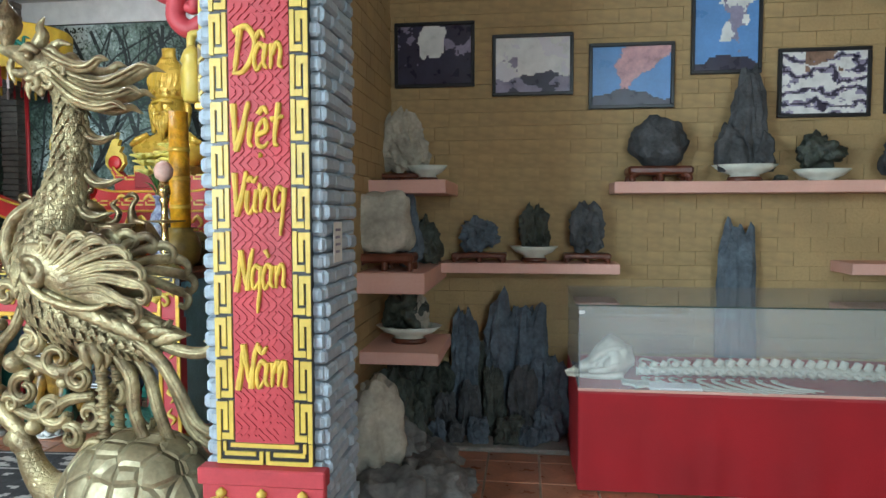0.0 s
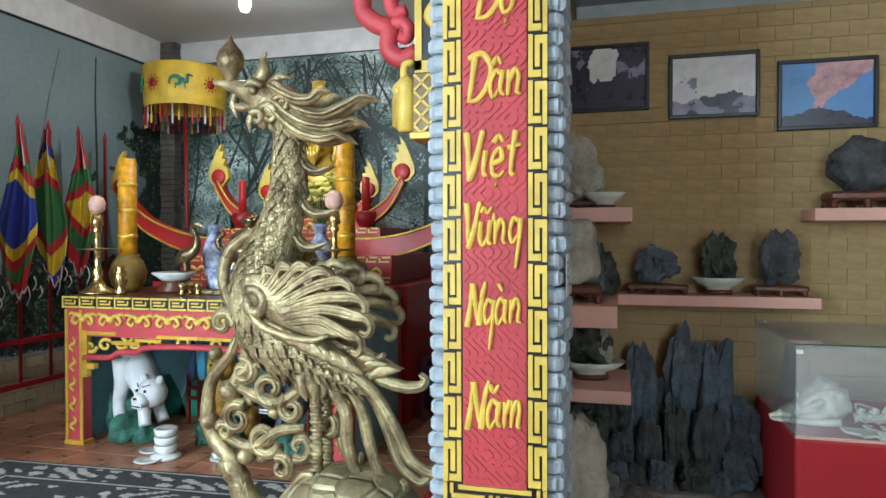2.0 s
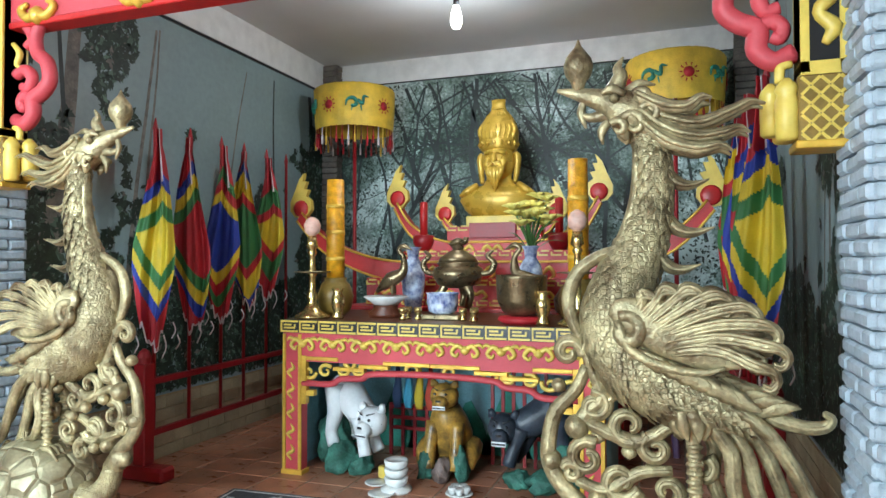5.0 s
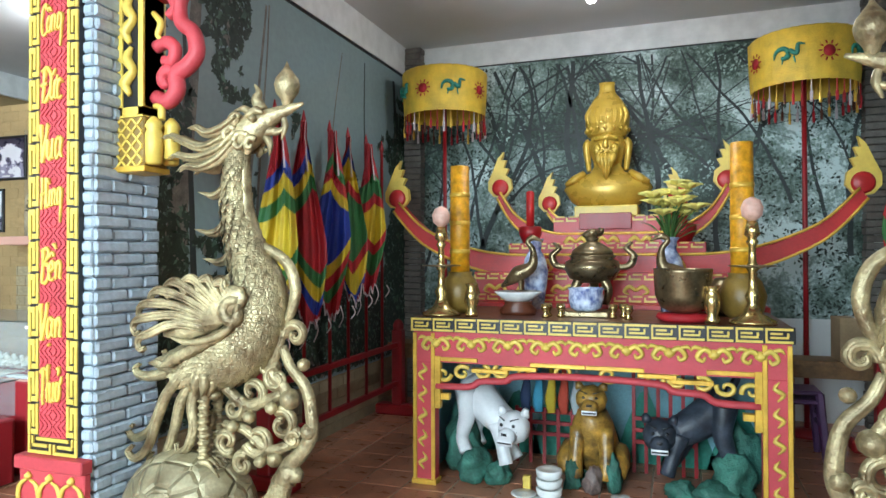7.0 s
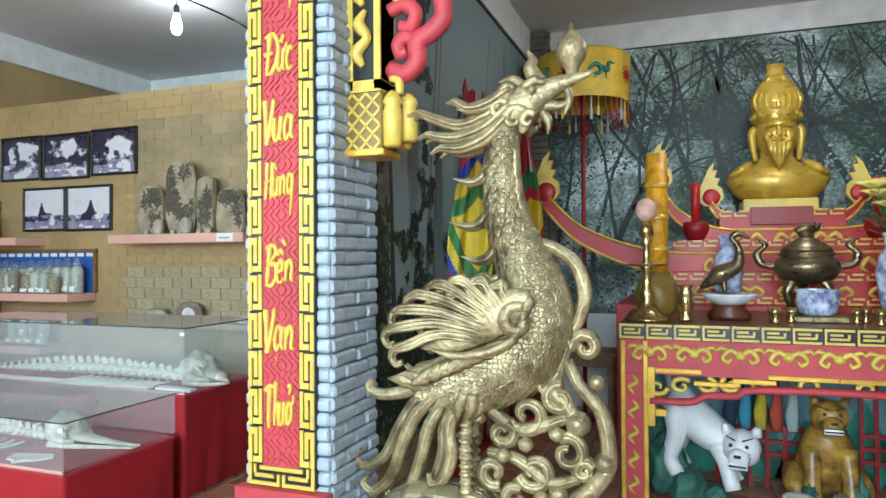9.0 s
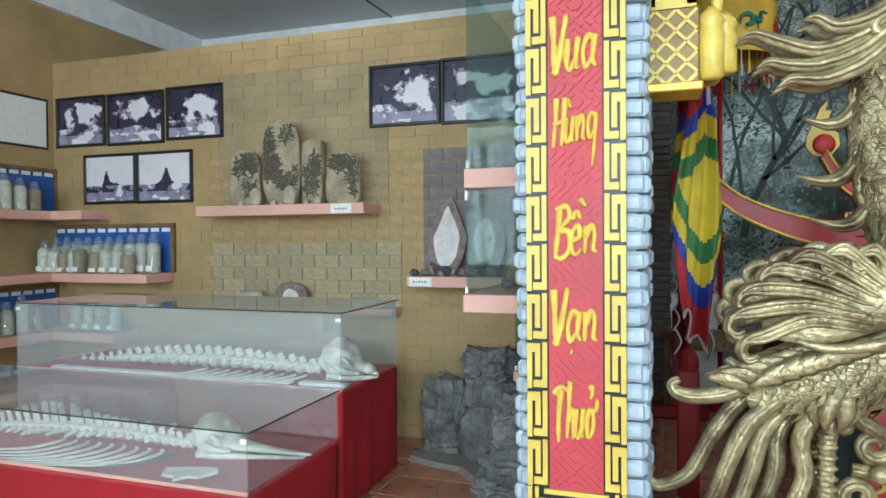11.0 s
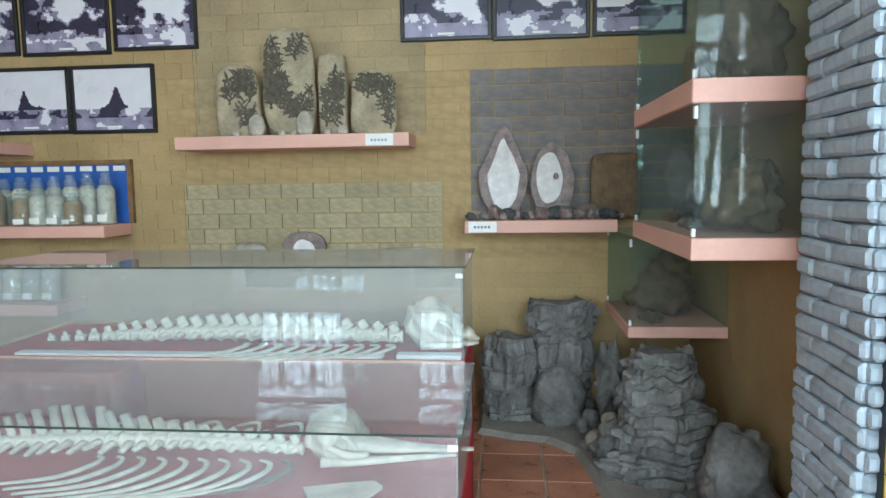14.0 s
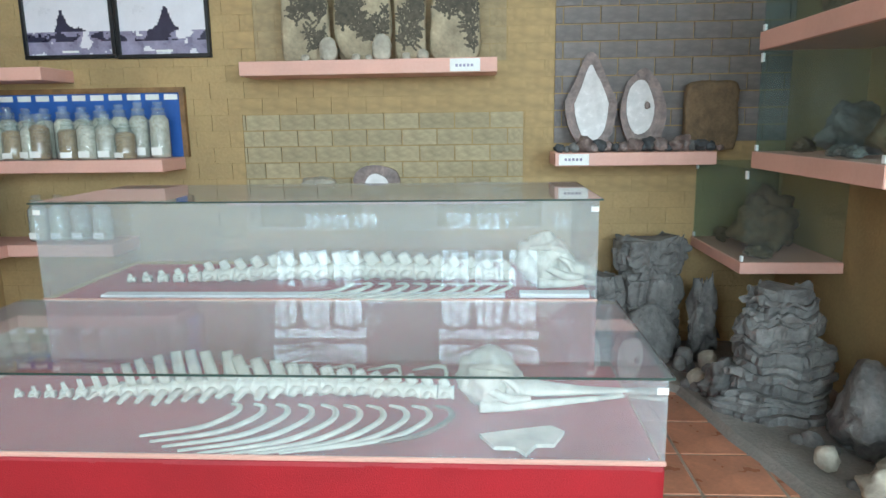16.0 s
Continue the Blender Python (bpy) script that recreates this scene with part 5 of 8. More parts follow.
# ---- sand jars ----
def sand_jar(x, y, z, r, h, sand):
    t = thing("sand_jar", (x, y, z), "glass jar of %s sand with a stopper and paper label" % ("pale" if sand == "sand_pale" else "brown"), "jar", "sand sample jars")
    part("body", lathe(bmesh.new(), [(r, 0.0), (r * 1.02, h * 0.1), (r, h * 0.68), (r * 0.62, h * 0.8), (r * 0.62, h * 0.86), (r * 0.75, h * 0.88)], 16), M["jar_glass"], t, "", True)
    part("sand", lathe(bmesh.new(), [(r * 0.9, 0.006), (r * 0.94, h * 0.1), (r * 0.93, h * 0.675), (r * 0.55, h * 0.76), (0.004, h * 0.77)], 16), M[sand], t, "", True)
    part("stopper", lathe(bmesh.new(), [(r * 0.55, h * 0.86), (r * 0.7, h * 0.885), (r * 0.3, h * 0.92), (r * 0.5, h * 0.96), (r * 0.4, h)], 14), M["jar_glass"], t, "glass stopper", True)
    part("label_paper", box(-r * 0.55, r * 0.55, -r * 1.05, -r * 1.0, h * 0.06, h * 0.2), M["paper"], t, "white paper label")
    return t


def jar_board(x0, x1, y, z0, z1, rz=0):
    t = thing("jar_board", pose((x0 + x1) / 2, y, z0, 0, 0, rz), "blue display board with white cards and brown wooden edge", "display board", "blue jar boards")
    w, h = x1 - x0, z1 - z0
    part("panel", box(-w / 2, w / 2, -0.012, -0.002, 0.0, h), M["blue_board"], t, "blue panel")
    b = bmesh.new()
    add_box(b, -w / 2, w / 2 + 0.03, -0.03, 0, h, h + 0.03)
    add_box(b, w / 2, w / 2 + 0.03, -0.03, 0, 0, h)
    part("edge", b, M["frame_wood"], t, "brown wooden edge")
    n = int(w / 0.105)
    for k in range(n):
        c = -w / 2 + (k + 0.5) * w / n
        part("name_card", box(c - 0.04, c + 0.04, -0.016, -0.0125, h - 0.04, h - 0.008), M["paper"], t, "white name card")
    return t


jar_board(-10.44, -9.21, LW - 0.003, 1.172, 1.545)
jar_board(-0.75, 0.75, 0, 1.682, 2.03, 90).location = (W0 + 0.003, 3.85, 1.682)
jar_board(-0.75, 0.75, 0, 0.692, 1.03, 90).location = (W0 + 0.003, 3.85, 0.692)
rnd = random.Random(2)
pale, brown = sand_jar(-9.3, 4.5, 1.17, 0.056, 0.32, "sand_pale"), sand_jar(-9.95, 4.39, 1.17, 0.056, 0.26, "sand_brown")
for k in range(9):
    copy_thing(pale, pose(-9.42 - 0.112 * k, 4.5, 1.17, 0, 0, rnd.uniform(-20, 20)) @ Matrix.Diagonal((1, 1, rnd.uniform(0.88, 1.0), 1)))
    if k != 4:
        copy_thing(pale if k % 3 else brown, pose(-9.45 - 0.11 * k, 4.39, 1.17, 0, 0, rnd.uniform(-20, 20)) @ Matrix.Diagonal((1, 1, rnd.uniform(0.76, 0.86), 1)))
for z in (1.68, 0.69):
    for k in range(9):
        copy_thing(pale if k % 4 else brown, pose(-10.33, 4.3 - 0.13 * k, z, 0, 0, -90) @ Matrix.Diagonal((1, 1, rnd.uniform(0.8, 1.0), 1)))
for k in range(4):
    copy_thing(pale, pose(-10.08 + 0.13 * k, 4.48, 0.69) @ Matrix.Diagonal((1, 1, 0.85, 1)))

# ---- glass show cases ----
def pane(parent, x0, x1, y0, y1, z0, z1, name="pane", m="glass"):
    p = part(name, box(x0, x1, y0, y1, z0, z1), M[m], parent, "clear glass pane")
    p.visible_shadow = False
    return p


def show_case(name, x0, x1, y0, y1, zb, zt, label, cloth="redcloth"):
    """A cloth-covered base, a velvet bed and a glass box."""
    t = thing(name, ((x0 + x1) / 2, (y0 + y1) / 2, 0), label, "show case", "glass show cases")
    w, d = (x1 - x0) / 2, (y1 - y0) / 2
    # skirt with slow folds
    b, rows = bmesh.new(), 6
    per = [(-w, -d), (w, -d), (w, d), (-w, d)]
    ring = []
    for (ax, ay), (bx, by) in zip(per, per[1:] + per[:1]):
        n = int(math.hypot(bx - ax, by - ay) / 0.03)
        ring += [(ax + (bx - ax) * k / n, ay + (by - ay) * k / n, (by - ay) / math.hypot(bx - ax, by - ay), -(bx - ax) / math.hypot(bx - ax, by - ay)) for k in range(n)]
    grid = []
    for r in range(rows + 1):
        z = 0.012 + (zb - 0.012) * r / rows
        amp = 0.016 * (1 - r / rows) + 0.001
        grid.append([b.verts.new((px + nx * amp * noise.noise(Vector((px * 9, py * 9, z))), py + ny * amp * noise.noise(Vector((px * 9, py * 9, z + 3))), z)) for px, py, nx, ny in ring])
    for a, c in zip(grid, grid[1:]):
        for i in range(len(ring)):
            j = (i + 1) % len(ring)
            b.faces.new((a[i], a[j], c[j], c[i]))
    part("skirt", b, M[cloth], t, "red cloth skirt", True)
    part("plinth", box(-w + 0.03, w - 0.03, -d + 0.03, d - 0.03, 0.0, zb - 0.01), M["darkred"], t)
    part("bed", box(-w, w, -d, d, zb - 0.008, zb + 0.012, 0.004), M["pinkcloth"], t, "faded red velvet bed")
    part("hem", box(-w - 0.004, w + 0.004, -d - 0.004, -d + 0.008, zb + 0.013, zb + 0.028, 0.003), M["pink"], t, "pink folded hem")
    g, z0 = 0.006, zb + 0.029
    pane(t, -w, w, -d, -d + g, z0, zt - g, "front_pane")
    pane(t, -w, w, d - g, d, z0, zt - g, "back_pane")
    pane(t, -w, -w + g, -d + g, d - g, z0, zt - g, "side_pane")
    pane(t, w - g, w, -d + g, d - g, z0, zt - g, "side_pane")
    pane(t, -w - 0.012, w + 0.012, -d - 0.008, d + 0.008, zt - g + 0.0005, zt, "top_pane")
    edge = bmesh.new()
    add_box(edge, -w - 0.0135, w + 0.0135, -d - 0.0105, -d - 0.0085, zt - 0.006, zt + 0.0006)
    add_box(edge, w + 0.0125, w + 0.0145, -d - 0.008, d + 0.008, zt - 0.006, zt + 0.0006)
    part("polished_edge", edge, M["glass_edge"], t, "dark green glass edge")
    for s in (-1, 1):
        part("corner_tape", box(s * w - 0.03 if s > 0 else -w, w if s > 0 else -w + 0.03, -d - 0.0012, -d - 0.0002, zt - 0.05, zt - 0.03), M["paper"], t, "small yellowed tape")
    return t


M["glass_edge"] = mat("dark_green_glass_edge", (0.03, 0.06, 0.05), 0.2, vary=0.05, bump=0)
show_case("show_case", -9.25, -6.955, 2.385, 3.14, 0.417, 0.685, "long low glass show case with red cloth base")
show_case("show_case", -9.25, -6.995, 3.262, 4.01, 0.63, 1.055, "long tall glass show case with red cloth base")
show_case("show_case", 0.275, 2.8, 3.5, 4.42, 0.53, 1.0, "long glass show case with red cloth base")


# ---- bones ----
M["rib_dark"] = mat("dark_brown_bone", (0.14, 0.1, 0.07), 0.6, vary=0.2, scale=14, bump=0.3)
def vertebra_bm(s, proc):
    b = bmesh.new()
    lathe(b, [(0.5, -0.5), (0.42, -0.3), (0.36, 0.0), (0.42, 0.3), (0.5, 0.5)], 10)
    bmesh.ops.rotate(b, verts=b.verts, matrix=Matrix.Rotation(radians(90), 3, "Y"), cent=(0, 0, 0))
    tube(b, [(0, 0, 0.35), (-0.15, 0, 0.35 + proc * 0.5), (-0.3, 0, 0.35 + proc)], [0.36, 0.34, 0.3], 6, 2, 0.5)
    for q in (-1, 1):
        tube(b, [(0, q * 0.35, 0.0), (-0.05, q * (0.4 + proc * 0.4), -0.02), (-0.1, q * (0.4 + proc * 0.75), -0.08)], [0.3, 0.26, 0.2], 6, 2, 0.6, (0, 0, 1))
    for v in b.verts:
        v.co *= s
    return b


def skull_bm(beak, s):
    """A dolphin's skull: braincase, brow, cheek arch and a tapering bill, along +x."""
    b = bmesh.new()
    bmesh.ops.create_icosphere(b, subdivisions=4, radius=1)
    for v in b.verts:
        p = v.co
        n = 1 + 0.22 * noise.noise(p * 2.3) + 0.2 * abs(noise.noise(p * 4)) - 0.16 * abs(noise.noise(p * 8)) + 0.05 * noise.noise(p * 15)
        v.co = Vector((p.x * 0.46 * n - 0.1, p.y * 0.42 * n, p.z * 0.4 * n + 0.4))
        for q in (-1, 1):
            v.co.y -= q * 0.3 * math.exp(-((v.co.x - 0.12) / 0.12) ** 2 - ((v.co.z - 0.36) / 0.13) ** 2) * (1 if q * v.co.y > 0 else 0)
        v.co.z += 0.05 * math.exp(-((v.co.x + 0.05) / 0.12) ** 2) * max(0, p.z)
        v.co.z -= 0.1 * math.exp(-((v.co.x - 0.12) / 0.08) ** 2) * max(0, p.z)
        if v.co.x > 0.1:
            v.co.z -= (v.co.x - 0.1) * 0.6
    tube(b, [(0.1, 0, 0.3), (0.5, 0, 0.2), (0.5 + beak * 0.5, 0, 0.13), (0.5 + beak, 0, 0.1)], [0.34, 0.22, 0.11, 0.05], 10, 4, 0.5, (0, 0, 1))
    for q in (-1, 1):
        tube(b, [(-0.2, q * 0.38, 0.35), (0.1, q * 0.46, 0.22), (0.4, q * 0.3, 0.16)], [0.06, 0.07, 0.05], 6)
        tube(b, [(-0.3, q * 0.36, 0.08), (0.2, q * 0.3, 0.05), (0.5 + beak * 0.9, q * 0.05, 0.04)], [0.09, 0.08, 0.03], 6)
        tube(b, [(-0.4, q * 0.2, 0.62), (-0.15, q * 0.34, 0.66), (0.08, q * 0.3, 0.6), (0.2, q * 0.16, 0.46)], [0.03, 0.06, 0.055, 0.03], 6)
        tube(b, [(-0.45, q * 0.1, 0.2), (-0.5, q * 0.2, 0.36), (-0.42, q * 0.22, 0.52)], [0.05, 0.07, 0.03], 6)
        tube(b, [(0.02, q * 0.4, 0.5), (0.16, q * 0.42, 0.42), (0.24, q * 0.36, 0.28)], [0.03, 0.05, 0.04], 6)
    for v in b.verts:
        v.co *= s
        v.co.z = max(v.co.z, 0.0)
    return b


def skeleton(x_skull, x_tail, y, z, skull_s, beak, vert_s, ribs_y, label, tall=1.2, lift=0.02, rib_len=0.36):
    """Skull, row of vertebrae and loose ribs of one animal, laid out from the skull towards the tail."""
    t = thing("dolphin_skeleton", (x_skull, y, z), label, "skeleton", "dolphin skeletons")
    d = 1 if x_tail > x_skull else -1
    part("skull", skull_bm(beak, skull_s), M["bone"], t, "white skull", True, pose(-d * skull_s * 0.25, 0, 0, 0, 0, 180 if d > 0 else 0) @ pose(0, 0, 0, 0, 0, 6))
    ln = abs(x_tail - x_skull) - skull_s * 0.5
    n = int(ln / (vert_s * 1.0))
    for k in range(n):
        f = k / n
        s = vert_s * (0.75 + 0.5 * math.sin(math.pi * min(1, f * 1.1 + 0.1))) * (1 if f < 0.75 else 1 - (f - 0.75) * 2.2)
        proc = 0.55 + tall * math.exp(-((f - 0.6) / 0.22) ** 2)
        part("vertebra", vertebra_bm(s, proc), M["bone"], t, "", True, pose(d * (skull_s * 0.5 + ln * f), 0.02 * math.sin(f * 5), s * 0.52 + lift * 0.2, random.uniform(-8, 8), random.uniform(-5, 5), random.uniform(-8, 8) + (0 if d < 0 else 180)))
    for k in range(10):
        f = k / 9
        b = bmesh.new()
        l = rib_len * (0.55 + 0.45 * math.sin(math.pi * (0.2 + 0.7 * f)))
        tube(b, [(0, 0, 0), (d * -0.16 * l, ribs_y * 0.16 * l, 0.01), (d * -0.17 * l, ribs_y * 0.42 * l, 0.012), (d * 0.14 * l, ribs_y * 0.74 * l, 0.004), (d * 0.78 * l, ribs_y * 0.95 * l, 0.0)], [0.007, 0.01, 0.012, 0.011, 0.006], 6, 5, 0.6, (0, 0, 1))
        part("rib", b, M["rib_dark"] if k == 0 and tall > 1 else M["bone"], t, "dark brown rib" if k == 0 and tall > 1 else "", True, pose(d * (skull_s * 0.55 + 0.075 * k + 0.02), ribs_y * 0.07, 0.012))
        if k % 2 == 0:
            b = bmesh.new()
            tube(b, [(0, 0, 0), (0, -ribs_y * 0.1, 0.05), (d * 0.12, -ribs_y * 0.17, 0.012)], [0.005, 0.008, 0.004], 6, 4)
            part("rib", b, M["bone"], t, "", True, pose(d * (skull_s * 0.55 + 0.08 * k), 0, 0.03))
    return t


random.seed(3)
skeleton(-7.45, -9.1, 2.8, 0.43, 0.23, 1.5, 0.056, -1, "white dolphin skeleton with long bill laid on red velvet")
skeleton(-7.2, -9.12, 3.6, 0.643, 0.27, 0.2, 0.072, -1, "white porpoise skeleton with round skull laid on red velvet", 0.1, rib_len=0.3)
skeleton(0.52, 2.7, 3.85, 0.543, 0.27, 0.35, 0.06, -1, "white porpoise skeleton with round skull laid on red velvet", 0.1, rib_len=0.3)


def shoulder_blade(x, y, z, rz):
    ob = link("shoulder_blade", plate(bmesh.new(), [(-0.12, -0.03), (-0.09, 0.05), (-0.03, 0.06), (-0.01, 0.1), (0.03, 0.05), (0.08, 0.055), (0.13, -0.02), (0.1, -0.06), (0.0, -0.05)], 0.012), M["bone"])
    ob.matrix_basis = pose(x, y, z, 90, 0, rz)
    return tagged(ob, "flat white shoulder blade bone on red velvet", "bone", "loose shoulder blades")


shoulder_blade(-7.33, 2.5, 0.443, 8)
shoulder_blade(0.62, 3.62, 0.556, -20)
card = link("name_card", box(-0.13, 0.13, -0.035, 0.035, 0.0, 0.03, 0.003), M["white"])
card.matrix_basis = pose(0.78, 3.56, 0.543, 12)
tagged(card, "small white name card in the glass case", "card")
card = link("name_card", box(-0.14, 0.14, -0.03, 0.03, 0.0, 0.02, 0.003), M["white"])
card.matrix_basis = pose(-7.15, 3.36, 0.643)
tagged(card, "small white name card in the glass case", "card")
strip = link("paper_strip", box(-0.85, 0.85, -0.03, 0.03, 0.0, 0.012, 0.002), M["white"])
strip.matrix_basis = pose(-8.2, 3.36, 0.643)
tagged(strip, "long white paper strip under the bones", "paper strip")


# glass boxes on the wall shelves beside the pillar
def wall_glass(x0, x1, y0, y1, z0, z1):
    t = thing("wall_glass_case", ((x0 + x1) / 2, (y0 + y1) / 2, z0), "frameless glass box of stones on a pink shelf", "glass case", "wall glass cases")
    w, d, h, g = (x1 - x0) / 2, (y1 - y0) / 2, z1 - z0, 0.005
    for a in ((-w, -w + g, -d, d), (-w + g, w, -d, -d + g), (-w + g, w, d - g, d)):
        pane(t, a[0], a[1], a[2], a[3], 0.001, h - 0.002, "pane", "glass_dull")
    for cy in (-d, d - 0.02):
        for z0c, z1c in ((h - 0.05, h - 0.012), (0.004, 0.03)):
            part("clip", box(-w - 0.003, -w + 0.008, cy, cy + 0.02, z0c, z1c), M["white"], t, "small white corner clip")
    return t


wall_glass(-6.195, -5.725, 2.85, 3.85, 1.2, 1.645)
wall_glass(-6.195, -5.725, 2.87, 3.85, 1.725, 2.5)
wall_glass(-6.21, -5.745, 3.875, LW - 0.005, 0.675, 1.12)
rnd = random.Random(6)
for k, (x, y, z, s, hh) in enumerate(((-5.95, 3.1, 1.2, 0.3, 0.3), (-5.95, 3.5, 1.2, 0.26, 0.22), (-6.05, 3.7, 1.2, 0.1, 0.07), (-6.08, 3.35, 1.2, 0.09, 0.05), (-6.1, 3.2, 1.2, 0.07, 0.05), (-5.92, 3.2, 1.725, 0.28, 0.42), (-6.0, 3.6, 1.725, 0.14, 0.26),
                                        (-5.95, 4.25, 0.675, 0.34, 0.34), (-6.08, 4.0, 0.675, 0.14, 0.06), (-5.9, 4.45, 0.675, 0.14, 0.2), (-6.1, 4.45, 0.675, 0.1, 0.09))):
    stone(x, y, z, s, s, hh, 140 + k, ("tablet" if k > 6 else rnd.choice(["tablet", "rockgrey"])), "brown weathered stone inside a glass wall case", "stones in glass cases", 0.3, 0, 0.25, rnd.uniform(0, 90), 4)

# ---- shrine: murals ----
def forest_print(name):
    """A printed sheet of hazy foliage: dark masses, fine leaf speckle and pale gaps of sky."""
    m = bpy.data.materials.new(name)
    m.use_nodes = True
    t = m.node_tree
    p = t.nodes["Principled BSDF"]
    co, ramp = t.nodes.new("ShaderNodeTexCoord"), t.nodes.new("ShaderNodeValToRGB")
    total = None
    for scale, detail, weight in ((0.9, 2.0, 1.15), (5.0, 4.0, 0.5), (30.0, 5.0, 0.5)):
        n, w = t.nodes.new("ShaderNodeTexNoise"), t.nodes.new("ShaderNodeMath")
        n.inputs["Scale"].default_value, n.inputs["Detail"].default_value, n.inputs["Roughness"].default_value = scale, detail, 0.65
        t.links.new(co.outputs["Object"], n.inputs["Vector"])
        w.operation, w.inputs[1].default_value = "MULTIPLY_ADD", weight
        w.inputs[2].default_value = -0.49
        t.links.new(n.outputs["Fac"], w.inputs[0])
        if total is not None:
            t.links.new(total, w.inputs[2])
        total = w.outputs[0]
    e = ramp.color_ramp.elements
    e[0].position, e[0].color = 0.38, (0.012, 0.026, 0.02, 1)
    e[1].position, e[1].color = 0.7, (0.56, 0.67, 0.65, 1)
    for pos, c in ((0.48, (0.04, 0.075, 0.055)), (0.56, (0.13, 0.19, 0.16)), (0.64, (0.26, 0.34, 0.32))):
        q = e.new(pos)
        q.color = (*c, 1)
    t.links.new(total, ramp.inputs["Fac"])
    t.links.new(ramp.outputs["Color"], p.inputs["Base Color"])
    p.inputs["Roughness"].default_value = 0.5
    return m


M["mural_sky"] = forest_print("print_misty_forest")
M["mural_teal"] = mat("print_teal_grey_sky", (0.25, 0.34, 0.35), 0.45, vary=0.1, scale=0.8, bump=0.0, grain=20)
M["leaf_dark"] = mat("print_dark_leaves", (0.02, 0.038, 0.024), 0.6, vary=0.2, scale=4, bump=0.0, island=0.4)
M["leaf_mid"] = mat("print_green_leaves", (0.09, 0.155, 0.11), 0.6, vary=0.2, scale=4, bump=0.0, island=0.4)
M["leaf_pale"] = mat("print_pale_leaves", (0.3, 0.42, 0.37), 0.6, vary=0.2, scale=4, bump=0.0, island=0.3)
M["trunk_dark"] = mat("print_dark_trunk", (0.03, 0.04, 0.04), 0.6, vary=0.2, scale=6, bump=0.0)
M["trunk_pale"] = mat("print_pale_trunk", (0.20, 0.18, 0.155), 0.6, vary=0.3, scale=9, bump=0.0)


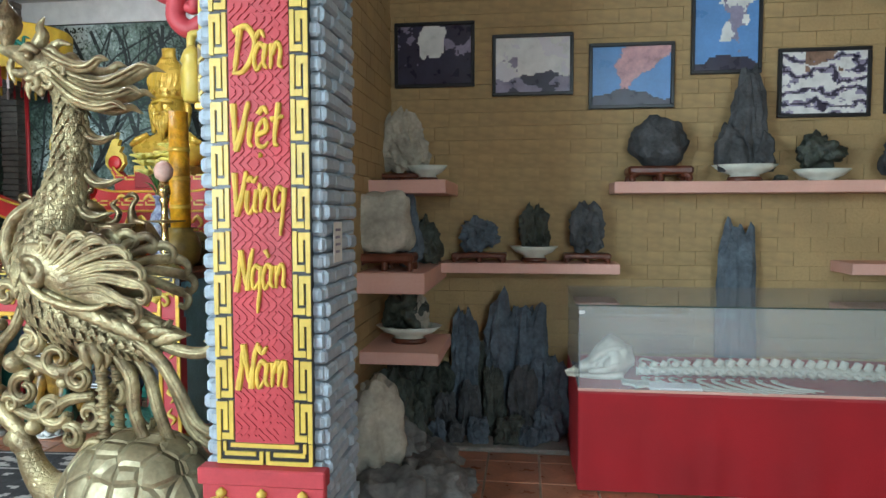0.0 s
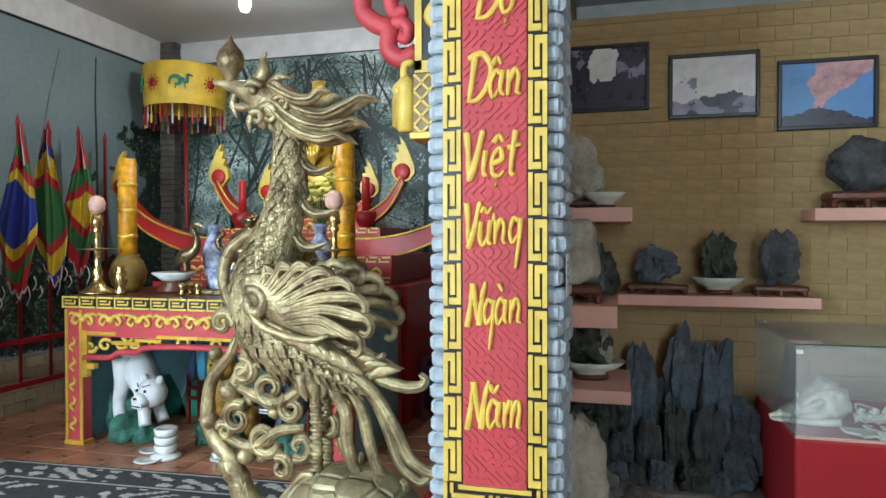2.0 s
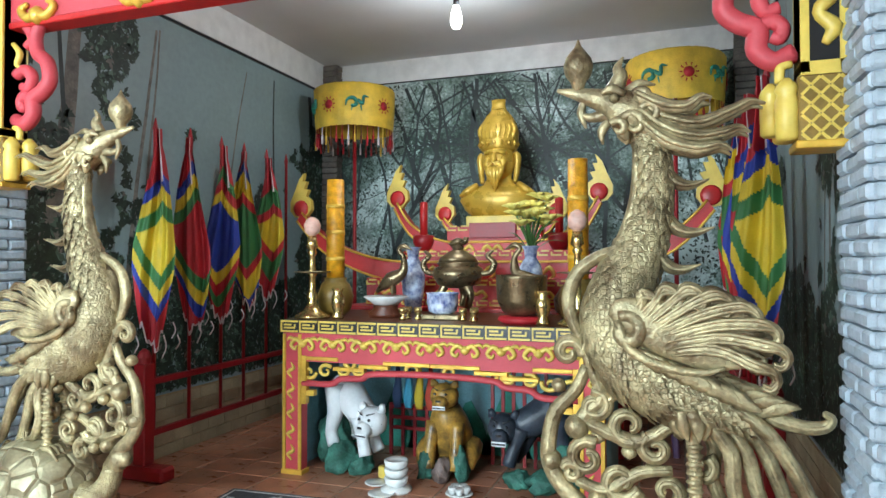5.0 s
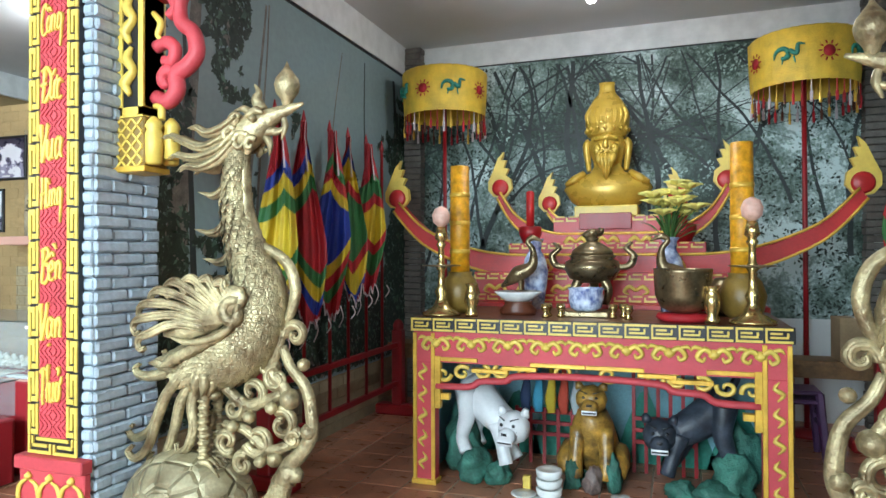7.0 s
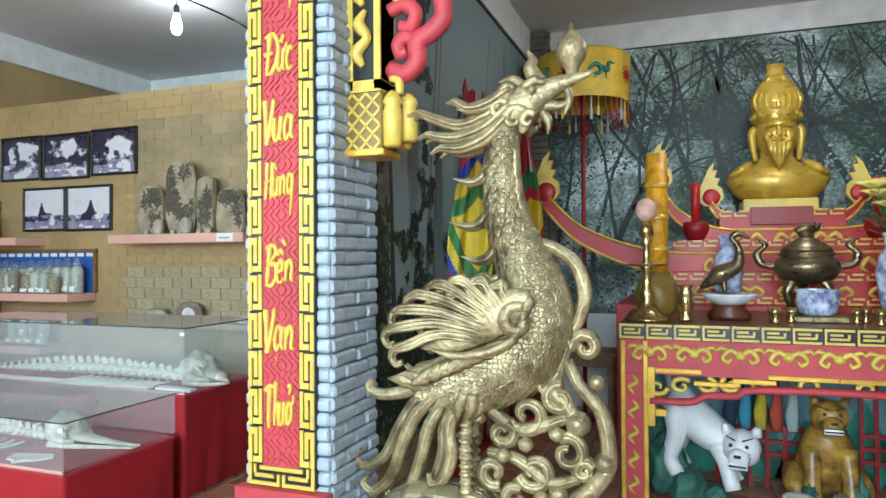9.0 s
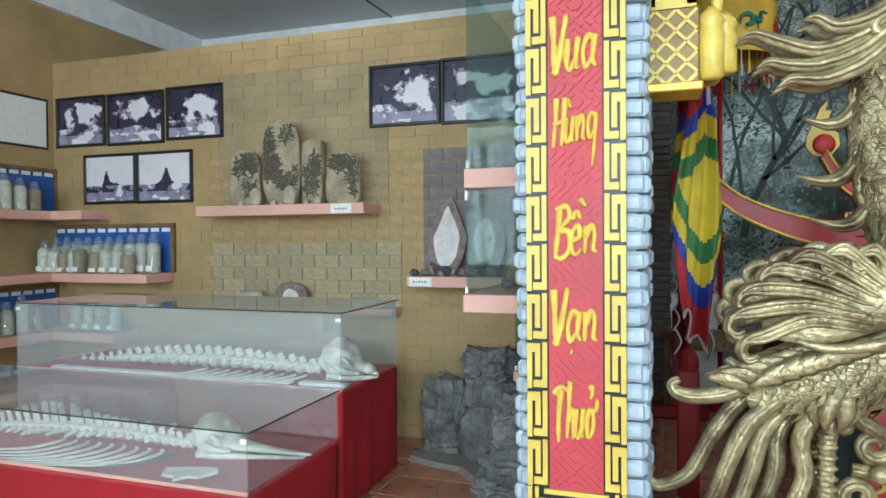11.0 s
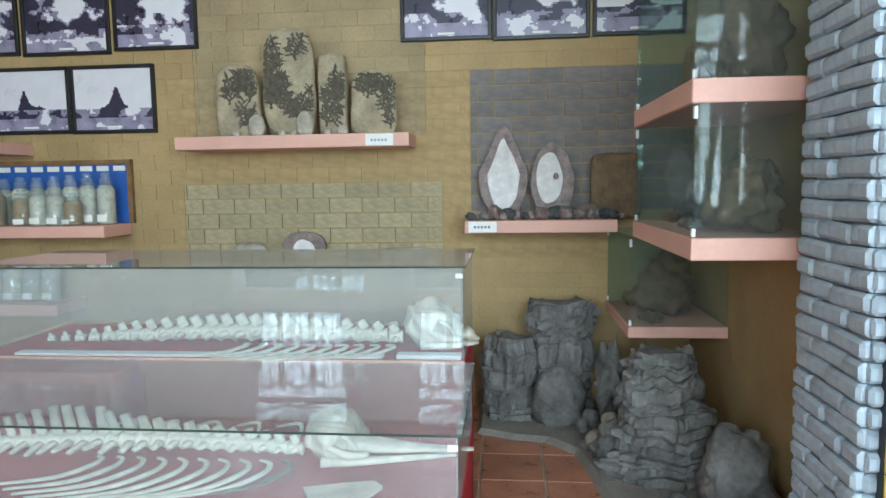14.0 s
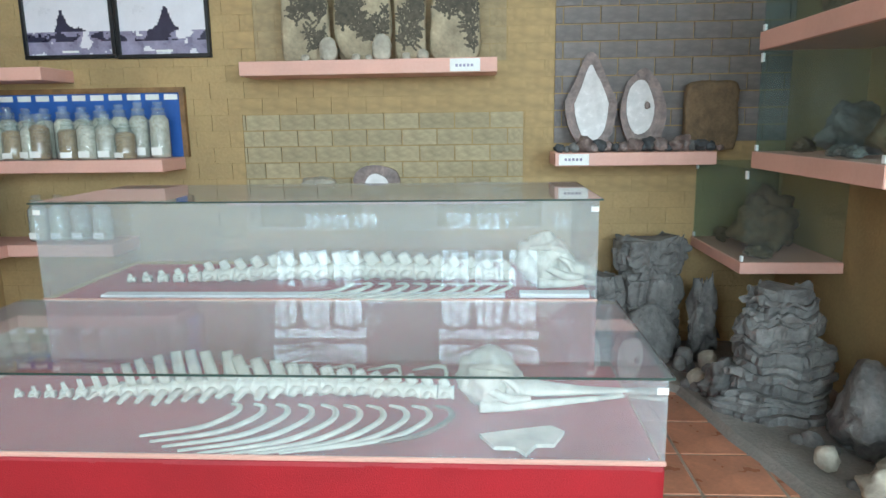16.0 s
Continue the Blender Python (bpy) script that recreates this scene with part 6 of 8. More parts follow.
def mural(name, w, h, at, label, seed, side):
    """A printed forest: trunks and boughs grown at random, and scattered leaves, all flat in the sheet."""
    rnd = random.Random(seed)
    vs, fs, mi = [], [], []

    def quad(a, b, c, d, m, y):
        k = len(vs)
        vs.extend([(p[0], y, p[1]) for p in (a, b, c, d)])
        fs.append((k, k + 1, k + 2, k + 3))
        mi.append(m)

    quad((0, 0), (w, 0), (w, h), (0, h), 0, 0.0)

    twig = 0.0 if side else 0.1

    def bough(x, z, ang, r, steps, m, y):
        for _ in range(steps):
            nx, nz = x + math.cos(ang) * 0.09, z + math.sin(ang) * 0.09
            px, pz = -math.sin(ang) * r, math.cos(ang) * r
            if 0.02 < nx < w - 0.02 and 0.02 < nz < h - 0.02 and 0.02 < x < w - 0.02:
                quad((x - px, z - pz), (nx - px * 0.95, nz - pz * 0.95), (nx + px * 0.95, nz + pz * 0.95), (x + px, z + pz), m, y)
            else:
                return
            x, z = nx, nz
            ang += rnd.uniform(-0.03, 0.03) if side else rnd.uniform(-0.16, 0.16)
            r *= 0.965
            if r > 0.004 and rnd.random() < twig:
                bough(x, z, ang + rnd.choice((-1, 1)) * rnd.uniform(0.35, 0.9), r * 0.6, int(steps * 0.75), m, y)

    def leaf(x, z, s, m, y):
        a = rnd.uniform(0, 6.28)
        pts = [(x + s * math.cos(a + k * 1.57) * (1 if k % 2 else 0.45), z + s * math.sin(a + k * 1.57) * (1 if k % 2 else 0.45)) for k in range(4)]
        if all(0.01 < p[0] < w - 0.01 and 0.01 < p[1] < h - 0.01 for p in pts):
            quad(*pts, m, y)

    if side:
        def mass(x, z):
            """How thick the printed foliage stands at a place; x from the shrine's front."""
            x = x if side > 0 else w - x
            f = 1.1 * math.exp(-((x - 0.72) / 0.32) ** 2 - ((z - 2.65) / 0.55) ** 2) + 0.9 * math.exp(-((x - 0.95) / 0.22) ** 2 - ((z - 1.55) / 0.3) ** 2)
            f += 1.3 / (1 + math.exp((z - 0.85 - 0.35 * noise.noise(Vector((x * 1.3, 0.0, seed)))) * 7)) + 1.2 / (1 + math.exp((x - 0.3) * 14)) * (1.0 if z < 1.9 else 0.55)
            f += 1.2 / (1 + math.exp((3.3 - x) * 6)) * (1.0 if z < 2.5 else 0.5) + 0.6 * math.exp(-((x - 2.5) / 0.45) ** 2 - ((z - 1.6) / 0.4) ** 2)
            return f + 0.55 * noise.noise(Vector((x * 2.2, z * 2.2, seed))) + 0.5 * noise.noise(Vector((x * 7, z * 7, seed))) - 0.62

        for k, (x, r, m) in enumerate(((0.82, 0.035, 5), (1.0, 0.025, 5), (0.14, 0.13, 5), (2.7, 0.03, 4), (3.45, 0.09, 4), (1.9, 0.02, 5), (0.4, 0.04, 4))):
            bough(x if side > 0 else w - x, 0.03, 1.57 + rnd.uniform(-0.03, 0.03), r, 31, m, -0.0006 - 0.0001 * k)
        for _ in range(42000):
            x, z = rnd.uniform(0, w), h * rnd.random()
            f = mass(x, z)
            if f > 0:
                leaf(x, z, rnd.uniform(0.014, 0.046), 1 if rnd.random() < 0.82 else (2 if rnd.random() < 0.8 else 5), -0.002 - 0.00004 * (len(fs) % 20))
    else:
        for k in range(15):
            x = (k + rnd.uniform(0.1, 0.9)) * w / 15
            bough(x, rnd.uniform(0.3, 1.2), 1.57 + 0.35 * (x - w / 2) / w + rnd.uniform(-0.3, 0.3), rnd.uniform(0.014, 0.045), 44, 4, (-0.0015 if k % 2 else -0.0045) - 0.0001 * k)
        for _ in range(6500):
            x, z = rnd.uniform(0, w), h * rnd.random()
            f = noise.noise(Vector((x * 1.4, z * 1.4, seed + 9))) + 0.6 * noise.noise(Vector((x * 6, z * 6, seed)))
            f -= 0.35 * (abs(x - w / 2) / w * 2) ** 2 + 0.25 * (1 - z / h) - 0.15
            if -0.08 < f < 0.22 and rnd.random() < 0.6:
                continue
            leaf(x, z, rnd.uniform(0.01, 0.028), 3 if f > 0.22 else 1 if f < -0.08 else 2, -0.0034 - 0.00002 * (len(fs) % 20))
    me = bpy.data.meshes.new(name)
    me.from_pydata(vs, [], fs)
    for m in ("mural_teal" if side else "mural_sky", "leaf_dark", "leaf_mid", "leaf_pale", "trunk_dark", "trunk_pale"):
        me.materials.append(M[m])
    me.polygons.foreach_set("material_index", mi)
    t = thing(name, at, label, "mural", "forest murals")
    ob = new("print", me)
    ob.parent = t
    part("sheet", box(0, w, 0.001, 0.004, 0, h), M["plaster"], t)
    tr = bmesh.new()
    add_box(tr, 0, w, -0.012, 0.0, h, h + 0.02)
    part("edge_strip", tr, M["black"], t, "black edge strip")
    return t


mural("forest_mural", 4.26, 2.55, (-5.45, BACK - 0.01, 0.92), "large printed mural of misty woodland boughs", 4, 0)
mural("forest_mural", 3.8, 2.92, pose(-5.552, 2.8, 0.48, 0, 0, 90), "large printed mural of tall dark trees under teal sky", 7, 1)
mural("forest_mural", 3.8, 2.92, pose(-1.088, 6.6, 0.48, 0, 0, -90), "large printed mural of tall dark trees under teal sky", 11, -1)
M["post"] = mat("grey_brown_stone_post", (0.17, 0.15, 0.13), 0.85, vary=0.2, scale=8, bump=0.6)
for x in (-5.45, -1.19):
    t = thing("corner_post", (x, BACK - 0.09, 0), "corner post of stacked grey-brown stones", "post", "corner posts")
    rnd = random.Random(3)
    for k in range(58):
        part("course", box(-0.09 - rnd.uniform(0, 0.012), 0.09 + rnd.uniform(0, 0.012), -0.06 - rnd.uniform(0, 0.012), 0.06, k * 0.064, k * 0.064 + 0.058, 0.006), M["post"], t)


M["darkgold"] = mat("dark_gold_paint", (0.25, 0.15, 0.03), 0.4, vary=0.15, scale=9, bump=0.1)


# ---- carved hanging brackets and lintel ----
def bracket(x, y, flip):
    t = thing("carved_bracket", pose(x, y, 0) @ Matrix.Diagonal((flip, 1, 1, 1)), "carved gold box pendant with red cloud scroll on the pillar", "carving", "carved brackets")
    part("case", box(0.0, 0.16, -0.07, 0.07, 2.24, 3.1, 0.004), M["black"], t, "black panel box")
    b = bmesh.new()
    for a in ((0.0, 0.03), (0.13, 0.16)):
        add_box(b, a[0], a[1], -0.078, 0.078, 2.2, 3.1)
    add_box(b, 0.0, 0.16, -0.078, 0.078, 2.19, 2.24)
    part("border", b, M["yellow"], t, "yellow edge strips")
    b = bmesh.new()
    for k in range(3):
        z = 2.3 + 0.26 * k
        tube(b, [(0.08, -0.078, z), (0.05, -0.078, z + 0.06), (0.1, -0.078, z + 0.12), (0.06, -0.078, z + 0.18), (0.09, -0.078, z + 0.24)], [0.014, 0.032, 0.022, 0.032, 0.01], 6, 4)
    part("scroll", b, M["yellow"], t, "yellow vine relief", True)
    part("foot", box(-0.01, 0.17, -0.08, 0.08, 1.93, 2.19, 0.006), M["darkgold"], t, "dark gold lattice block")
    items = []
    for i in range(7):
        for j in range(5):
            items.append((pose(0.015 + 0.0325 * j, -0.083, 1.955 + 0.035 * i, 0, 45 if (i + j) % 2 else -45, 0), 0.042, 0.008, 0.011))
    boxes_mesh("lattice", items, M["yellow"], t, "yellow lattice relief")
    part("base_rim", box(-0.02, 0.18, -0.09, 0.09, 1.915, 1.945, 0.005), M["gold"], t)
    for tx, ty, drop in ((0.205, -0.05, 0.0), (0.25, 0.02, 0.03), (0.2, 0.07, 0.01)):
        part("tassel", lathe(bmesh.new(), [(0.03, 1.95 + drop), (0.04, 1.96 + drop), (0.042, 2.1), (0.034, 2.125), (0.044, 2.14), (0.034, 2.165), (0.01, 2.19)], 16, (tx, ty, 0)), M["yellow"], t, "gold tassel", True)
    b = bmesh.new()
    tube(b, [(0.225, -0.02, 2.18), (0.22, -0.02, 2.24), (0.18, -0.02, 2.25)], [0.018, 0.02, 0.014], 8, 4)
    part("hook", b, M["yellow"], t, "gold hook", True)
    for pts, r in (([(0.17, 0, 2.3), (0.24, 0, 2.27), (0.3, 0, 2.32), (0.3, 0, 2.4), (0.37, 0, 2.44), (0.42, 0, 2.5), (0.4, 0, 2.6), (0.33, 0, 2.66), (0.32, 0, 2.76), (0.38, 0, 2.84), (0.5, 0, 2.86)], 0.032),
                   ([(0.17, 0, 2.55), (0.24, 0, 2.57), (0.29, 0, 2.53), (0.27, 0, 2.47), (0.22, 0, 2.48)], 0.026),
                   ([(0.3, 0, 2.4), (0.25, 0, 2.43), (0.21, 0, 2.4), (0.22, 0, 2.36), (0.25, 0, 2.37)], 0.024),
                   ([(0.17, 0, 2.85), (0.25, 0, 2.82), (0.3, 0, 2.74), (0.25, 0, 2.7)], 0.026)):
        b = bmesh.new()
        tube(b, pts, [r * 1.2, r * 1.35, r * 1.2, r], 10, 5, 1.0)
        part("cloud_scroll", b, M["redpl"], t, "rose red cloud scroll", True)
    b = bmesh.new()
    tube(b, [(0.17, -0.02, 2.72), (0.22, -0.02, 2.66), (0.2, -0.02, 2.6), (0.26, -0.02, 2.56)], [0.014, 0.02, 0.016, 0.006], 6, 4)
    part("leaf_scroll", b, M["yellow"], t, "gold leaf scroll", True)
    return t


bracket(-5.465, 2.6, 1)
bracket(-1.205, 2.74, -1)
t = thing("carved_lintel", (-3.34, 2.62, 2.8), "red carved lintel with gold bosses hanging across the shrine front", "lintel")
part("beam", box(-2.12, 2.12, -0.05, 0.05, 0.03, 0.92, 0.006), M["redpl"], t)
part("lower_band", box(-2.12, 2.12, -0.062, 0.062, 0.0, 0.035, 0.006), M["red"], t, "red lower moulding")
for k in range(6):
    b = bmesh.new()
    c = -1.75 + 0.7 * k
    for d in (-1, 1):
        tube(b, [(c, -0.064, 0.06), (c + d * 0.07, -0.064, 0.04), (c + d * 0.12, -0.064, 0.09), (c + d * 0.07, -0.064, 0.12)], [0.03, 0.026, 0.022, 0.012], 8, 4)
    lathe(b, [(0.01, -0.05), (0.04, -0.03), (0.045, 0.02), (0.01, 0.05)], 12, (c, -0.06, 0.05))
    part("boss", b, M["gold"], t, "gold cloud boss", True)
b = bmesh.new()
lathe(b, [(0.004, -0.13), (0.025, -0.08), (0.03, -0.02), (0.04, 0.0)], 12, (0.62, 0, 0.0))
part("drop", b, M["red"], t, "red pointed drop", True)


# ---- altar table ----
AX, AY = -3.34, 4.0
HW = 1.12
M["panel_sky"] = mat("painted_blue_sky_panel", (0.25, 0.52, 0.60), 0.6, vary=0.2, scale=3, bump=0.05)
M["panel_green"] = mat("painted_green_hills", (0.03, 0.28, 0.20), 0.6, vary=0.25, scale=5, bump=0.1)
alt = thing("altar_table", (AX, AY, 0), "red lacquer altar table with gold carved scrolls and key border", "altar table")
part("tabletop", box(-HW - 0.01, HW + 0.01, 0.0, 1.05, 1.035, 1.09, 0.004), M["wood"], alt, "brown table surface")
part("top_band", box(-HW - 0.015, HW + 0.015, -0.02, 0.0, 1.0, 1.092, 0.003), M["black"], alt, "black band")
b, n = bmesh.new(), 15
p = (2 * HW + 0.02) / n
for k in range(n):
    x = -HW - 0.01 + k * p
    for a, c, d, e in ((0.03, 0.95, 0.0, 0.16), (0.03, 0.95, 0.84, 1.0), (0.03, 0.1, 0.16, 0.84), (0.2, 0.8, 0.3, 0.44), (0.74, 0.82, 0.44, 0.68), (0.2, 0.6, 0.56, 0.7)):
        add_box(b, x + a * p, x + c * p, -0.028, -0.019, 1.004 + d * 0.084, 1.004 + e * 0.084)
part("key_border", b, M["yellow"], alt, "yellow raised key border")
part("apron", box(-HW, HW, 0.0, 0.05, 0.8, 1.0), M["redpl"], alt, "red apron board")
for s in (-1, 1):
    part("leg", box(s * HW - (0.15 if s > 0 else 0), s * HW + (0 if s > 0 else 0.15), 0.0, 0.08, 0.0, 0.8, 0.004), M["redpl"], alt, "red front leg")
    part("leg", box(s * HW - (0.12 if s > 0 else 0), s * HW + (0 if s > 0 else 0.12), 0.95, 1.05, 0.0, 1.03, 0.004), M["redpl"], alt)
    part("side_panel", box(s * HW - (0.03 if s > 0 else 0), s * HW + (0 if s > 0 else 0.03), 0.081, 0.949, 0.0, 1.03), M["panel_sky"], alt, "blue painted side panel")
    for dx in (0.012, 0.138):
        c = s * (HW - dx)
        part("leg_edge", box(c - 0.013, c + 0.013, -0.012, 0.0, 0.02, 0.99, 0.003), M["gold"], alt, "gold leg edging")
    part("leg_foot", box(s * (HW - 0.075) - 0.085, s * (HW - 0.075) + 0.085, -0.015, 0.09, 0.0, 0.035, 0.004), M["gold"], alt)
    for k in range(5):
        b = bmesh.new()
        z = 0.1 + 0.145 * k
        tube(b, [(s * (HW - 0.075), -0.006, z), (s * (HW - 0.045), -0.008, z + 0.04), (s * (HW - 0.09), -0.008, z + 0.07), (s * (HW - 0.065), -0.006, z + 0.11)], [0.005, 0.014, 0.014, 0.004], 6, 3)
        part("leg_scroll", b, M["yellow"], alt, "gold scroll relief", True)
rnd = random.Random(9)
for k in range(9):
    c = -0.96 + 0.24 * k
    b = bmesh.new()
    for d in (-1, 1):
        tube(b, [(c, -0.006, 0.92), (c + d * 0.05, -0.01, 0.955), (c + d * 0.09, -0.01, 0.91), (c + d * 0.06, -0.008, 0.885), (c + d * 0.045, -0.008, 0.91)], [0.016, 0.017, 0.014, 0.012, 0.007], 6, 3)
        tube(b, [(c + d * 0.05, -0.006, 0.95), (c + d * 0.1, -0.01, 0.965), (c + d * 0.125, -0.006, 0.94)], [0.01, 0.013, 0.003], 6, 3)
    lathe(b, [(0.005, -0.03), (0.03, -0.012), (0.032, 0.008), (0.006, 0.03)], 10, (c, -0.004, 0.925))
    part("apron_scroll", b, M["yellow"], alt, "gold scroll relief", True)
# openwork frieze under the apron
for k in range(15):
    c = -0.92 + 1.84 * k / 14
    drop = 0.09 * (abs(c) / 0.92) ** 2
    if abs(c) < 0.3 and k % 2:
        continue
    b = bmesh.new()
    tube(b, [(c + q[0], 0.02, 0.775 - drop * 0.6 + q[1] * 0.8) for q in curl(0, 0, 0.06, 0.014, 40 * k, 1.1 if k % 2 else -1.1, 8)], [0.015, 0.015, 0.012, 0.008], 6, 2)
    part("frieze_scroll", b, M["yellow"], alt, "gold openwork scroll", True)
for s in (-1, 1):
    for x0, x1, za, zb in ((0.002, 0.34, 0.8, 0.826), (0.3, 0.52, 0.77, 0.796), (0.48, 0.72, 0.745, 0.771), (0.68, 0.93, 0.81, 0.836), (0.931, 0.971, 0.5, 0.84), (0.87, 0.93, 0.56, 0.6)):
        part("frieze_rail", box(min(s * x0, s * x1), max(s * x0, s * x1), -0.008, 0.04, za, zb, 0.003), M["gold"], alt, "gold stepped rail")
b = bmesh.new()
tube(b, [(-0.96, 0.01, 0.645), (-0.74, 0.01, 0.65), (-0.66, 0.01, 0.69), (-0.5, 0.01, 0.7), (-0.42, 0.01, 0.735), (0, 0.01, 0.75), (0.42, 0.01, 0.735), (0.5, 0.01, 0.7), (0.66, 0.01, 0.69), (0.74, 0.01, 0.65), (0.96, 0.01, 0.645)], [0.022], 8, 4, 1.6)
part("ribbon_arch", b, M["redpl"], alt, "red ribbon arch", True)
part("back_panel", box(-HW + 0.03, HW - 0.03, 0.9, 0.93, 0.0, 1.03), M["panel_sky"], alt, "pale blue painted landscape back panel")
for k in range(7):
    c, hh = -0.95 + 0.31 * k, 0.35 + 0.3 * ((k * 7) % 5) / 5
    b = plate(bmesh.new(), [(c - 0.2, 0.0), (c + 0.2, 0.0), (c + 0.12, hh * 0.6), (c + 0.03, hh), (c - 0.02, hh * 0.95), (c - 0.12, hh * 0.5)], 0.004 + 0.001 * k, 0, lambda q: q + Vector((0, 0.89, 0)))
    part("painted_hill", b, M["panel_green"], alt, "green painted hill")


# ---- tigers and the small scene under the altar ----
M["tiger_white"] = mat("white_glazed_tiger", (0.74, 0.75, 0.76), 0.35, vary=0.08, scale=8, bump=0.15)
M["tiger_gold"] = mat("golden_brown_tiger", (0.45, 0.24, 0.04), 0.35, vary=0.35, scale=9, bump=0.2, dark=(0.05, 0.03, 0.015))
M["tiger_black"] = mat("blue_black_tiger", (0.045, 0.055, 0.075), 0.4, vary=0.3, scale=9, bump=0.2)
M["rock_green"] = mat("green_painted_rock", (0.05, 0.19, 0.14), 0.7, vary=0.25, scale=8, bump=0.7)
M["ink"] = mat("black_face_paint", (0.02, 0.02, 0.022), 0.5, vary=0.1, bump=0)


def tiger(at, material, label, seated):
    b = bmesh.new()
    if seated:
        tube(b, [(0, 0.1, 0.08), (0, 0.06, 0.25), (0, 0.0, 0.4), (0, -0.03, 0.5)], [0.15, 0.17, 0.14, 0.1], 14, 4)
        for s in (-1, 1):
            tube(b, [(s * 0.09, -0.06, 0.38), (s * 0.1, -0.12, 0.2), (s * 0.1, -0.16, 0.03)], [0.06, 0.045, 0.05], 10, 4)
            tube(b, [(s * 0.14, 0.1, 0.16), (s * 0.17, -0.02, 0.12), (s * 0.17, -0.08, 0.03)], [0.1, 0.08, 0.05], 10, 4)
        hx, hy, hz = 0, -0.08, 0.6
    else:
        tube(b, [(-0.2, 0.02, 0.62), (-0.1, 0.0, 0.5), (0.02, -0.05, 0.42), (0.12, -0.08, 0.38)], [0.09, 0.12, 0.11, 0.09], 14, 4)
        tube(b, [(-0.2, 0.03, 0.62), (-0.26, 0.1, 0.72), (-0.2, 0.12, 0.8)], [0.03, 0.025, 0.02], 8, 4)
        for s, x in ((-1, 0.1), (1, 0.05)):
            tube(b, [(x - 0.02, s * 0.07 - 0.05, 0.38), (x + 0.02, s * 0.08 - 0.06, 0.26), (x + 0.06 + 0.05 * (s > 0), s * 0.08 - 0.08, 0.13)], [0.065, 0.045, 0.045], 10, 4)
            tube(b, [(-0.18, s * 0.08, 0.58), (-0.16, s * 0.1, 0.4), (-0.2, s * 0.1, 0.25), (-0.15, s * 0.1 - 0.03, 0.16)], [0.08, 0.06, 0.045, 0.045], 10, 4)
        hx, hy, hz = 0.2, -0.13, 0.37
    r = bmesh.ops.create_icosphere(b, subdivisions=3, radius=0.105, matrix=Matrix.Translation((hx, hy, hz)))
    for v in r["verts"]:
        d = v.co - Vector((hx, hy, hz))
        v.co += d * 0.1 * noise.noise(d * 30)
    tube(b, [(hx, hy - 0.07, hz - 0.03), (hx, hy - 0.14, hz - 0.045)], [0.062, 0.048], 10, 1)
    for s in (-1, 1):
        tube(b, [(hx + s * 0.075, hy, hz + 0.08), (hx + s * 0.09, hy - 0.005, hz + 0.125)], [0.035, 0.018], 8, 1)
        for f in bmesh.ops.create_icosphere(b, subdivisions=2, radius=0.011, matrix=Matrix.Translation((hx + s * 0.042, hy - 0.098, hz + 0.03)))["verts"]:
            for g in f.link_faces:
                g.material_index = 1
    add_box(b, hx - 0.05, hx + 0.05, hy - 0.14, hy - 0.128, hz - 0.09, hz - 0.055, 0.004, 2)
    add_box(b, hx - 0.045, hx + 0.045, hy - 0.148, hy - 0.135, hz - 0.076, hz - 0.068, 0, 1)
    for s in (-1, 1):
        tube(b, [(hx + s * 0.02, hy - 0.1, hz + 0.06), (hx + s * 0.07, hy - 0.07, hz + 0.075)], [0.005, 0.003], 5, 1, mi=1)
        tube(b, [(hx + s * 0.055, hy - 0.09, hz - 0.01), (hx + s * 0.1, hy - 0.03, hz - 0.005)], [0.004, 0.002], 5, 1, mi=1)
    add_box(b, hx - 0.018, hx + 0.018, hy - 0.15, hy - 0.135, hz - 0.025, hz - 0.008, 0, 1)
    ob = link("tiger_statue", b, [M[material], M["ink"], M["tiger_white"]], True)
    ob.matrix_basis = at
    return tagged(ob, label, "statue", "tiger statues under the altar")


tiger(pose(-3.98, 4.28, 0.02, 0, 0, -12), "tiger_white", "white tiger statue climbing down green rocks", False)
tiger(pose(-3.34, 4.36, 0.05) @ Matrix.Diagonal((0.95, 0.95, 0.86, 1)), "tiger_gold", "golden seated tiger statue baring its teeth", True)
tiger(pose(-2.72, 4.42, 0.0, 0, 0, 0) @ Matrix.Diagonal((-1, 1, 1, 1)), "tiger_black", "blue-black tiger statue climbing down green rocks", False)
rnd = random.Random(21)
for k, (x, y, w, hh) in enumerate(((-4.2, 4.3, 0.28, 0.42), (-4.1, 4.18, 0.26, 0.22), (-3.93, 4.2, 0.22, 0.14), (-4.28, 4.5, 0.25, 0.5), (-3.34, 4.42, 0.3, 0.14), (-3.2, 4.22, 0.14, 0.26), (-3.32, 4.17, 0.16, 0.18), (-2.5, 4.3, 0.3, 0.3), (-2.62, 4.16, 0.28, 0.16), (-2.42, 4.5, 0.26, 0.46), (-2.8, 4.2, 0.2, 0.14), (-3.45, 4.2, 0.12, 0.2))):
    stone(x, y, 0, w, w * 0.8, hh, 200 + k, "rock_green" if k != 6 else "agate_rim", "green painted plaster rock under the altar", "green altar rocks", 0.3, 0, 0.3, rnd.uniform(0, 90), 3)
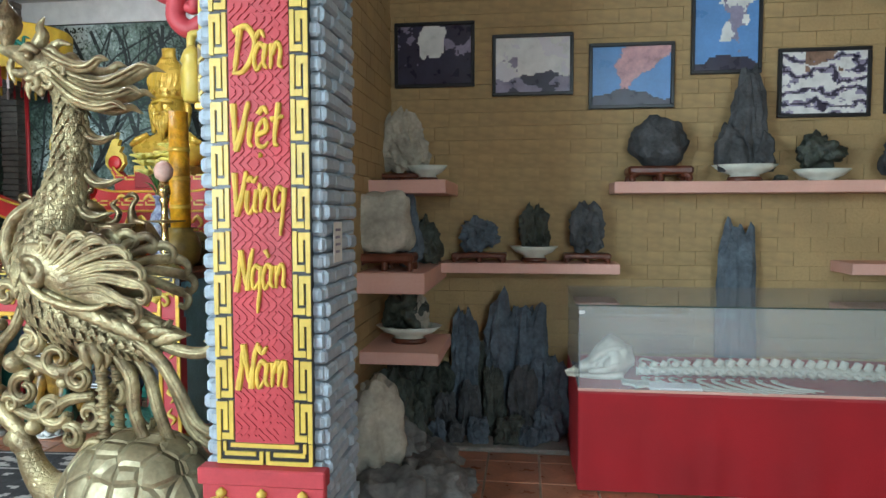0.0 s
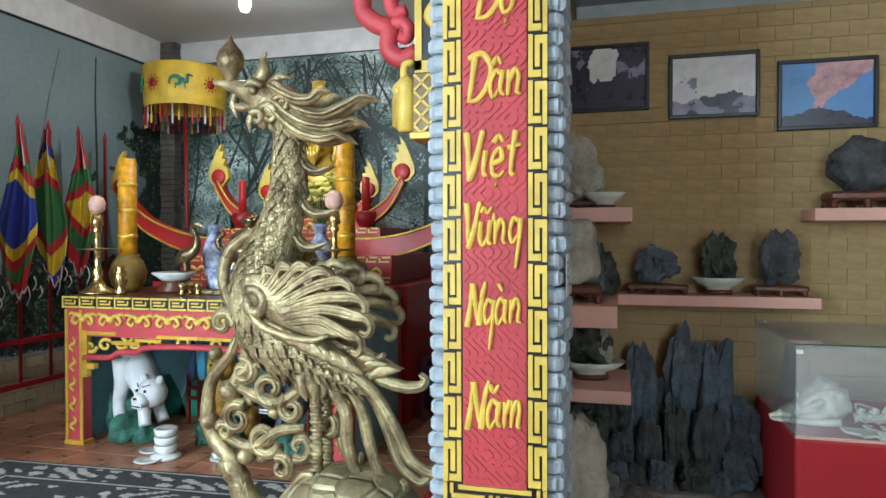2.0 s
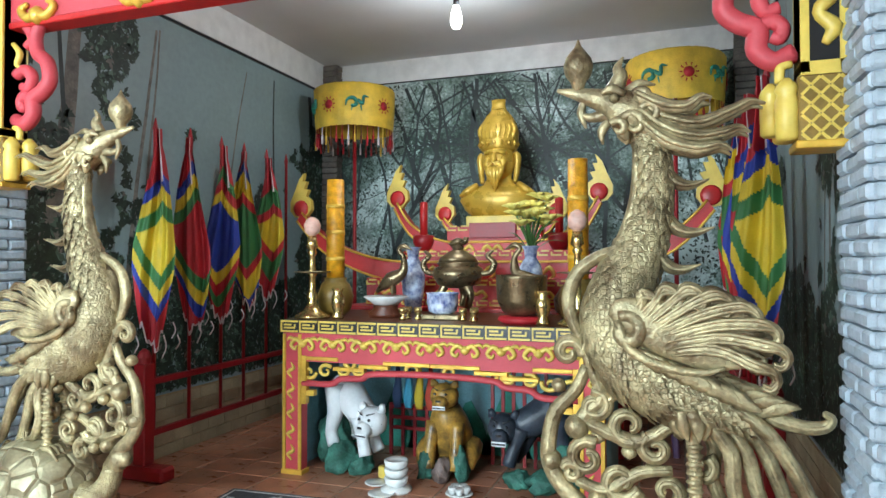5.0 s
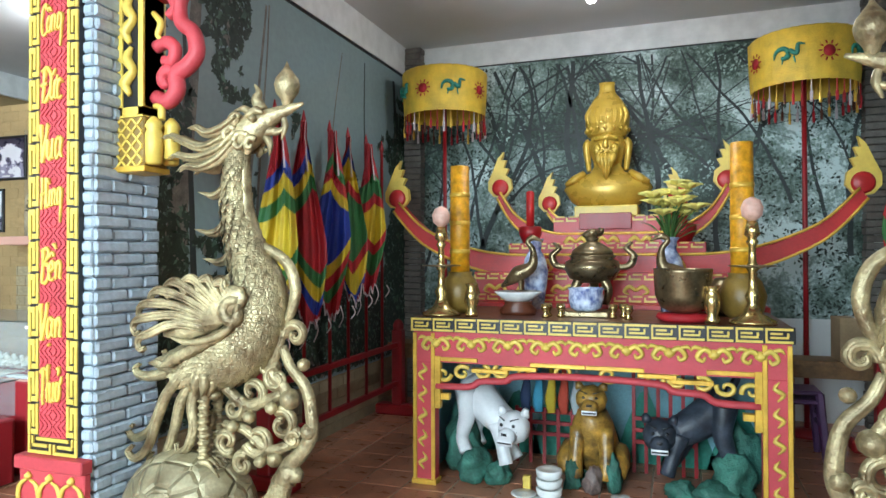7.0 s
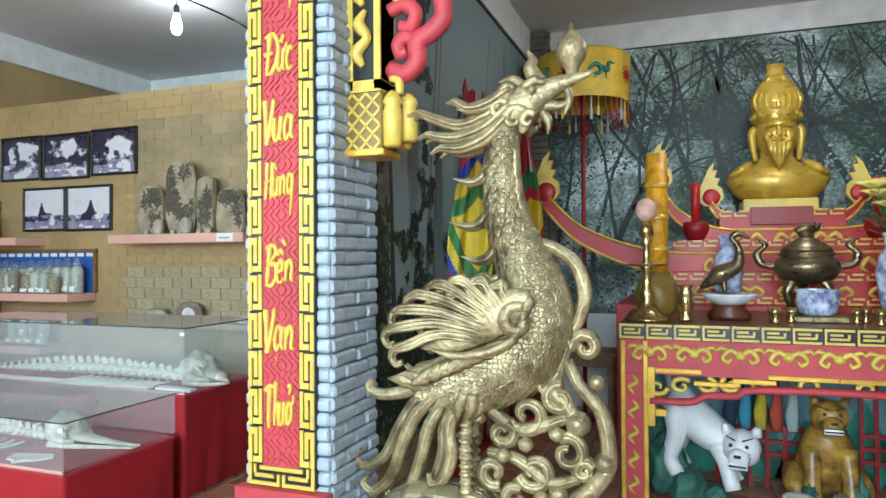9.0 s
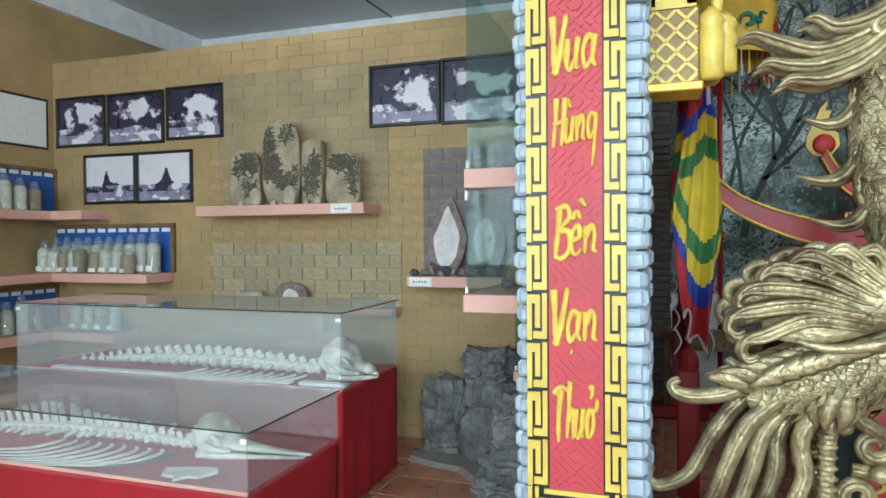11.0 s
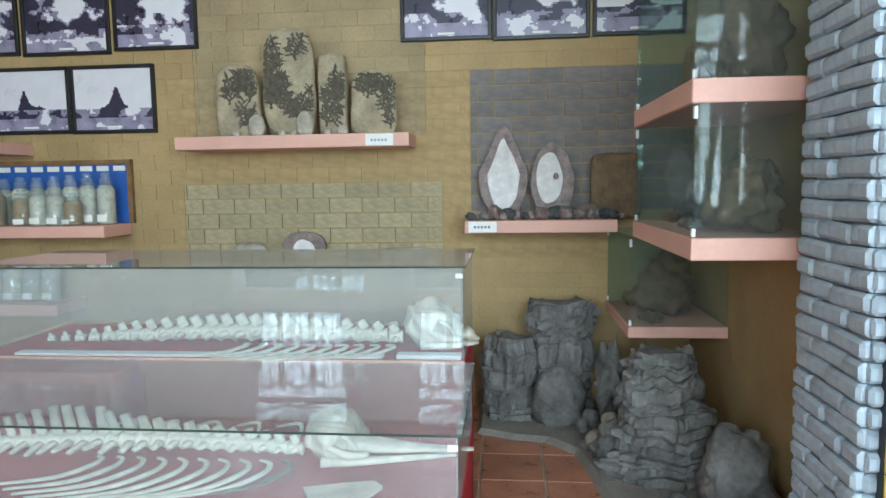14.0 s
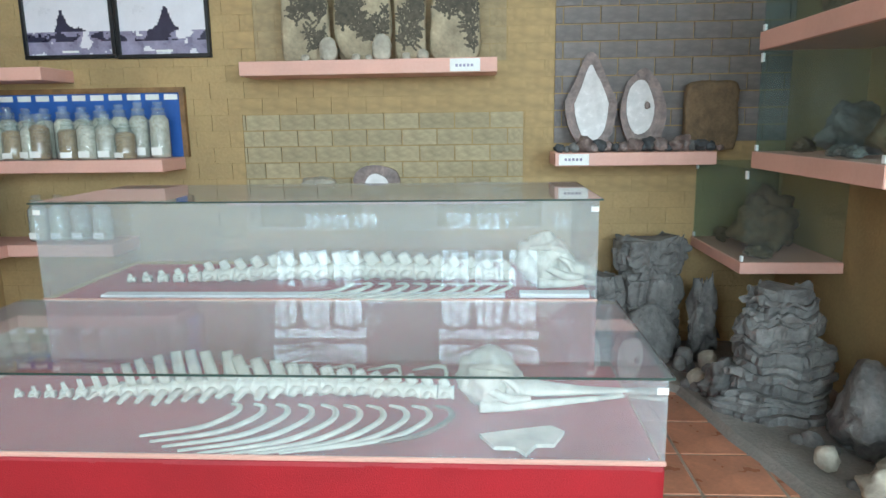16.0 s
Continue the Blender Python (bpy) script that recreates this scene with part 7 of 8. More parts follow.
for k, (x, col) in enumerate(((-3.75, "cloth_blue"), (-3.66, "cloth_yellow"), (-3.57, "cloth_red"), (-3.48, "cloth_grey"), (-3.84, "cloth_navy"))):
    M.setdefault(col, mat(col.replace("cloth_", "") + "_cloth", dict(cloth_blue=(0.05, 0.3, 0.45), cloth_yellow=(0.6, 0.42, 0.03), cloth_red=(0.5, 0.06, 0.03), cloth_grey=(0.4, 0.45, 0.45), cloth_navy=(0.02, 0.04, 0.1))[col], 0.8, vary=0.12, scale=6, bump=0.3))
    b = bmesh.new()
    tube(b, [(0, 0, 0.34), (0.005, 0, 0.22), (-0.005, 0, 0.1), (0.0, 0, 0.0)], [0.012, 0.026, 0.04, 0.03], 8, 4, 0.5)
    ob = link("small_flag", b, M[col], True)
    ob.location = (x, 4.62, 0.38)
    tagged(ob, "small furled cloth flag under the altar", "flag", "small furled flags")
    b = bmesh.new()
for x0, x1 in ((-3.92, -3.42), (-3.1, -2.7)):
    t = thing("small_fence", ((x0 + x1) / 2, 4.68, 0), "small dark red rail fence under the altar", "fence", "small fences")
    w = (x1 - x0) / 2
    for z in (0.2, 0.28, 0.36):
        part("rail", box(-w, w, -0.012, 0.012, z, z + 0.025), M["darkred"], t)
    for k in range(6):
        c = -w + 2 * w * k / 5
        part("upright", box(c - 0.012, c + 0.012, -0.011, 0.011, 0.0, 0.4 if x0 < -3.2 else 0.85), M["darkred"], t)
M["ceramic"] = mat("white_glazed_ceramic", (0.76, 0.76, 0.74), 0.2, vary=0.08, scale=14, bump=0.0)
t = thing("cup_stack", (-3.55, 3.92, 0), "stack of white ceramic incense cups on the floor", "cup")
for k in range(3):
    part("cup", lathe(bmesh.new(), [(0.05, 0.0), (0.075, 0.02), (0.08, 0.055), (0.072, 0.06), (0.05, 0.05)], 18, (0, 0, 0.035 + 0.056 * k)), M["ceramic"], t, "", True)
part("foot", lathe(bmesh.new(), [(0.1, 0.0), (0.105, 0.02), (0.06, 0.036)], 18), M["ceramic"], t, "", True)
for x, y, r in ((-3.72, 3.98, 0.08), (-3.13, 3.96, 0.09), (-3.6, 3.8, 0.09)):
    ob = link("saucer", lathe(bmesh.new(), [(r * 0.5, 0.0), (r, 0.018), (r * 0.97, 0.024), (r * 0.45, 0.012)], 20), M["ceramic"], True)
    ob.location = (x, y, 0)
    tagged(ob, "small white ceramic saucer on the tiled floor", "saucer", "white saucers")
for k in range(5):
    ob = link("tea_cup", lathe(bmesh.new(), [(0.016, 0.0), (0.03, 0.03), (0.028, 0.045), (0.016, 0.02)], 12), M["ceramic"], True)
    ob.location = (-3.13 + 0.045 * math.cos(k * 1.26), 3.96 + 0.045 * math.sin(k * 1.26), 0.02)
    tagged(ob, "tiny white tea cup on a saucer", "cup", "tiny tea cups")
ob = link("candle_box", box(-0.025, 0.025, -0.02, 0.02, 0, 0.1, 0.004), M["yellow"])
ob.location = (-3.72, 4.08, 0)
tagged(ob, "small bright yellow candle box on the floor", "box")

# ---- flags on their rack ----
FLAGC = dict(r=(0.45, 0.012, 0.02), y=(0.66, 0.46, 0.02), b=(0.015, 0.04, 0.30), g=(0.03, 0.16, 0.04), w=(0.6, 0.5, 0.5))
for k, c in FLAGC.items():
    M["flag_" + k] = mat({"r": "red", "y": "yellow", "b": "blue", "g": "green", "w": "pale_pink"}[k] + "_flag_cloth", c, 0.6, vary=0.1, scale=7, bump=0.25, grain=160)


def flag(at, bands, label, seed, length=1.6, width=0.275):
    """A square five-colour festival flag hung by one corner from its pole: tight at the tip, wide and ragged below, its bands nested about the fold."""
    t = thing("festival_flag", at, label, "flag", "festival flags")
    rnd = random.Random(seed)
    b, nu, nv = bmesh.new(), 44, 110
    grid = []
    tear = [rnd.uniform(0.0, 0.13) for _ in range(12)]
    for i in range(nv + 1):
        v = i / nv
        w = width * (0.17 + 0.83 * min(1.0, max(0.0, v - 0.08) / 0.5) ** 0.85) * (1 if v < 0.68 else 1 - (v - 0.68) * 1.5)
        row = []
        for j in range(nu + 1):
            u = j / nu - 0.5
            k = (u + 0.5) * 11
            rag = tear[int(k)] * (1 - k % 1) + tear[min(11, int(k) + 1)] * (k % 1)
            drop = -v * length * (0.9 + 0.12 * math.cos(2.6 * (u - 0.08))) + rag * max(0.0, v - 0.9) * 10
            y = (0.018 + 0.022 * v) * math.sin(u * 9 + 1.1 * v + seed) + 0.012 * math.sin(u * 23 + 5 * v + seed) + (0.03 * math.cos(u * 14) if v < 0.25 else 0.0)
            row.append(b.verts.new((u * w + 0.02 * math.sin(4 * v + seed), y - 0.03, drop)))
        grid.append(row)
    keys = list("rybgw")
    for i in range(nv):
        for j in range(nu):
            u, v = (j + 0.5) / nu - 0.5, (i + 0.5) / nv
            d = abs(v - 0.52) + 0.2 * abs(u - 0.35 + 0.17 * (seed % 4))
            k = min(len(bands) - 1, int(d / 0.068))
            c = bands[k]
            if v < 0.24 and abs(u - 0.22) < 0.05 or (v > 0.985 and rnd.random() < 0.8):
                c = "w"
            b.faces.new((grid[i][j], grid[i][j + 1], grid[i + 1][j + 1], grid[i + 1][j])).material_index = keys.index(c)
    hem = [(grid[nv][j].co.x, grid[nv][j].co.y, grid[nv][j].co.z) for j in range(0, nu + 1, 2)]
    part("cloth", b, [M["flag_" + k] for k in keys], t, "five-colour banded cloth", True)
    b = bmesh.new()
    tube(b, hem, [0.006], 5, 2)
    for x, l in ((-0.12, 0.12), (0.06, 0.16), (0.15, 0.1)):
        tube(b, [(x, -0.03, -length * 0.93), (x + 0.02, -0.045, -length * 0.93 - l * 0.5), (x - 0.01, -0.03, -length * 0.93 - l)], [0.005], 5, 3)
    part("white_hem", b, M["flag_w"], t, "pale frayed hem", True)
    return t


def flag_rack(x, s):
    t = thing("flag_rack", (x, 4.64, 0), "dark red wooden flag rack with posts and rails", "rack", "flag racks")
    for y in (-1.07, 1.07):
        b = bmesh.new()
        add_box(b, -0.05, 0.05, -0.05, 0.05, 0.1, 0.8, 0.008)
        lathe(b, [(0.05, 0.8), (0.052, 0.84), (0.035, 0.88), (0.01, 0.9)], 12)
        for v in b.verts:
            v.co.y += y
        part("post", b, M["darkred"], t)
        part("foot", box(-0.22, 0.22, y - 0.07, y + 0.07, 0.0, 0.1, 0.02), M["darkred"], t)
    for z in (0.3, 0.66):
        part("rail", box(-0.02, 0.02, -1.02, 1.02, z - 0.022, z + 0.022, 0.003), M["darkred"], t)
    for y in (-0.98, -0.62, -0.25, 0.05, 0.38, 0.7):
        part("pole", lathe(bmesh.new(), [(0.014, 0.28), (0.014, 2.44), (0.02, 2.45), (0.014, 2.48), (0.003, 2.53)], 8, (0, y, 0)), M["darkred"], t, "dark red flag pole", True)
    ang = 32 if s > 0 else -32
    for k, (y, bands, words) in enumerate(((-0.98, "yygybrrr", "yellow centred"), (-0.62, "rrrgybrr", "red centred"), (-0.25, "bbbyrgrr", "blue centred"), (0.05, "gggryybr", "green centred"), (0.38, "yyrggrrr", "yellow and green"))):
        flag(pose(x + 0.03 * s, 4.64 + y - 0.02, 2.44, 0, 0, ang), bands, "furled five-colour festival flag, %s, with ragged red edge" % words, k * 3 + 1, 1.56 - 0.07 * k)
    return t


flag_rack(-5.3, 1)
flag_rack(-1.36, -1)

M["boatred"] = mat("deep_red_boat_paint", (0.50, 0.02, 0.02), 0.4, vary=0.1, scale=5, bump=0.06)

# ---- dragon boats behind the altar table ----
t = thing("rear_altar", (-3.39, 5.85, 0), "stepped red rear altar with gold scroll panels", "altar")
part("base", box(-1.2, 1.2, -0.75, 0.6, 0.0, 1.12, 0.006), M["boatred"], t)
part("tier", box(-1.02, 1.02, -0.6, 0.58, 1.12, 1.36, 0.004), M["boatred"], t, "red tier")
part("tier", box(-0.8, 0.8, -0.28, 0.58, 1.36, 1.6, 0.004), M["boatred"], t, "red tier")
part("tier", box(-0.45, 0.45, -0.05, 0.5, 1.6, 1.83, 0.004), M["boatred"], t, "red tier")
part("plinth", box(-0.27, 0.27, -0.03, 0.4, 1.83, 1.93, 0.01), M["yellow"], t, "yellow plinth")
part("name_board", box(-0.22, 0.22, -0.09, -0.06, 1.72, 1.86, 0.004), M["darkred"], t, "dark red name board")
for z, w, y in ((1.3, 1.02, -0.606), (1.13, 1.02, -0.606), (1.55, 0.8, -0.286), (1.79, 0.45, -0.056)):
    b = bmesh.new()
    n = int(w / 0.055)
    for k in range(n):
        c = -w + 2 * w * k / n
        add_box(b, c, c + 0.09, y - 0.006, y + 0.002, z, z + 0.014)
        add_box(b, c, c + 0.014, y - 0.006, y + 0.002, z + 0.014, z + 0.036)
        add_box(b, c + 0.03, c + 0.1, y - 0.006, y + 0.002, z + 0.036, z + 0.05)
    part("key_band", b, M["yellow"], t, "yellow key band")
for k in range(7):
    c = -0.84 + 0.28 * k
    b = bmesh.new()
    for d in (-1, 1):
        tube(b, [(c, -0.606, 1.22), (c + d * 0.05, -0.61, 1.25), (c + d * 0.09, -0.61, 1.21), (c + d * 0.05, -0.608, 1.19)], [0.014, 0.016, 0.013, 0.005], 6, 3)
    part("scroll", b, M["yellow"], t, "gold scroll relief", True)


def finial(parent, x, z, s, d):
    f = part("flame_finial", plate(bmesh.new(), [(x + d * a * s, z + c * s) for a, c in ((-0.05, -0.1), (0.06, -0.12), (0.13, -0.03), (0.12, 0.06), (0.07, 0.1), (0.1, 0.16), (0.05, 0.17), (0.075, 0.24), (0.03, 0.24), (0.05, 0.32), (-0.005, 0.26), (-0.05, 0.15), (-0.1, 0.04), (-0.1, -0.04))], 0.05, 0, lambda p: p + Vector((0, -0.025, 0))), M["yellow"], parent, "yellow flame-shaped finial")
    b = bmesh.new()
    lathe(b, [(0.075 * s, -0.005), (0.08 * s, 0.01), (0.06 * s, 0.022)], 18)
    for v in b.verts:
        v.co = Vector((x + d * 0.02 * s + v.co.x, -0.025 - v.co.z, z - 0.02 * s + v.co.y))
    part("disc", b, M["boatred"], f, "red sun disc", True)


def boat(y, half, ztip, zmid, depth, s, label):
    t = thing("dragon_boat", (-3.36, y, 0), label, "boat", "red dragon boats")
    n = 40
    top, bot = [], []
    for k in range(n + 1):
        u = -1 + 2 * k / n
        a = abs(u)
        z = zmid + (ztip - zmid) * max(0, (a - 0.35) / 0.65) ** 2.1
        x = u * half * (1 - 0.06 * max(0, a - 0.8) / 0.2)
        th = depth * (1 - 0.62 * a ** 2)
        top.append((x, z))
        bot.append((x * (1 + 0.03 * a), z - th))
    part("hull", plate(bmesh.new(), top + bot[::-1], 0.12, 0, lambda p: p + Vector((0, -0.06, 0))), M["boatred"], t)
    for edge, dz in ((top, 0.0), (bot, 0.0)):
        b = bmesh.new()
        tube(b, [(x, -0.062, z + dz) for x, z in edge[::2]], [0.011], 6, 2)
        part("gold_edge", b, M["gold"], t, "gold edge line", True)
    for d in (-1, 1):
        finial(t, d * half * 0.965, ztip + 0.06, s, -d)
    for k in range(3):
        c = (-0.45 + 0.45 * k) * half * 0.6
        b = bmesh.new()
        for d in (-1, 1):
            tube(b, [(c, -0.064, zmid - depth * 0.5), (c + d * 0.05, -0.066, zmid - depth * 0.25), (c + d * 0.09, -0.066, zmid - depth * 0.55), (c + d * 0.04, -0.064, zmid - depth * 0.75)], [0.012, 0.02, 0.016, 0.006], 6, 3)
        part("emblem", b, M["yellow"], t, "gold flower emblem", True)
    return t


boat(5.43, 1.9, 1.97, 1.5, 0.2, 1.0, "large red dragon boat with gold edges and flame finials")
boat(5.72, 0.99, 2.06, 1.68, 0.15, 0.95, "middle red dragon boat with gold edges and flame finials")
boat(5.93, 0.57, 1.92, 1.77, 0.11, 0.85, "small red dragon boat with gold edges and flame finials")


# ---- bust ----
def bust_bm():
    b = bmesh.new()
    k0 = len(b.verts)
    lathe(b, [(0.26, 0.0), (0.33, 0.06), (0.39, 0.16), (0.37, 0.2), (0.27, 0.26), (0.15, 0.31), (0.12, 0.36), (0.13, 0.42)], 28)
    for v in b.verts:
        v.co.y *= 0.48
    r = bmesh.ops.create_icosphere(b, subdivisions=4, radius=1)["verts"]
    for v in r:
        p = v.co.copy()
        f = 1.0 + 0.04 * noise.noise(p * 3)
        v.co = Vector((p.x * 0.155 * f, p.y * 0.16 * f, 0.54 + p.z * 0.21 * f))
    # brow, nose, cheeks, beard and ears
    tube(b, [(-0.1, -0.135, 0.585), (0, -0.165, 0.6), (0.1, -0.135, 0.585)], [0.02, 0.024, 0.02], 8, 4)
    tube(b, [(0, -0.155, 0.6), (0, -0.185, 0.54), (0, -0.175, 0.51)], [0.016, 0.024, 0.028], 8, 3)
    for s in (-1, 1):
        tube(b, [(s * 0.05, -0.15, 0.53), (s * 0.08, -0.14, 0.5), (s * 0.06, -0.15, 0.44)], [0.03, 0.036, 0.02], 8, 3)
        tube(b, [(s * 0.02, -0.17, 0.485), (s * 0.06, -0.165, 0.46), (s * 0.075, -0.15, 0.38)], [0.014, 0.018, 0.006], 8, 3)
        tube(b, [(s * 0.155, 0.0, 0.6), (s * 0.185, 0.0, 0.55), (s * 0.17, 0.0, 0.4), (s * 0.16, -0.02, 0.32)], [0.03, 0.035, 0.028, 0.02], 8, 3)
        tube(b, [(s * 0.2, -0.05, 0.3), (s * 0.28, -0.1, 0.24), (s * 0.36, -0.08, 0.2)], [0.03, 0.04, 0.02], 8, 3)
    for x, l in ((0, 0.24), (-0.035, 0.2), (0.035, 0.2), (-0.065, 0.14), (0.065, 0.14)):
        tube(b, [(x, -0.15, 0.45), (x * 0.9, -0.17, 0.4), (x * 0.5, -0.15, 0.45 - l)], [0.03, 0.032, 0.006], 8, 3)
    # tall fan crown
    keep = len(b.verts)
    lathe(b, [(0.16, 0.62), (0.185, 0.65), (0.18, 0.69), (0.192, 0.72), (0.195, 0.8), (0.172, 0.88), (0.125, 0.96), (0.078, 1.01), (0.066, 1.06), (0.07, 1.115)], 28)
    b.verts.ensure_lookup_table()
    for v in b.verts[keep:]:
        v.co.y *= 0.85 - 0.9 * max(0.0, v.co.z - 0.7)
    for s in range(-4, 5):
        tube(b, [(s * 0.036, -0.15 + 0.004 * s * s, 0.72), (s * 0.042, -0.125 + 0.004 * s * s, 0.82), (s * 0.024, -0.075 + 0.002 * s * s, 0.93), (s * 0.012, -0.05, 1.02)], [0.02, 0.024, 0.018, 0.006], 8, 4, 0.8)
    for k in range(9):
        a = radians(-180 + 22.5 * k)
        lathe(b, [(0.003, -0.025), (0.02, 0.0), (0.003, 0.025)], 6, (0.185 * math.cos(a), 0.185 * math.sin(a), 0.68))
    for v in b.verts:
        v.co.z = max(v.co.z, 0.0)
    return b


M["bust"] = mat("yellow_gold_statue_paint", (0.58, 0.36, 0.05), 0.28, metal=0.25, vary=0.1, scale=7, bump=0.1)
ob = link("bust_statue", bust_bm(), M["bust"], True)
ob.matrix_basis = pose(-3.39, 6.02, 1.93)
tagged(ob, "golden bust statue of a bearded ruler with tall crown", "statue")

# ---- parasols ----
M["silk"] = mat("yellow_silk", (0.76, 0.49, 0.05), 0.55, vary=0.12, scale=9, bump=0.3, grain=90)


def parasol(x, y):
    t = thing("ceremonial_parasol", (x, y, 0), "yellow silk drum parasol with tassel fringe on a red pole", "parasol", "ceremonial parasols")
    part("pole", lathe(bmesh.new(), [(0.02, 0.05), (0.02, 3.28)], 10), M["darkred"], t, "dark red pole", True)
    part("foot", lathe(bmesh.new(), [(0.16, 0.0), (0.16, 0.03), (0.05, 0.06)], 20), M["darkred"], t, "", True)
    b, seg = bmesh.new(), 72
    rows = []
    for r, z in ((0.40, 2.86), (0.413, 3.06), (0.42, 3.27), (0.40, 3.29), (0.03, 3.31)):
        rows.append([b.verts.new(((r + 0.006 * math.cos(k * 9 + z)) * math.cos(2 * math.pi * k / seg), (r + 0.006 * math.cos(k * 9 + z)) * math.sin(2 * math.pi * k / seg), z)) for k in range(seg)])
    for a, c in zip(rows, rows[1:]):
        for k in range(seg):
            b.faces.new((a[k], a[(k + 1) % seg], c[(k + 1) % seg], c[k]))
    part("canopy", b, M["silk"], t, "yellow silk drum canopy", True)
    for k in range(40):
        a = 2 * math.pi * k / 40
        l = 0.17 + 0.05 * ((k * 7) % 3) / 3
        part("tassel", lathe(bmesh.new(), [(0.004, 2.86), (0.006, 2.86 - l * 0.5), (0.013, 2.86 - l * 0.6), (0.011, 2.86 - l)], 6, (0.4 * math.cos(a), 0.4 * math.sin(a), 0)), M[("flag_r", "darkred", "flag_w", "gold", "wood")[k % 5]], t)
    # sun and dragon motifs
    for a0, kind in ((-100, "sun"), (-62, "dragon"), (-140, "dragon"), (-20, "sun"), (-180, "sun")):
        b = bmesh.new()
        if kind == "sun":
            lathe(b, [(0.045, 0), (0.045, 0.004)], 16)
            for k in range(10):
                add_box(b, 0.055, 0.08, -0.005, 0.005, 0, 0.004)
                bmesh.ops.rotate(b, verts=b.verts, cent=(0, 0, 0), matrix=Matrix.Rotation(2 * math.pi / 10, 3, "Z"))
        else:
            tube(b, [(q[0] - 0.03, q[1], 0) for q in curl(0, 0, 0.07, 0.02, 200, -0.9, 8)], [0.006, 0.02, 0.022, 0.012], 6, 2)
            tube(b, [(0.02, 0.03, 0), (0.07, 0.0, 0), (0.08, 0.07, 0), (0.13, 0.06, 0)], [0.02, 0.018, 0.014, 0.005], 6, 4)
            tube(b, [(-0.03, -0.02, 0), (-0.04, -0.07, 0)], [0.008, 0.004], 5, 1)
            tube(b, [(0.05, -0.02, 0), (0.06, -0.07, 0)], [0.008, 0.004], 5, 1)
        part(kind + "_motif", b, M["flag_r"] if kind == "sun" else M["panel_green"], t, "red embroidered sun" if kind == "sun" else "green embroidered dragon scroll", True,
             pose(0.424 * math.cos(radians(a0)), 0.424 * math.sin(radians(a0)), 3.07, 90, 0, a0 + 90))
    return t


pr = parasol(-4.97, 6.12)
copy_thing(pr, pose(-1.8, 6.12, 0, 0, 0, 25))

# ---- things on the altar table ----
M["brass"] = mat("polished_brass", (0.62, 0.45, 0.18), 0.22, metal=0.9, vary=0.15, scale=10, bump=0.05)
M["darkbronze"] = mat("dark_bronze", (0.27, 0.2, 0.11), 0.3, metal=0.8, vary=0.25, scale=10, bump=0.15)
M["lotus"] = mat("pale_pink_lotus_glass", (0.85, 0.50, 0.40), 0.4, vary=0.15, scale=12, bump=0.1)
M["porcelain"] = mat("blue_and_white_porcelain", (0.62, 0.68, 0.78), 0.15, vary=0.45, scale=16, bump=0.0, dark=(0.02, 0.05, 0.25))
M["votive"] = mat("orange_gold_votive_paper", (0.80, 0.36, 0.015), 0.45, vary=0.22, scale=16, bump=0.4)
T = 1.09


def candlestick(x, y):
    t = thing("candlestick", (x, y, T), "tall brass candlestick with pink lotus light", "candlestick", "brass candlesticks")
    part("stem", lathe(bmesh.new(), [(0.13, 0), (0.13, 0.02), (0.06, 0.06), (0.03, 0.12), (0.045, 0.16), (0.025, 0.2), (0.022, 0.3), (0.04, 0.33), (0.022, 0.36), (0.02, 0.45), (0.035, 0.48), (0.022, 0.5), (0.045, 0.52), (0.03, 0.6)], 20), M["brass"], t, "turned brass stem", True)
    part("drip_tray", lathe(bmesh.new(), [(0.02, 0.325), (0.13, 0.335), (0.13, 0.342), (0.02, 0.345)], 24), M["darkbronze"], t, "flat drip tray", True)
    part("lotus", lathe(bmesh.new(), [(0.02, 0.6), (0.055, 0.63), (0.062, 0.68), (0.045, 0.72), (0.01, 0.74)], 14), M["lotus"], t, "pale pink lotus bud", True)
    return t


candlestick(-4.32, 4.16)
candlestick(-2.4, 4.16)
for x, y, h in ((-4.27, 4.42, 1.04), (-2.43, 4.42, 1.1)):
    t = thing("votive_pillar", (x, y, T), "tall orange-gold paper votive pillar in a pot", "votive", "votive pillars")
    part("pot", lathe(bmesh.new(), [(0.07, 0), (0.12, 0.05), (0.14, 0.15), (0.11, 0.24), (0.08, 0.27), (0.09, 0.29)], 20), M["darkgold"], t, "brown-gold pot", True)
    part("cylinder", lathe(bmesh.new(), [(0.068, 0.27), (0.07, 0.6), (0.066, h)], 18), M["votive"], t, "orange-gold paper cylinder", True)
    for k in range(3):
        part("band", lathe(bmesh.new(), [(0.072, 0.42 + 0.2 * k), (0.074, 0.43 + 0.2 * k), (0.072, 0.45 + 0.2 * k)], 18), M["gold"], t, "", True)
for x in (-4.1, -2.62):
    part("vessel", lathe(bmesh.new(), [(0.04, 0), (0.045, 0.02), (0.03, 0.05), (0.05, 0.1), (0.045, 0.16), (0.03, 0.19), (0.045, 0.22)], 16), M["brass"], thing("brass_cup", (x, 4.14, T), "small tall brass cup on the altar", "cup", "brass cups"), "", True)
t = thing("brass_bowl", (-2.78, 4.24, T), "large dull brass singing bowl on a red cushion", "bowl")
part("cushion", lathe(bmesh.new(), [(0.13, 0), (0.16, 0.02), (0.15, 0.045), (0.05, 0.05)], 24), M["flag_r"], t, "red cushion ring", True)
part("bowl", lathe(bmesh.new(), [(0.07, 0.05), (0.13, 0.08), (0.165, 0.16), (0.17, 0.3), (0.175, 0.32), (0.16, 0.32), (0.155, 0.17), (0.1, 0.1)], 30), M["darkbronze"], t, "", True)
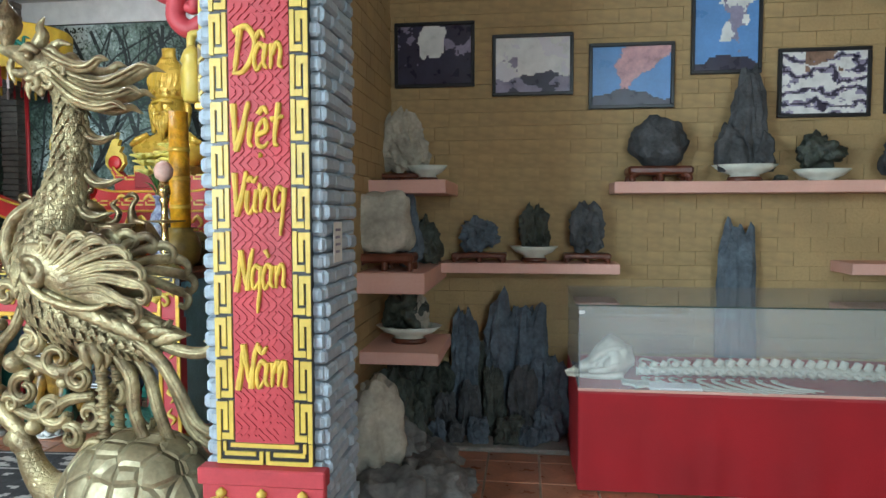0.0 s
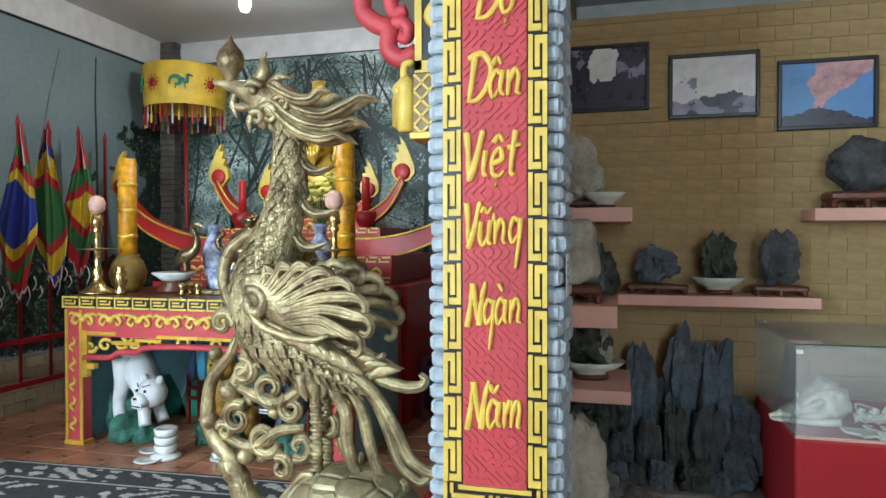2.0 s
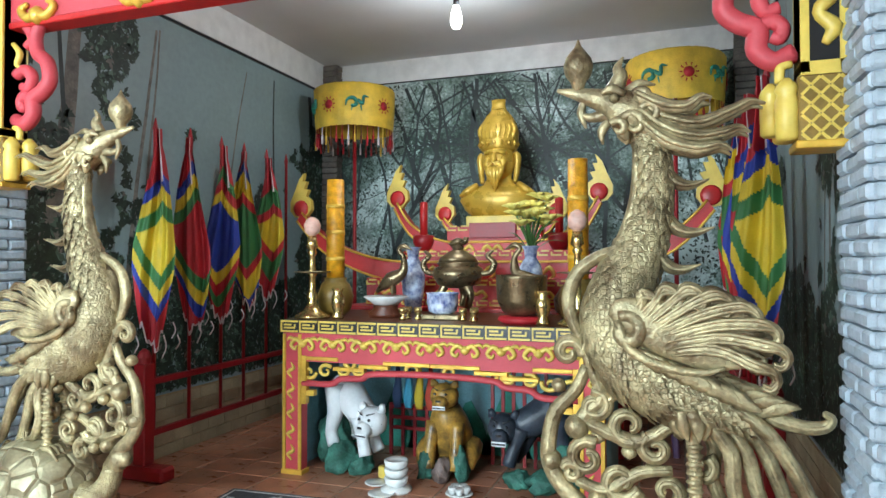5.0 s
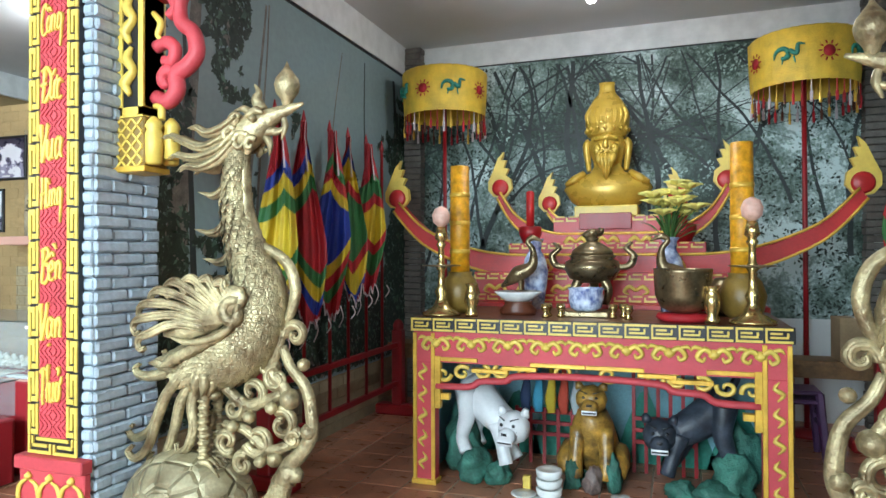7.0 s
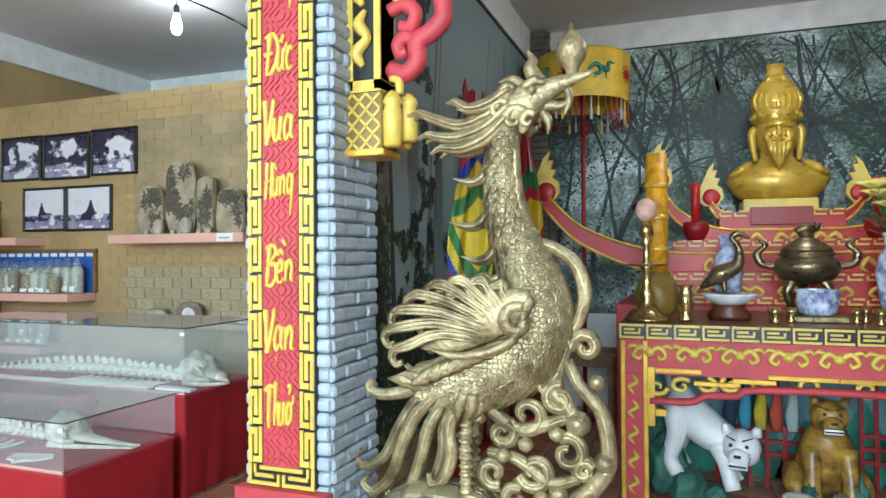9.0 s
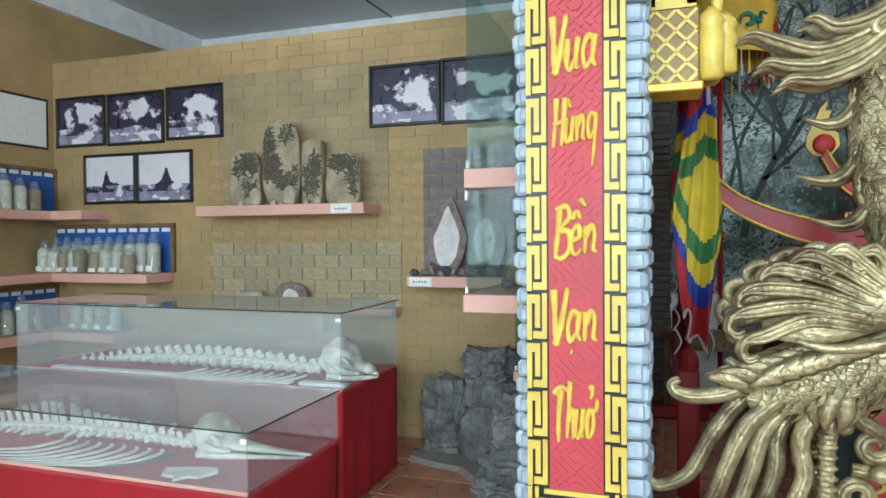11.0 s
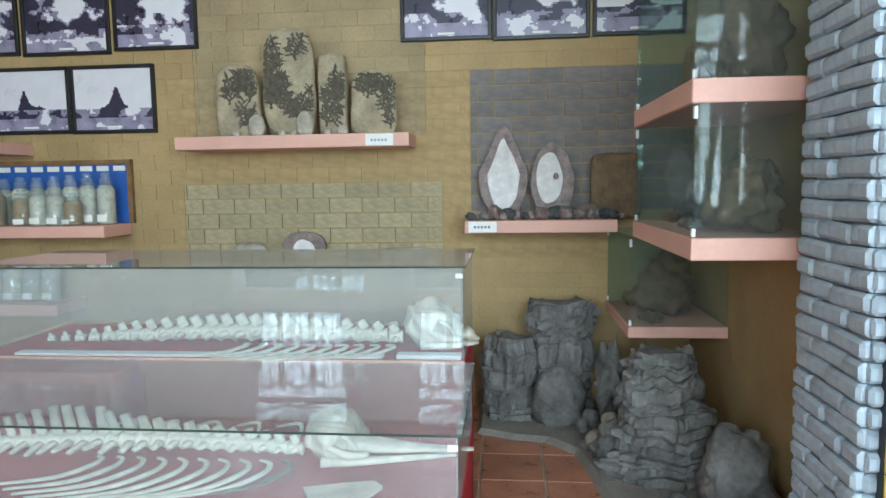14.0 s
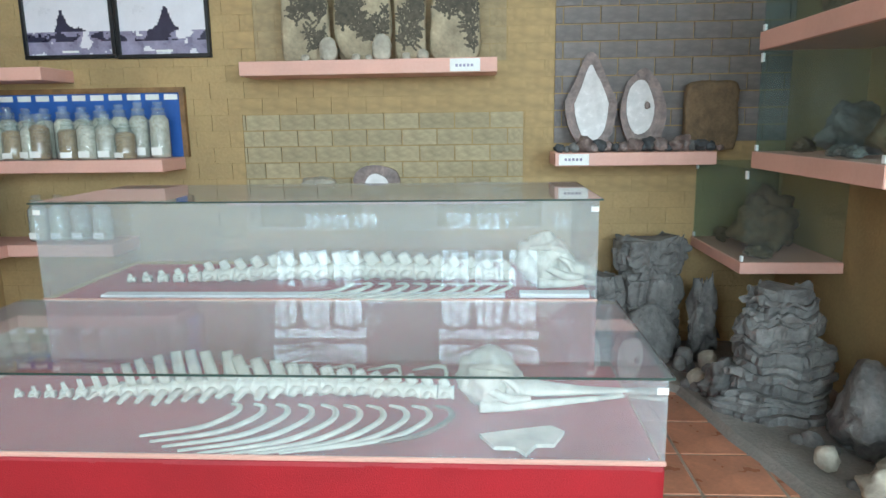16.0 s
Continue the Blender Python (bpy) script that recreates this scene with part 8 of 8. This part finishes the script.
t = thing("incense_bowl", (-3.38, 4.36, T), "blue and white porcelain incense bowl on a carved stand", "bowl")
part("stand", box(-0.15, 0.15, -0.09, 0.09, 0.0, 0.04, 0.008), M["darkbronze"], t, "carved stand")
part("bowl", lathe(bmesh.new(), [(0.07, 0.04), (0.1, 0.06), (0.115, 0.12), (0.11, 0.17), (0.12, 0.19), (0.105, 0.19), (0.09, 0.1)], 24), M["porcelain"], t, "", True)
t = thing("offering_dish", (-3.85, 4.42, T), "white offering dish on a dark wooden stand", "dish")
part("stand", lathe(bmesh.new(), [(0.12, 0), (0.13, 0.03), (0.09, 0.07), (0.1, 0.09)], 20), M["wood"], t, "dark wooden stand", True)
part("dish", lathe(bmesh.new(), [(0.08, 0.09), (0.1, 0.1), (0.165, 0.15), (0.16, 0.158), (0.08, 0.12)], 28), M["ceramic"], t, "white dish", True)
t = thing("censer", pose(-3.38, 4.72, T + 0.06) @ Matrix.Diagonal((0.98, 0.98, 0.68, 1)), "large dark bronze three-legged censer with dragon handles", "censer")
part("bowl", lathe(bmesh.new(), [(0.08, 0.22), (0.16, 0.26), (0.2, 0.36), (0.19, 0.44), (0.15, 0.47), (0.17, 0.5), (0.155, 0.51)], 28), M["darkbronze"], t, "", True)
lid = part("lid", lathe(bmesh.new(), [(0.155, 0.51), (0.14, 0.56), (0.08, 0.62), (0.04, 0.65), (0.05, 0.68), (0.02, 0.72)], 24), M["darkbronze"], t, "domed lid", True)
b = bmesh.new()
tube(b, [(-0.06, 0, 0.7), (0.0, 0, 0.74), (0.05, 0, 0.73), (0.07, 0, 0.79)], [0.03, 0.045, 0.03, 0.02], 8, 4)
part("lion_knob", b, M["darkbronze"], lid, "lion knob", True)
for s in (-1, 1):
    b = bmesh.new()
    tube(b, [(s * 0.18, 0, 0.38), (s * 0.26, 0, 0.4), (s * 0.29, 0, 0.5), (s * 0.24, 0, 0.58), (s * 0.28, 0, 0.64)], [0.03, 0.03, 0.026, 0.022, 0.012], 8, 4)
    part("handle", b, M["darkbronze"], t, "dragon handle", True)
for k in range(3):
    a = radians(90 + 120 * k)
    b = bmesh.new()
    tube(b, [(0.1 * math.cos(a), 0.1 * math.sin(a), 0.26), (0.14 * math.cos(a), 0.14 * math.sin(a), 0.14), (0.11 * math.cos(a), 0.11 * math.sin(a), 0.0)], [0.04, 0.03, 0.025], 8, 4)
    part("leg", b, M["darkbronze"], t, "", True)
for x in (-3.83, -2.86):
    t = thing("porcelain_vase", (x, 4.92, T), "blue and white porcelain vase on the altar", "vase", "porcelain vases")
    part("vase", lathe(bmesh.new(), [(0.06, 0), (0.085, 0.15), (0.1, 0.28), (0.08, 0.38), (0.045, 0.44), (0.05, 0.5), (0.07, 0.53), (0.05, 0.53)], 22), M["porcelain"], t, "", True)
    b = bmesh.new()
    s = 1 if x < -3.3 else -1
    tube(b, [(-s * 0.16, 0, 0.18), (-s * 0.04, 0, 0.27), (s * 0.06, 0, 0.33), (s * 0.07, 0, 0.44), (s * 0.03, 0, 0.5), (s * 0.07, 0, 0.53), (s * 0.14, 0, 0.5)], [0.012, 0.06, 0.04, 0.02, 0.018, 0.022, 0.004], 10, 4)
    for y in (-0.02, 0.02):
        tube(b, [(-s * 0.02, y, 0.24), (-s * 0.01, y, 0.1), (0, y, 0.0)], [0.018, 0.01, 0.014], 6, 3)
    ob = link("crane_statue", b, M["darkbronze"], True)
    ob.matrix_basis = pose(x - 0.02 * s, 4.6, T)
    tagged(ob, "dark bronze crane statue standing by the vase", "statue", "bronze cranes")
M["petal"] = mat("yellow_green_lily_petal", (0.86, 0.74, 0.2), 0.5, vary=0.15, scale=10, bump=0.05)
M["leaf"] = mat("green_flower_leaf", (0.06, 0.16, 0.03), 0.5, vary=0.2, scale=10, bump=0.1)
t = thing("lily_bouquet", (-2.86, 4.92, T + 0.5), "bunch of yellow lilies with green leaves in the vase", "flowers")
rnd = random.Random(12)
for k in range(20):
    a, e, r = rnd.uniform(0, 6.28), rnd.uniform(0.25, 1.3), rnd.uniform(0.1, 0.24)
    cx, cy, cz = r * math.cos(a) * math.cos(e) * 1.05, r * math.sin(a) * math.cos(e), 0.14 + r * math.sin(e) * 1.15
    b = bmesh.new()
    for q in range(6):
        w = q * 1.047
        d = Vector((math.cos(w), math.sin(w), 0.7))
        tube(b, [(cx, cy, cz), tuple(Vector((cx, cy, cz)) + d * 0.045), tuple(Vector((cx, cy, cz)) + Vector((d.x, d.y, 0.35)) * 0.1)], [0.01, 0.036, 0.005], 5, 2, 0.5, (0, 0, 1))
    fl = part("lily", b, M["petal"], t, "yellow lily flower", True)
    b = bmesh.new()
    tube(b, [(0, 0, -0.05), (cx * 0.4, cy * 0.4, cz * 0.5), (cx, cy, cz)], [0.006, 0.005, 0.005], 5, 3)
    part("stem", b, M["leaf"], fl, "green stem", True)
for k in range(16):
    a, e = rnd.uniform(0, 6.28), rnd.uniform(-0.1, 1.2)
    d = Vector((math.cos(a) * math.cos(e), math.sin(a) * math.cos(e), math.sin(e)))
    b = bmesh.new()
    tube(b, [(d * 0.05)[:], (d * 0.16 + Vector((0, 0, 0.03)))[:], (d * 0.26)[:]], [0.004, 0.016, 0.002], 5, 3, 0.25, (0, 0, 1))
    part("leaf", b, M["leaf"], t, "", True)
for x, z, y in ((-4.02, 1.6, 5.66), (-2.76, 1.6, 5.66)):
    t = thing("red_candle", (x, y, z), "red candle in a red pot on the rear altar", "candle", "red candles")
    part("pot", lathe(bmesh.new(), [(0.06, 0.0), (0.1, 0.08), (0.1, 0.14), (0.08, 0.15)], 18), M["darkred"], t, "", True)
    part("stick", lathe(bmesh.new(), [(0.035, 0.14), (0.036, 0.45), (0.02, 0.46)], 14), M["red"], t, "", True)
for k, (x, y) in enumerate(((-3.62, 4.3), (-3.53, 4.26), (-3.2, 4.27), (-3.14, 4.35), (-3.62, 4.2), (-3.1, 4.2))):
    part("cup", lathe(bmesh.new(), [(0.02, 0), (0.028, 0.01), (0.012, 0.03), (0.03, 0.06), (0.028, 0.09)], 14), M["brass"], thing("offering_cup", (x, y, T), "tiny brass offering cup on the altar", "cup", "offering cups"), "", True)
t = thing("water_pot", (-2.5, 4.72, T), "dull gold round water pot on the altar", "pot")
part("body", lathe(bmesh.new(), [(0.08, 0), (0.14, 0.06), (0.15, 0.14), (0.1, 0.22), (0.07, 0.25)], 22), M["darkbronze"], t, "", True)

# ---- benches, lamps, rug and window grilles ----
for x in (-5.05, -1.62):
    t = thing("bench", (x, 5.95, 0), "plain brown wooden bench at the back of the shrine", "bench", "wooden benches")
    part("seat", box(-0.4, 0.4, -0.16, 0.16, 0.62, 0.66, 0.005), M["frame_wood"], t)
    part("apron", box(-0.36, 0.36, -0.13, -0.1, 0.52, 0.62), M["frame_wood"], t)
    for sx in (-1, 1):
        for sy in (-1, 1):
            part("leg", box(sx * 0.34 - 0.025, sx * 0.34 + 0.025, sy * 0.12 - 0.02, sy * 0.12 + 0.02, 0.0, 0.62, 0.003), M["frame_wood"], t)
M["stool"] = mat("dull_purple_plastic", (0.11, 0.05, 0.13), 0.45, vary=0.1, scale=8, bump=0.05)
t = thing("plastic_stool", (-1.98, 5.45, 0), "two stacked dull purple plastic stools beside the rear altar", "stool")
for k in range(2):
    z = 0.44 + 0.07 * k
    part("seat", box(-0.15, 0.15, -0.15, 0.15, z - 0.03, z, 0.012), M["stool"], t, "square plastic seat")
    for sx in (-1, 1):
        for sy in (-1, 1):
            b = bmesh.new()
            tube(b, [(sx * 0.13, sy * 0.13, z - 0.02), (sx * 0.165, sy * 0.165, 0.07 * k)], [0.03, 0.024], 6, 1)
            part("leg", b, M["stool"], t)
        part("rung", box(sx * 0.145 - 0.01, sx * 0.145 + 0.01, -0.13, 0.13, z - 0.2, z - 0.17, 0.003), M["stool"], t)
M["cardboard"] = mat("brown_cardboard", (0.36, 0.25, 0.14), 0.85, vary=0.1, scale=6, bump=0.1)
t = thing("cardboard_box", pose(-1.5, 5.93, 0.66, 0, 0, 6), "plain brown cardboard box standing on the bench", "box")
part("carton", box(-0.13, 0.13, -0.11, 0.11, 0.0, 0.34, 0.004), M["cardboard"], t)
part("tape", box(-0.025, 0.025, -0.112, 0.112, 0.335, 0.3415), M["sand_pale"], t, "pale packing tape")
b = bmesh.new()
tube(b, [(-8.12, 4.45, CEIL - 0.008), (-8.06, 5.1, CEIL - 0.006), (-8.1, 5.8, CEIL - 0.012), (-8.07, 6.53, CEIL - 0.006)], [0.008], 6, 4)
tagged(link("ceiling_cable", b, M["black"], True), "black electric cable clipped along the ceiling", "cable")
M["bulb"] = glow("lit_bulb", (0.95, 0.98, 1.0), 14.0)
for x, y, z in ((-3.37, 4.66, 3.36), (-8.12, 4.45, 3.46)):
    t = thing("ceiling_bulb", (x, y, z), "lit white bulb hanging from the ceiling on a cord", "lamp", "hanging bulbs")
    part("cord", lathe(bmesh.new(), [(0.004, 0.17), (0.004, CEIL - z)], 6), M["black"], t, "black cord")
    part("rosette", lathe(bmesh.new(), [(0.06, CEIL - z - 0.03), (0.065, CEIL - z - 0.012), (0.06, CEIL - z - 0.0005)], 18), M["white"], t, "white ceiling rosette", True)
    part("holder", lathe(bmesh.new(), [(0.022, 0.09), (0.024, 0.15), (0.012, 0.17)], 12), M["black"], t, "black lamp holder", True)
    p = part("bulb", lathe(bmesh.new(), [(0.005, -0.09), (0.03, -0.08), (0.045, -0.04), (0.045, 0.0), (0.03, 0.06), (0.022, 0.09)], 16), M["bulb"], t, "glowing white bulb", True)
    p.visible_shadow = False
M["rug_dark"] = mat("charcoal_rug_pile", (0.045, 0.05, 0.055), 0.95, vary=0.2, scale=20, bump=0.5, grain=180)
M["rug_white"] = mat("cream_rug_pile", (0.50, 0.50, 0.48), 0.95, vary=0.15, scale=20, bump=0.5, grain=180)
b, nx, ny = bmesh.new(), 130, 56
vs = [[b.verts.new((-1.15 + 2.3 * i / nx, -0.52 + 1.04 * j / ny, 0.008)) for j in range(ny + 1)] for i in range(nx + 1)]
for i in range(nx):
    for j in range(ny):
        x, y = -1.15 + 2.3 * (i + 0.5) / nx, -0.52 + 1.04 * (j + 0.5) / ny
        m = min(1.15 - abs(x), 0.52 - abs(y))
        s = math.sin(x * 21 + 3 * math.sin(y * 17)) * math.sin(y * 24 + 2 * math.sin(x * 13))
        white = (0.02 < m < 0.035) or (0.26 < m < 0.275) or (0.05 < m < 0.25 and s > 0.22) or (m > 0.3 and s > 0.55)
        b.faces.new((vs[i][j], vs[i + 1][j], vs[i + 1][j + 1], vs[i][j + 1])).material_index = 1 if white else 0
add_box(b, -1.15, 1.15, -0.52, 0.52, 0.0, 0.0075)
ob = link("rug", b, [M["rug_dark"], M["rug_white"]])
ob.matrix_basis = pose(-3.4, 3.14, 0, 0, 0, 3)
tagged(ob, "charcoal rug with cream floral scroll pattern on the tiles", "rug")


def window_grille(wx):
    t = tagged(new("window_1"), "tall window with black arched iron grille, three of them added for light", "window", "front windows", "structure")
    t.location = (wx, FRONT - 0.08, 0)
    b = bmesh.new()
    for s in (-0.69, 0.69):
        add_box(b, s - 0.02, s + 0.02, -0.03, 0.03, 0.0, 3.4)
    for z in (0.02, 1.0, 2.86, 3.38):
        add_box(b, -0.67, 0.67, -0.03, 0.03, z - 0.02, z + 0.02)
    part("window_frame", b, M["white"], t, "white window frame")
    for k in range(3):
        c = -0.44 + 0.44 * k
        b = bmesh.new()
        tube(b, [(c - 0.2, 0, 0.04), (c - 0.2, 0, 2.5)] + [(c - 0.2 * math.cos(a), 0, 2.5 + 0.2 * math.sin(a)) for a in (0.5, 1.0, 1.57, 2.14, 2.64)] + [(c + 0.2, 0, 2.5), (c + 0.2, 0, 0.04)], [0.024], 6, 2)
        for q in (-0.067, 0.067):
            tube(b, [(c + q, 0, 0.04), (c + q, 0, 2.66)], [0.016], 6, 1)
        part("grille_arch", b, M["black"], t, "black iron arch")
    for k in range(9):
        a = radians(180 * k / 8)
        b = bmesh.new()
        tube(b, [(0.08 * math.cos(a), 0, 2.9 + 0.05 * math.sin(a)), (0.64 * math.cos(a), 0, 2.9 + 0.44 * math.sin(a))], [0.018], 6, 1)
        part("fan_bar", b, M["black"], t, "black fan bar")
    return t


wg = window_grille(WINDOW_X[0])
# The grilles from x = -5.05 on stand in the added openings.
for wx in WINDOW_X[1:]:
    copy_thing(wg, pose(wx, FRONT - 0.08, 0))

# paper notice on the pillar
ob = link("paper_notice", box(-0.0015, 0.0015, -0.055, 0.055, 0.0, 0.155), M["paper"])
ob.matrix_basis = pose(-0.728, 2.5, 1.29)
tagged(ob, "small white paper notice fixed to the brick pillar", "notice")
for k in range(4):
    part("writing", box(0.002, 0.003, -0.035, 0.03 - 0.01 * (k % 2), 0.12 - 0.028 * k, 0.13 - 0.028 * k), M["photo_mid"], ob, "grey unreadable lines")

# ---- floor tiles and wall bricks ----
TS = 0.3055
floor_ob = bpy.data.objects["floor"]
tile_me = brick_piece("tile", TS - 0.012, TS - 0.012, 0.012, M["tile"], 0.003)
rnd = random.Random(31)
near, rest = 0, []
for i in range(-14, 33):
    for j in range(-22, 10):
        x, y = -6.64 + TS * (i + 0.5), 3.885 + TS * (j + 0.5)
        if not (W0 < x < W1 and FRONT < y < BACK):
            continue
        m = pose(x, y, -0.006 + rnd.uniform(-0.0007, 0.0007), rnd.uniform(-0.12, 0.12), rnd.uniform(-0.12, 0.12), 0)
        seen = (-7.1 < x < -5.7 and 1.8 < y < LW) or (-5.6 < x < -1.1 and 2.7 < y < 6.2) or (-0.95 < x < 0.4 and 2.4 < y < RW)
        if seen and near < 300:
            piece("tile", tile_me, floor_ob, m)
            near += 1
        else:
            rest.append((m, TS - 0.012, TS - 0.012, 0.012))
boxes_mesh("far_tiles", rest, M["tile"], floor_ob, "terracotta floor tiles")


def brick_face(parent, x0, x1, z0, z1, y, near_box, sharp=None):
    """Courses of bricks proud of a wall that faces -y; the 300 inside near_box are objects of their own."""
    L, H = 0.205, 0.094
    big, near, rows = {}, 0, {}
    z, row = z0, 0
    while z < z1 - 0.02:
        h = min(H, z1 - z)
        cuts = {x0, x1} | {x0 - (L / 2 if row % 2 else 0) + L * k for k in range(1, int((x1 - x0) / L) + 2)}
        for (px0, px1, pz0, pz1), name in sharp or ():
            if pz0 < z + h / 2 < pz1:
                cuts |= {px0, px1}
        cuts = sorted(c for c in cuts if x0 <= c <= x1)
        for a, b in zip(cuts, cuts[1:]):
            if b - a < 0.008:
                continue
            cx, cz = (a + b) / 2, z + h / 2
            mt = "tan"
            for (px0, px1, pz0, pz1), name in (sharp or ()):
                if px0 < cx < px1 and pz0 < cz < pz1:
                    mt = name
            gap = 0.0025 if mt in ("tan", "dusty") else 0.007
            out = rnd.uniform(0, 0.0025) + (0.003 if mt not in ("tan", "dusty") else 0)
            m = pose(cx, y + (0.0085 if mt in ("tan", "dusty") else 0.006) - out, cz)
            if near_box[0] < cx < near_box[1] and near_box[2] < cz < near_box[3] and near < 300:
                if mt not in big:
                    big[mt] = brick_piece("brick", 1, 1, 1, M[mt], 0.0)
                piece("brick", big[mt], parent, m @ Matrix.Diagonal((b - a - gap, 0.016, h - gap, 1)))
                near += 1
            else:
                rows.setdefault(mt, []).append((m, b - a - gap, 0.016, h - gap))
        z += H
        row += 1
    for mt, items in rows.items():
        boxes_mesh("brick_courses", items, M[mt], parent, "painted brick courses")


brick_face(bpy.data.objects["wall_museum_west"], W0, -5.72, 0.0, 2.98, LW, (-8.9, -5.7, 0.9, 2.1), (((-8.85, -7.2, 0.95, 1.43), "palebrick"), ((-7.03, -5.7, 1.18, 2.05), "greybrick"), ((-8.75, -7.3, 1.69, 2.75), "dusty"),))
brick_face(bpy.data.objects["wall_museum_east"], -0.94, W1, 0.0, 2.96, RW, (-0.95, 1.7, 1.0, 2.9))
# the partitions' museum faces and the low brick strip under the side murals
wp = bpy.data.objects["wall_partition_east"]
rows = []
for r in range(31):
    for k in range(9):
        y = 2.8 + 0.205 * k + (0.1 if r % 2 else 0.0)
        if y + 0.2 < RW:
            rows.append((pose(-0.938, y + 0.1, r * 0.094 + 0.047), 0.016, 0.2, 0.09))
boxes_mesh("brick_courses", rows, M["tan"], wp, "ochre painted brick courses")
for x, p in ((-5.556, "wall_partition_west"), (-1.084, "wall_partition_east")):
    rows = []
    for r in range(5):
        for k in range(19):
            y = 2.82 + 0.205 * k + (0.1 if r % 2 else 0.0)
            if y < 6.3:
                rows.append((pose(x, y + 0.1, r * 0.094 + 0.047), 0.016, 0.198, 0.087))
    boxes_mesh("low_bricks", rows, M["palebrick"], bpy.data.objects[p], "pale low brick strip")
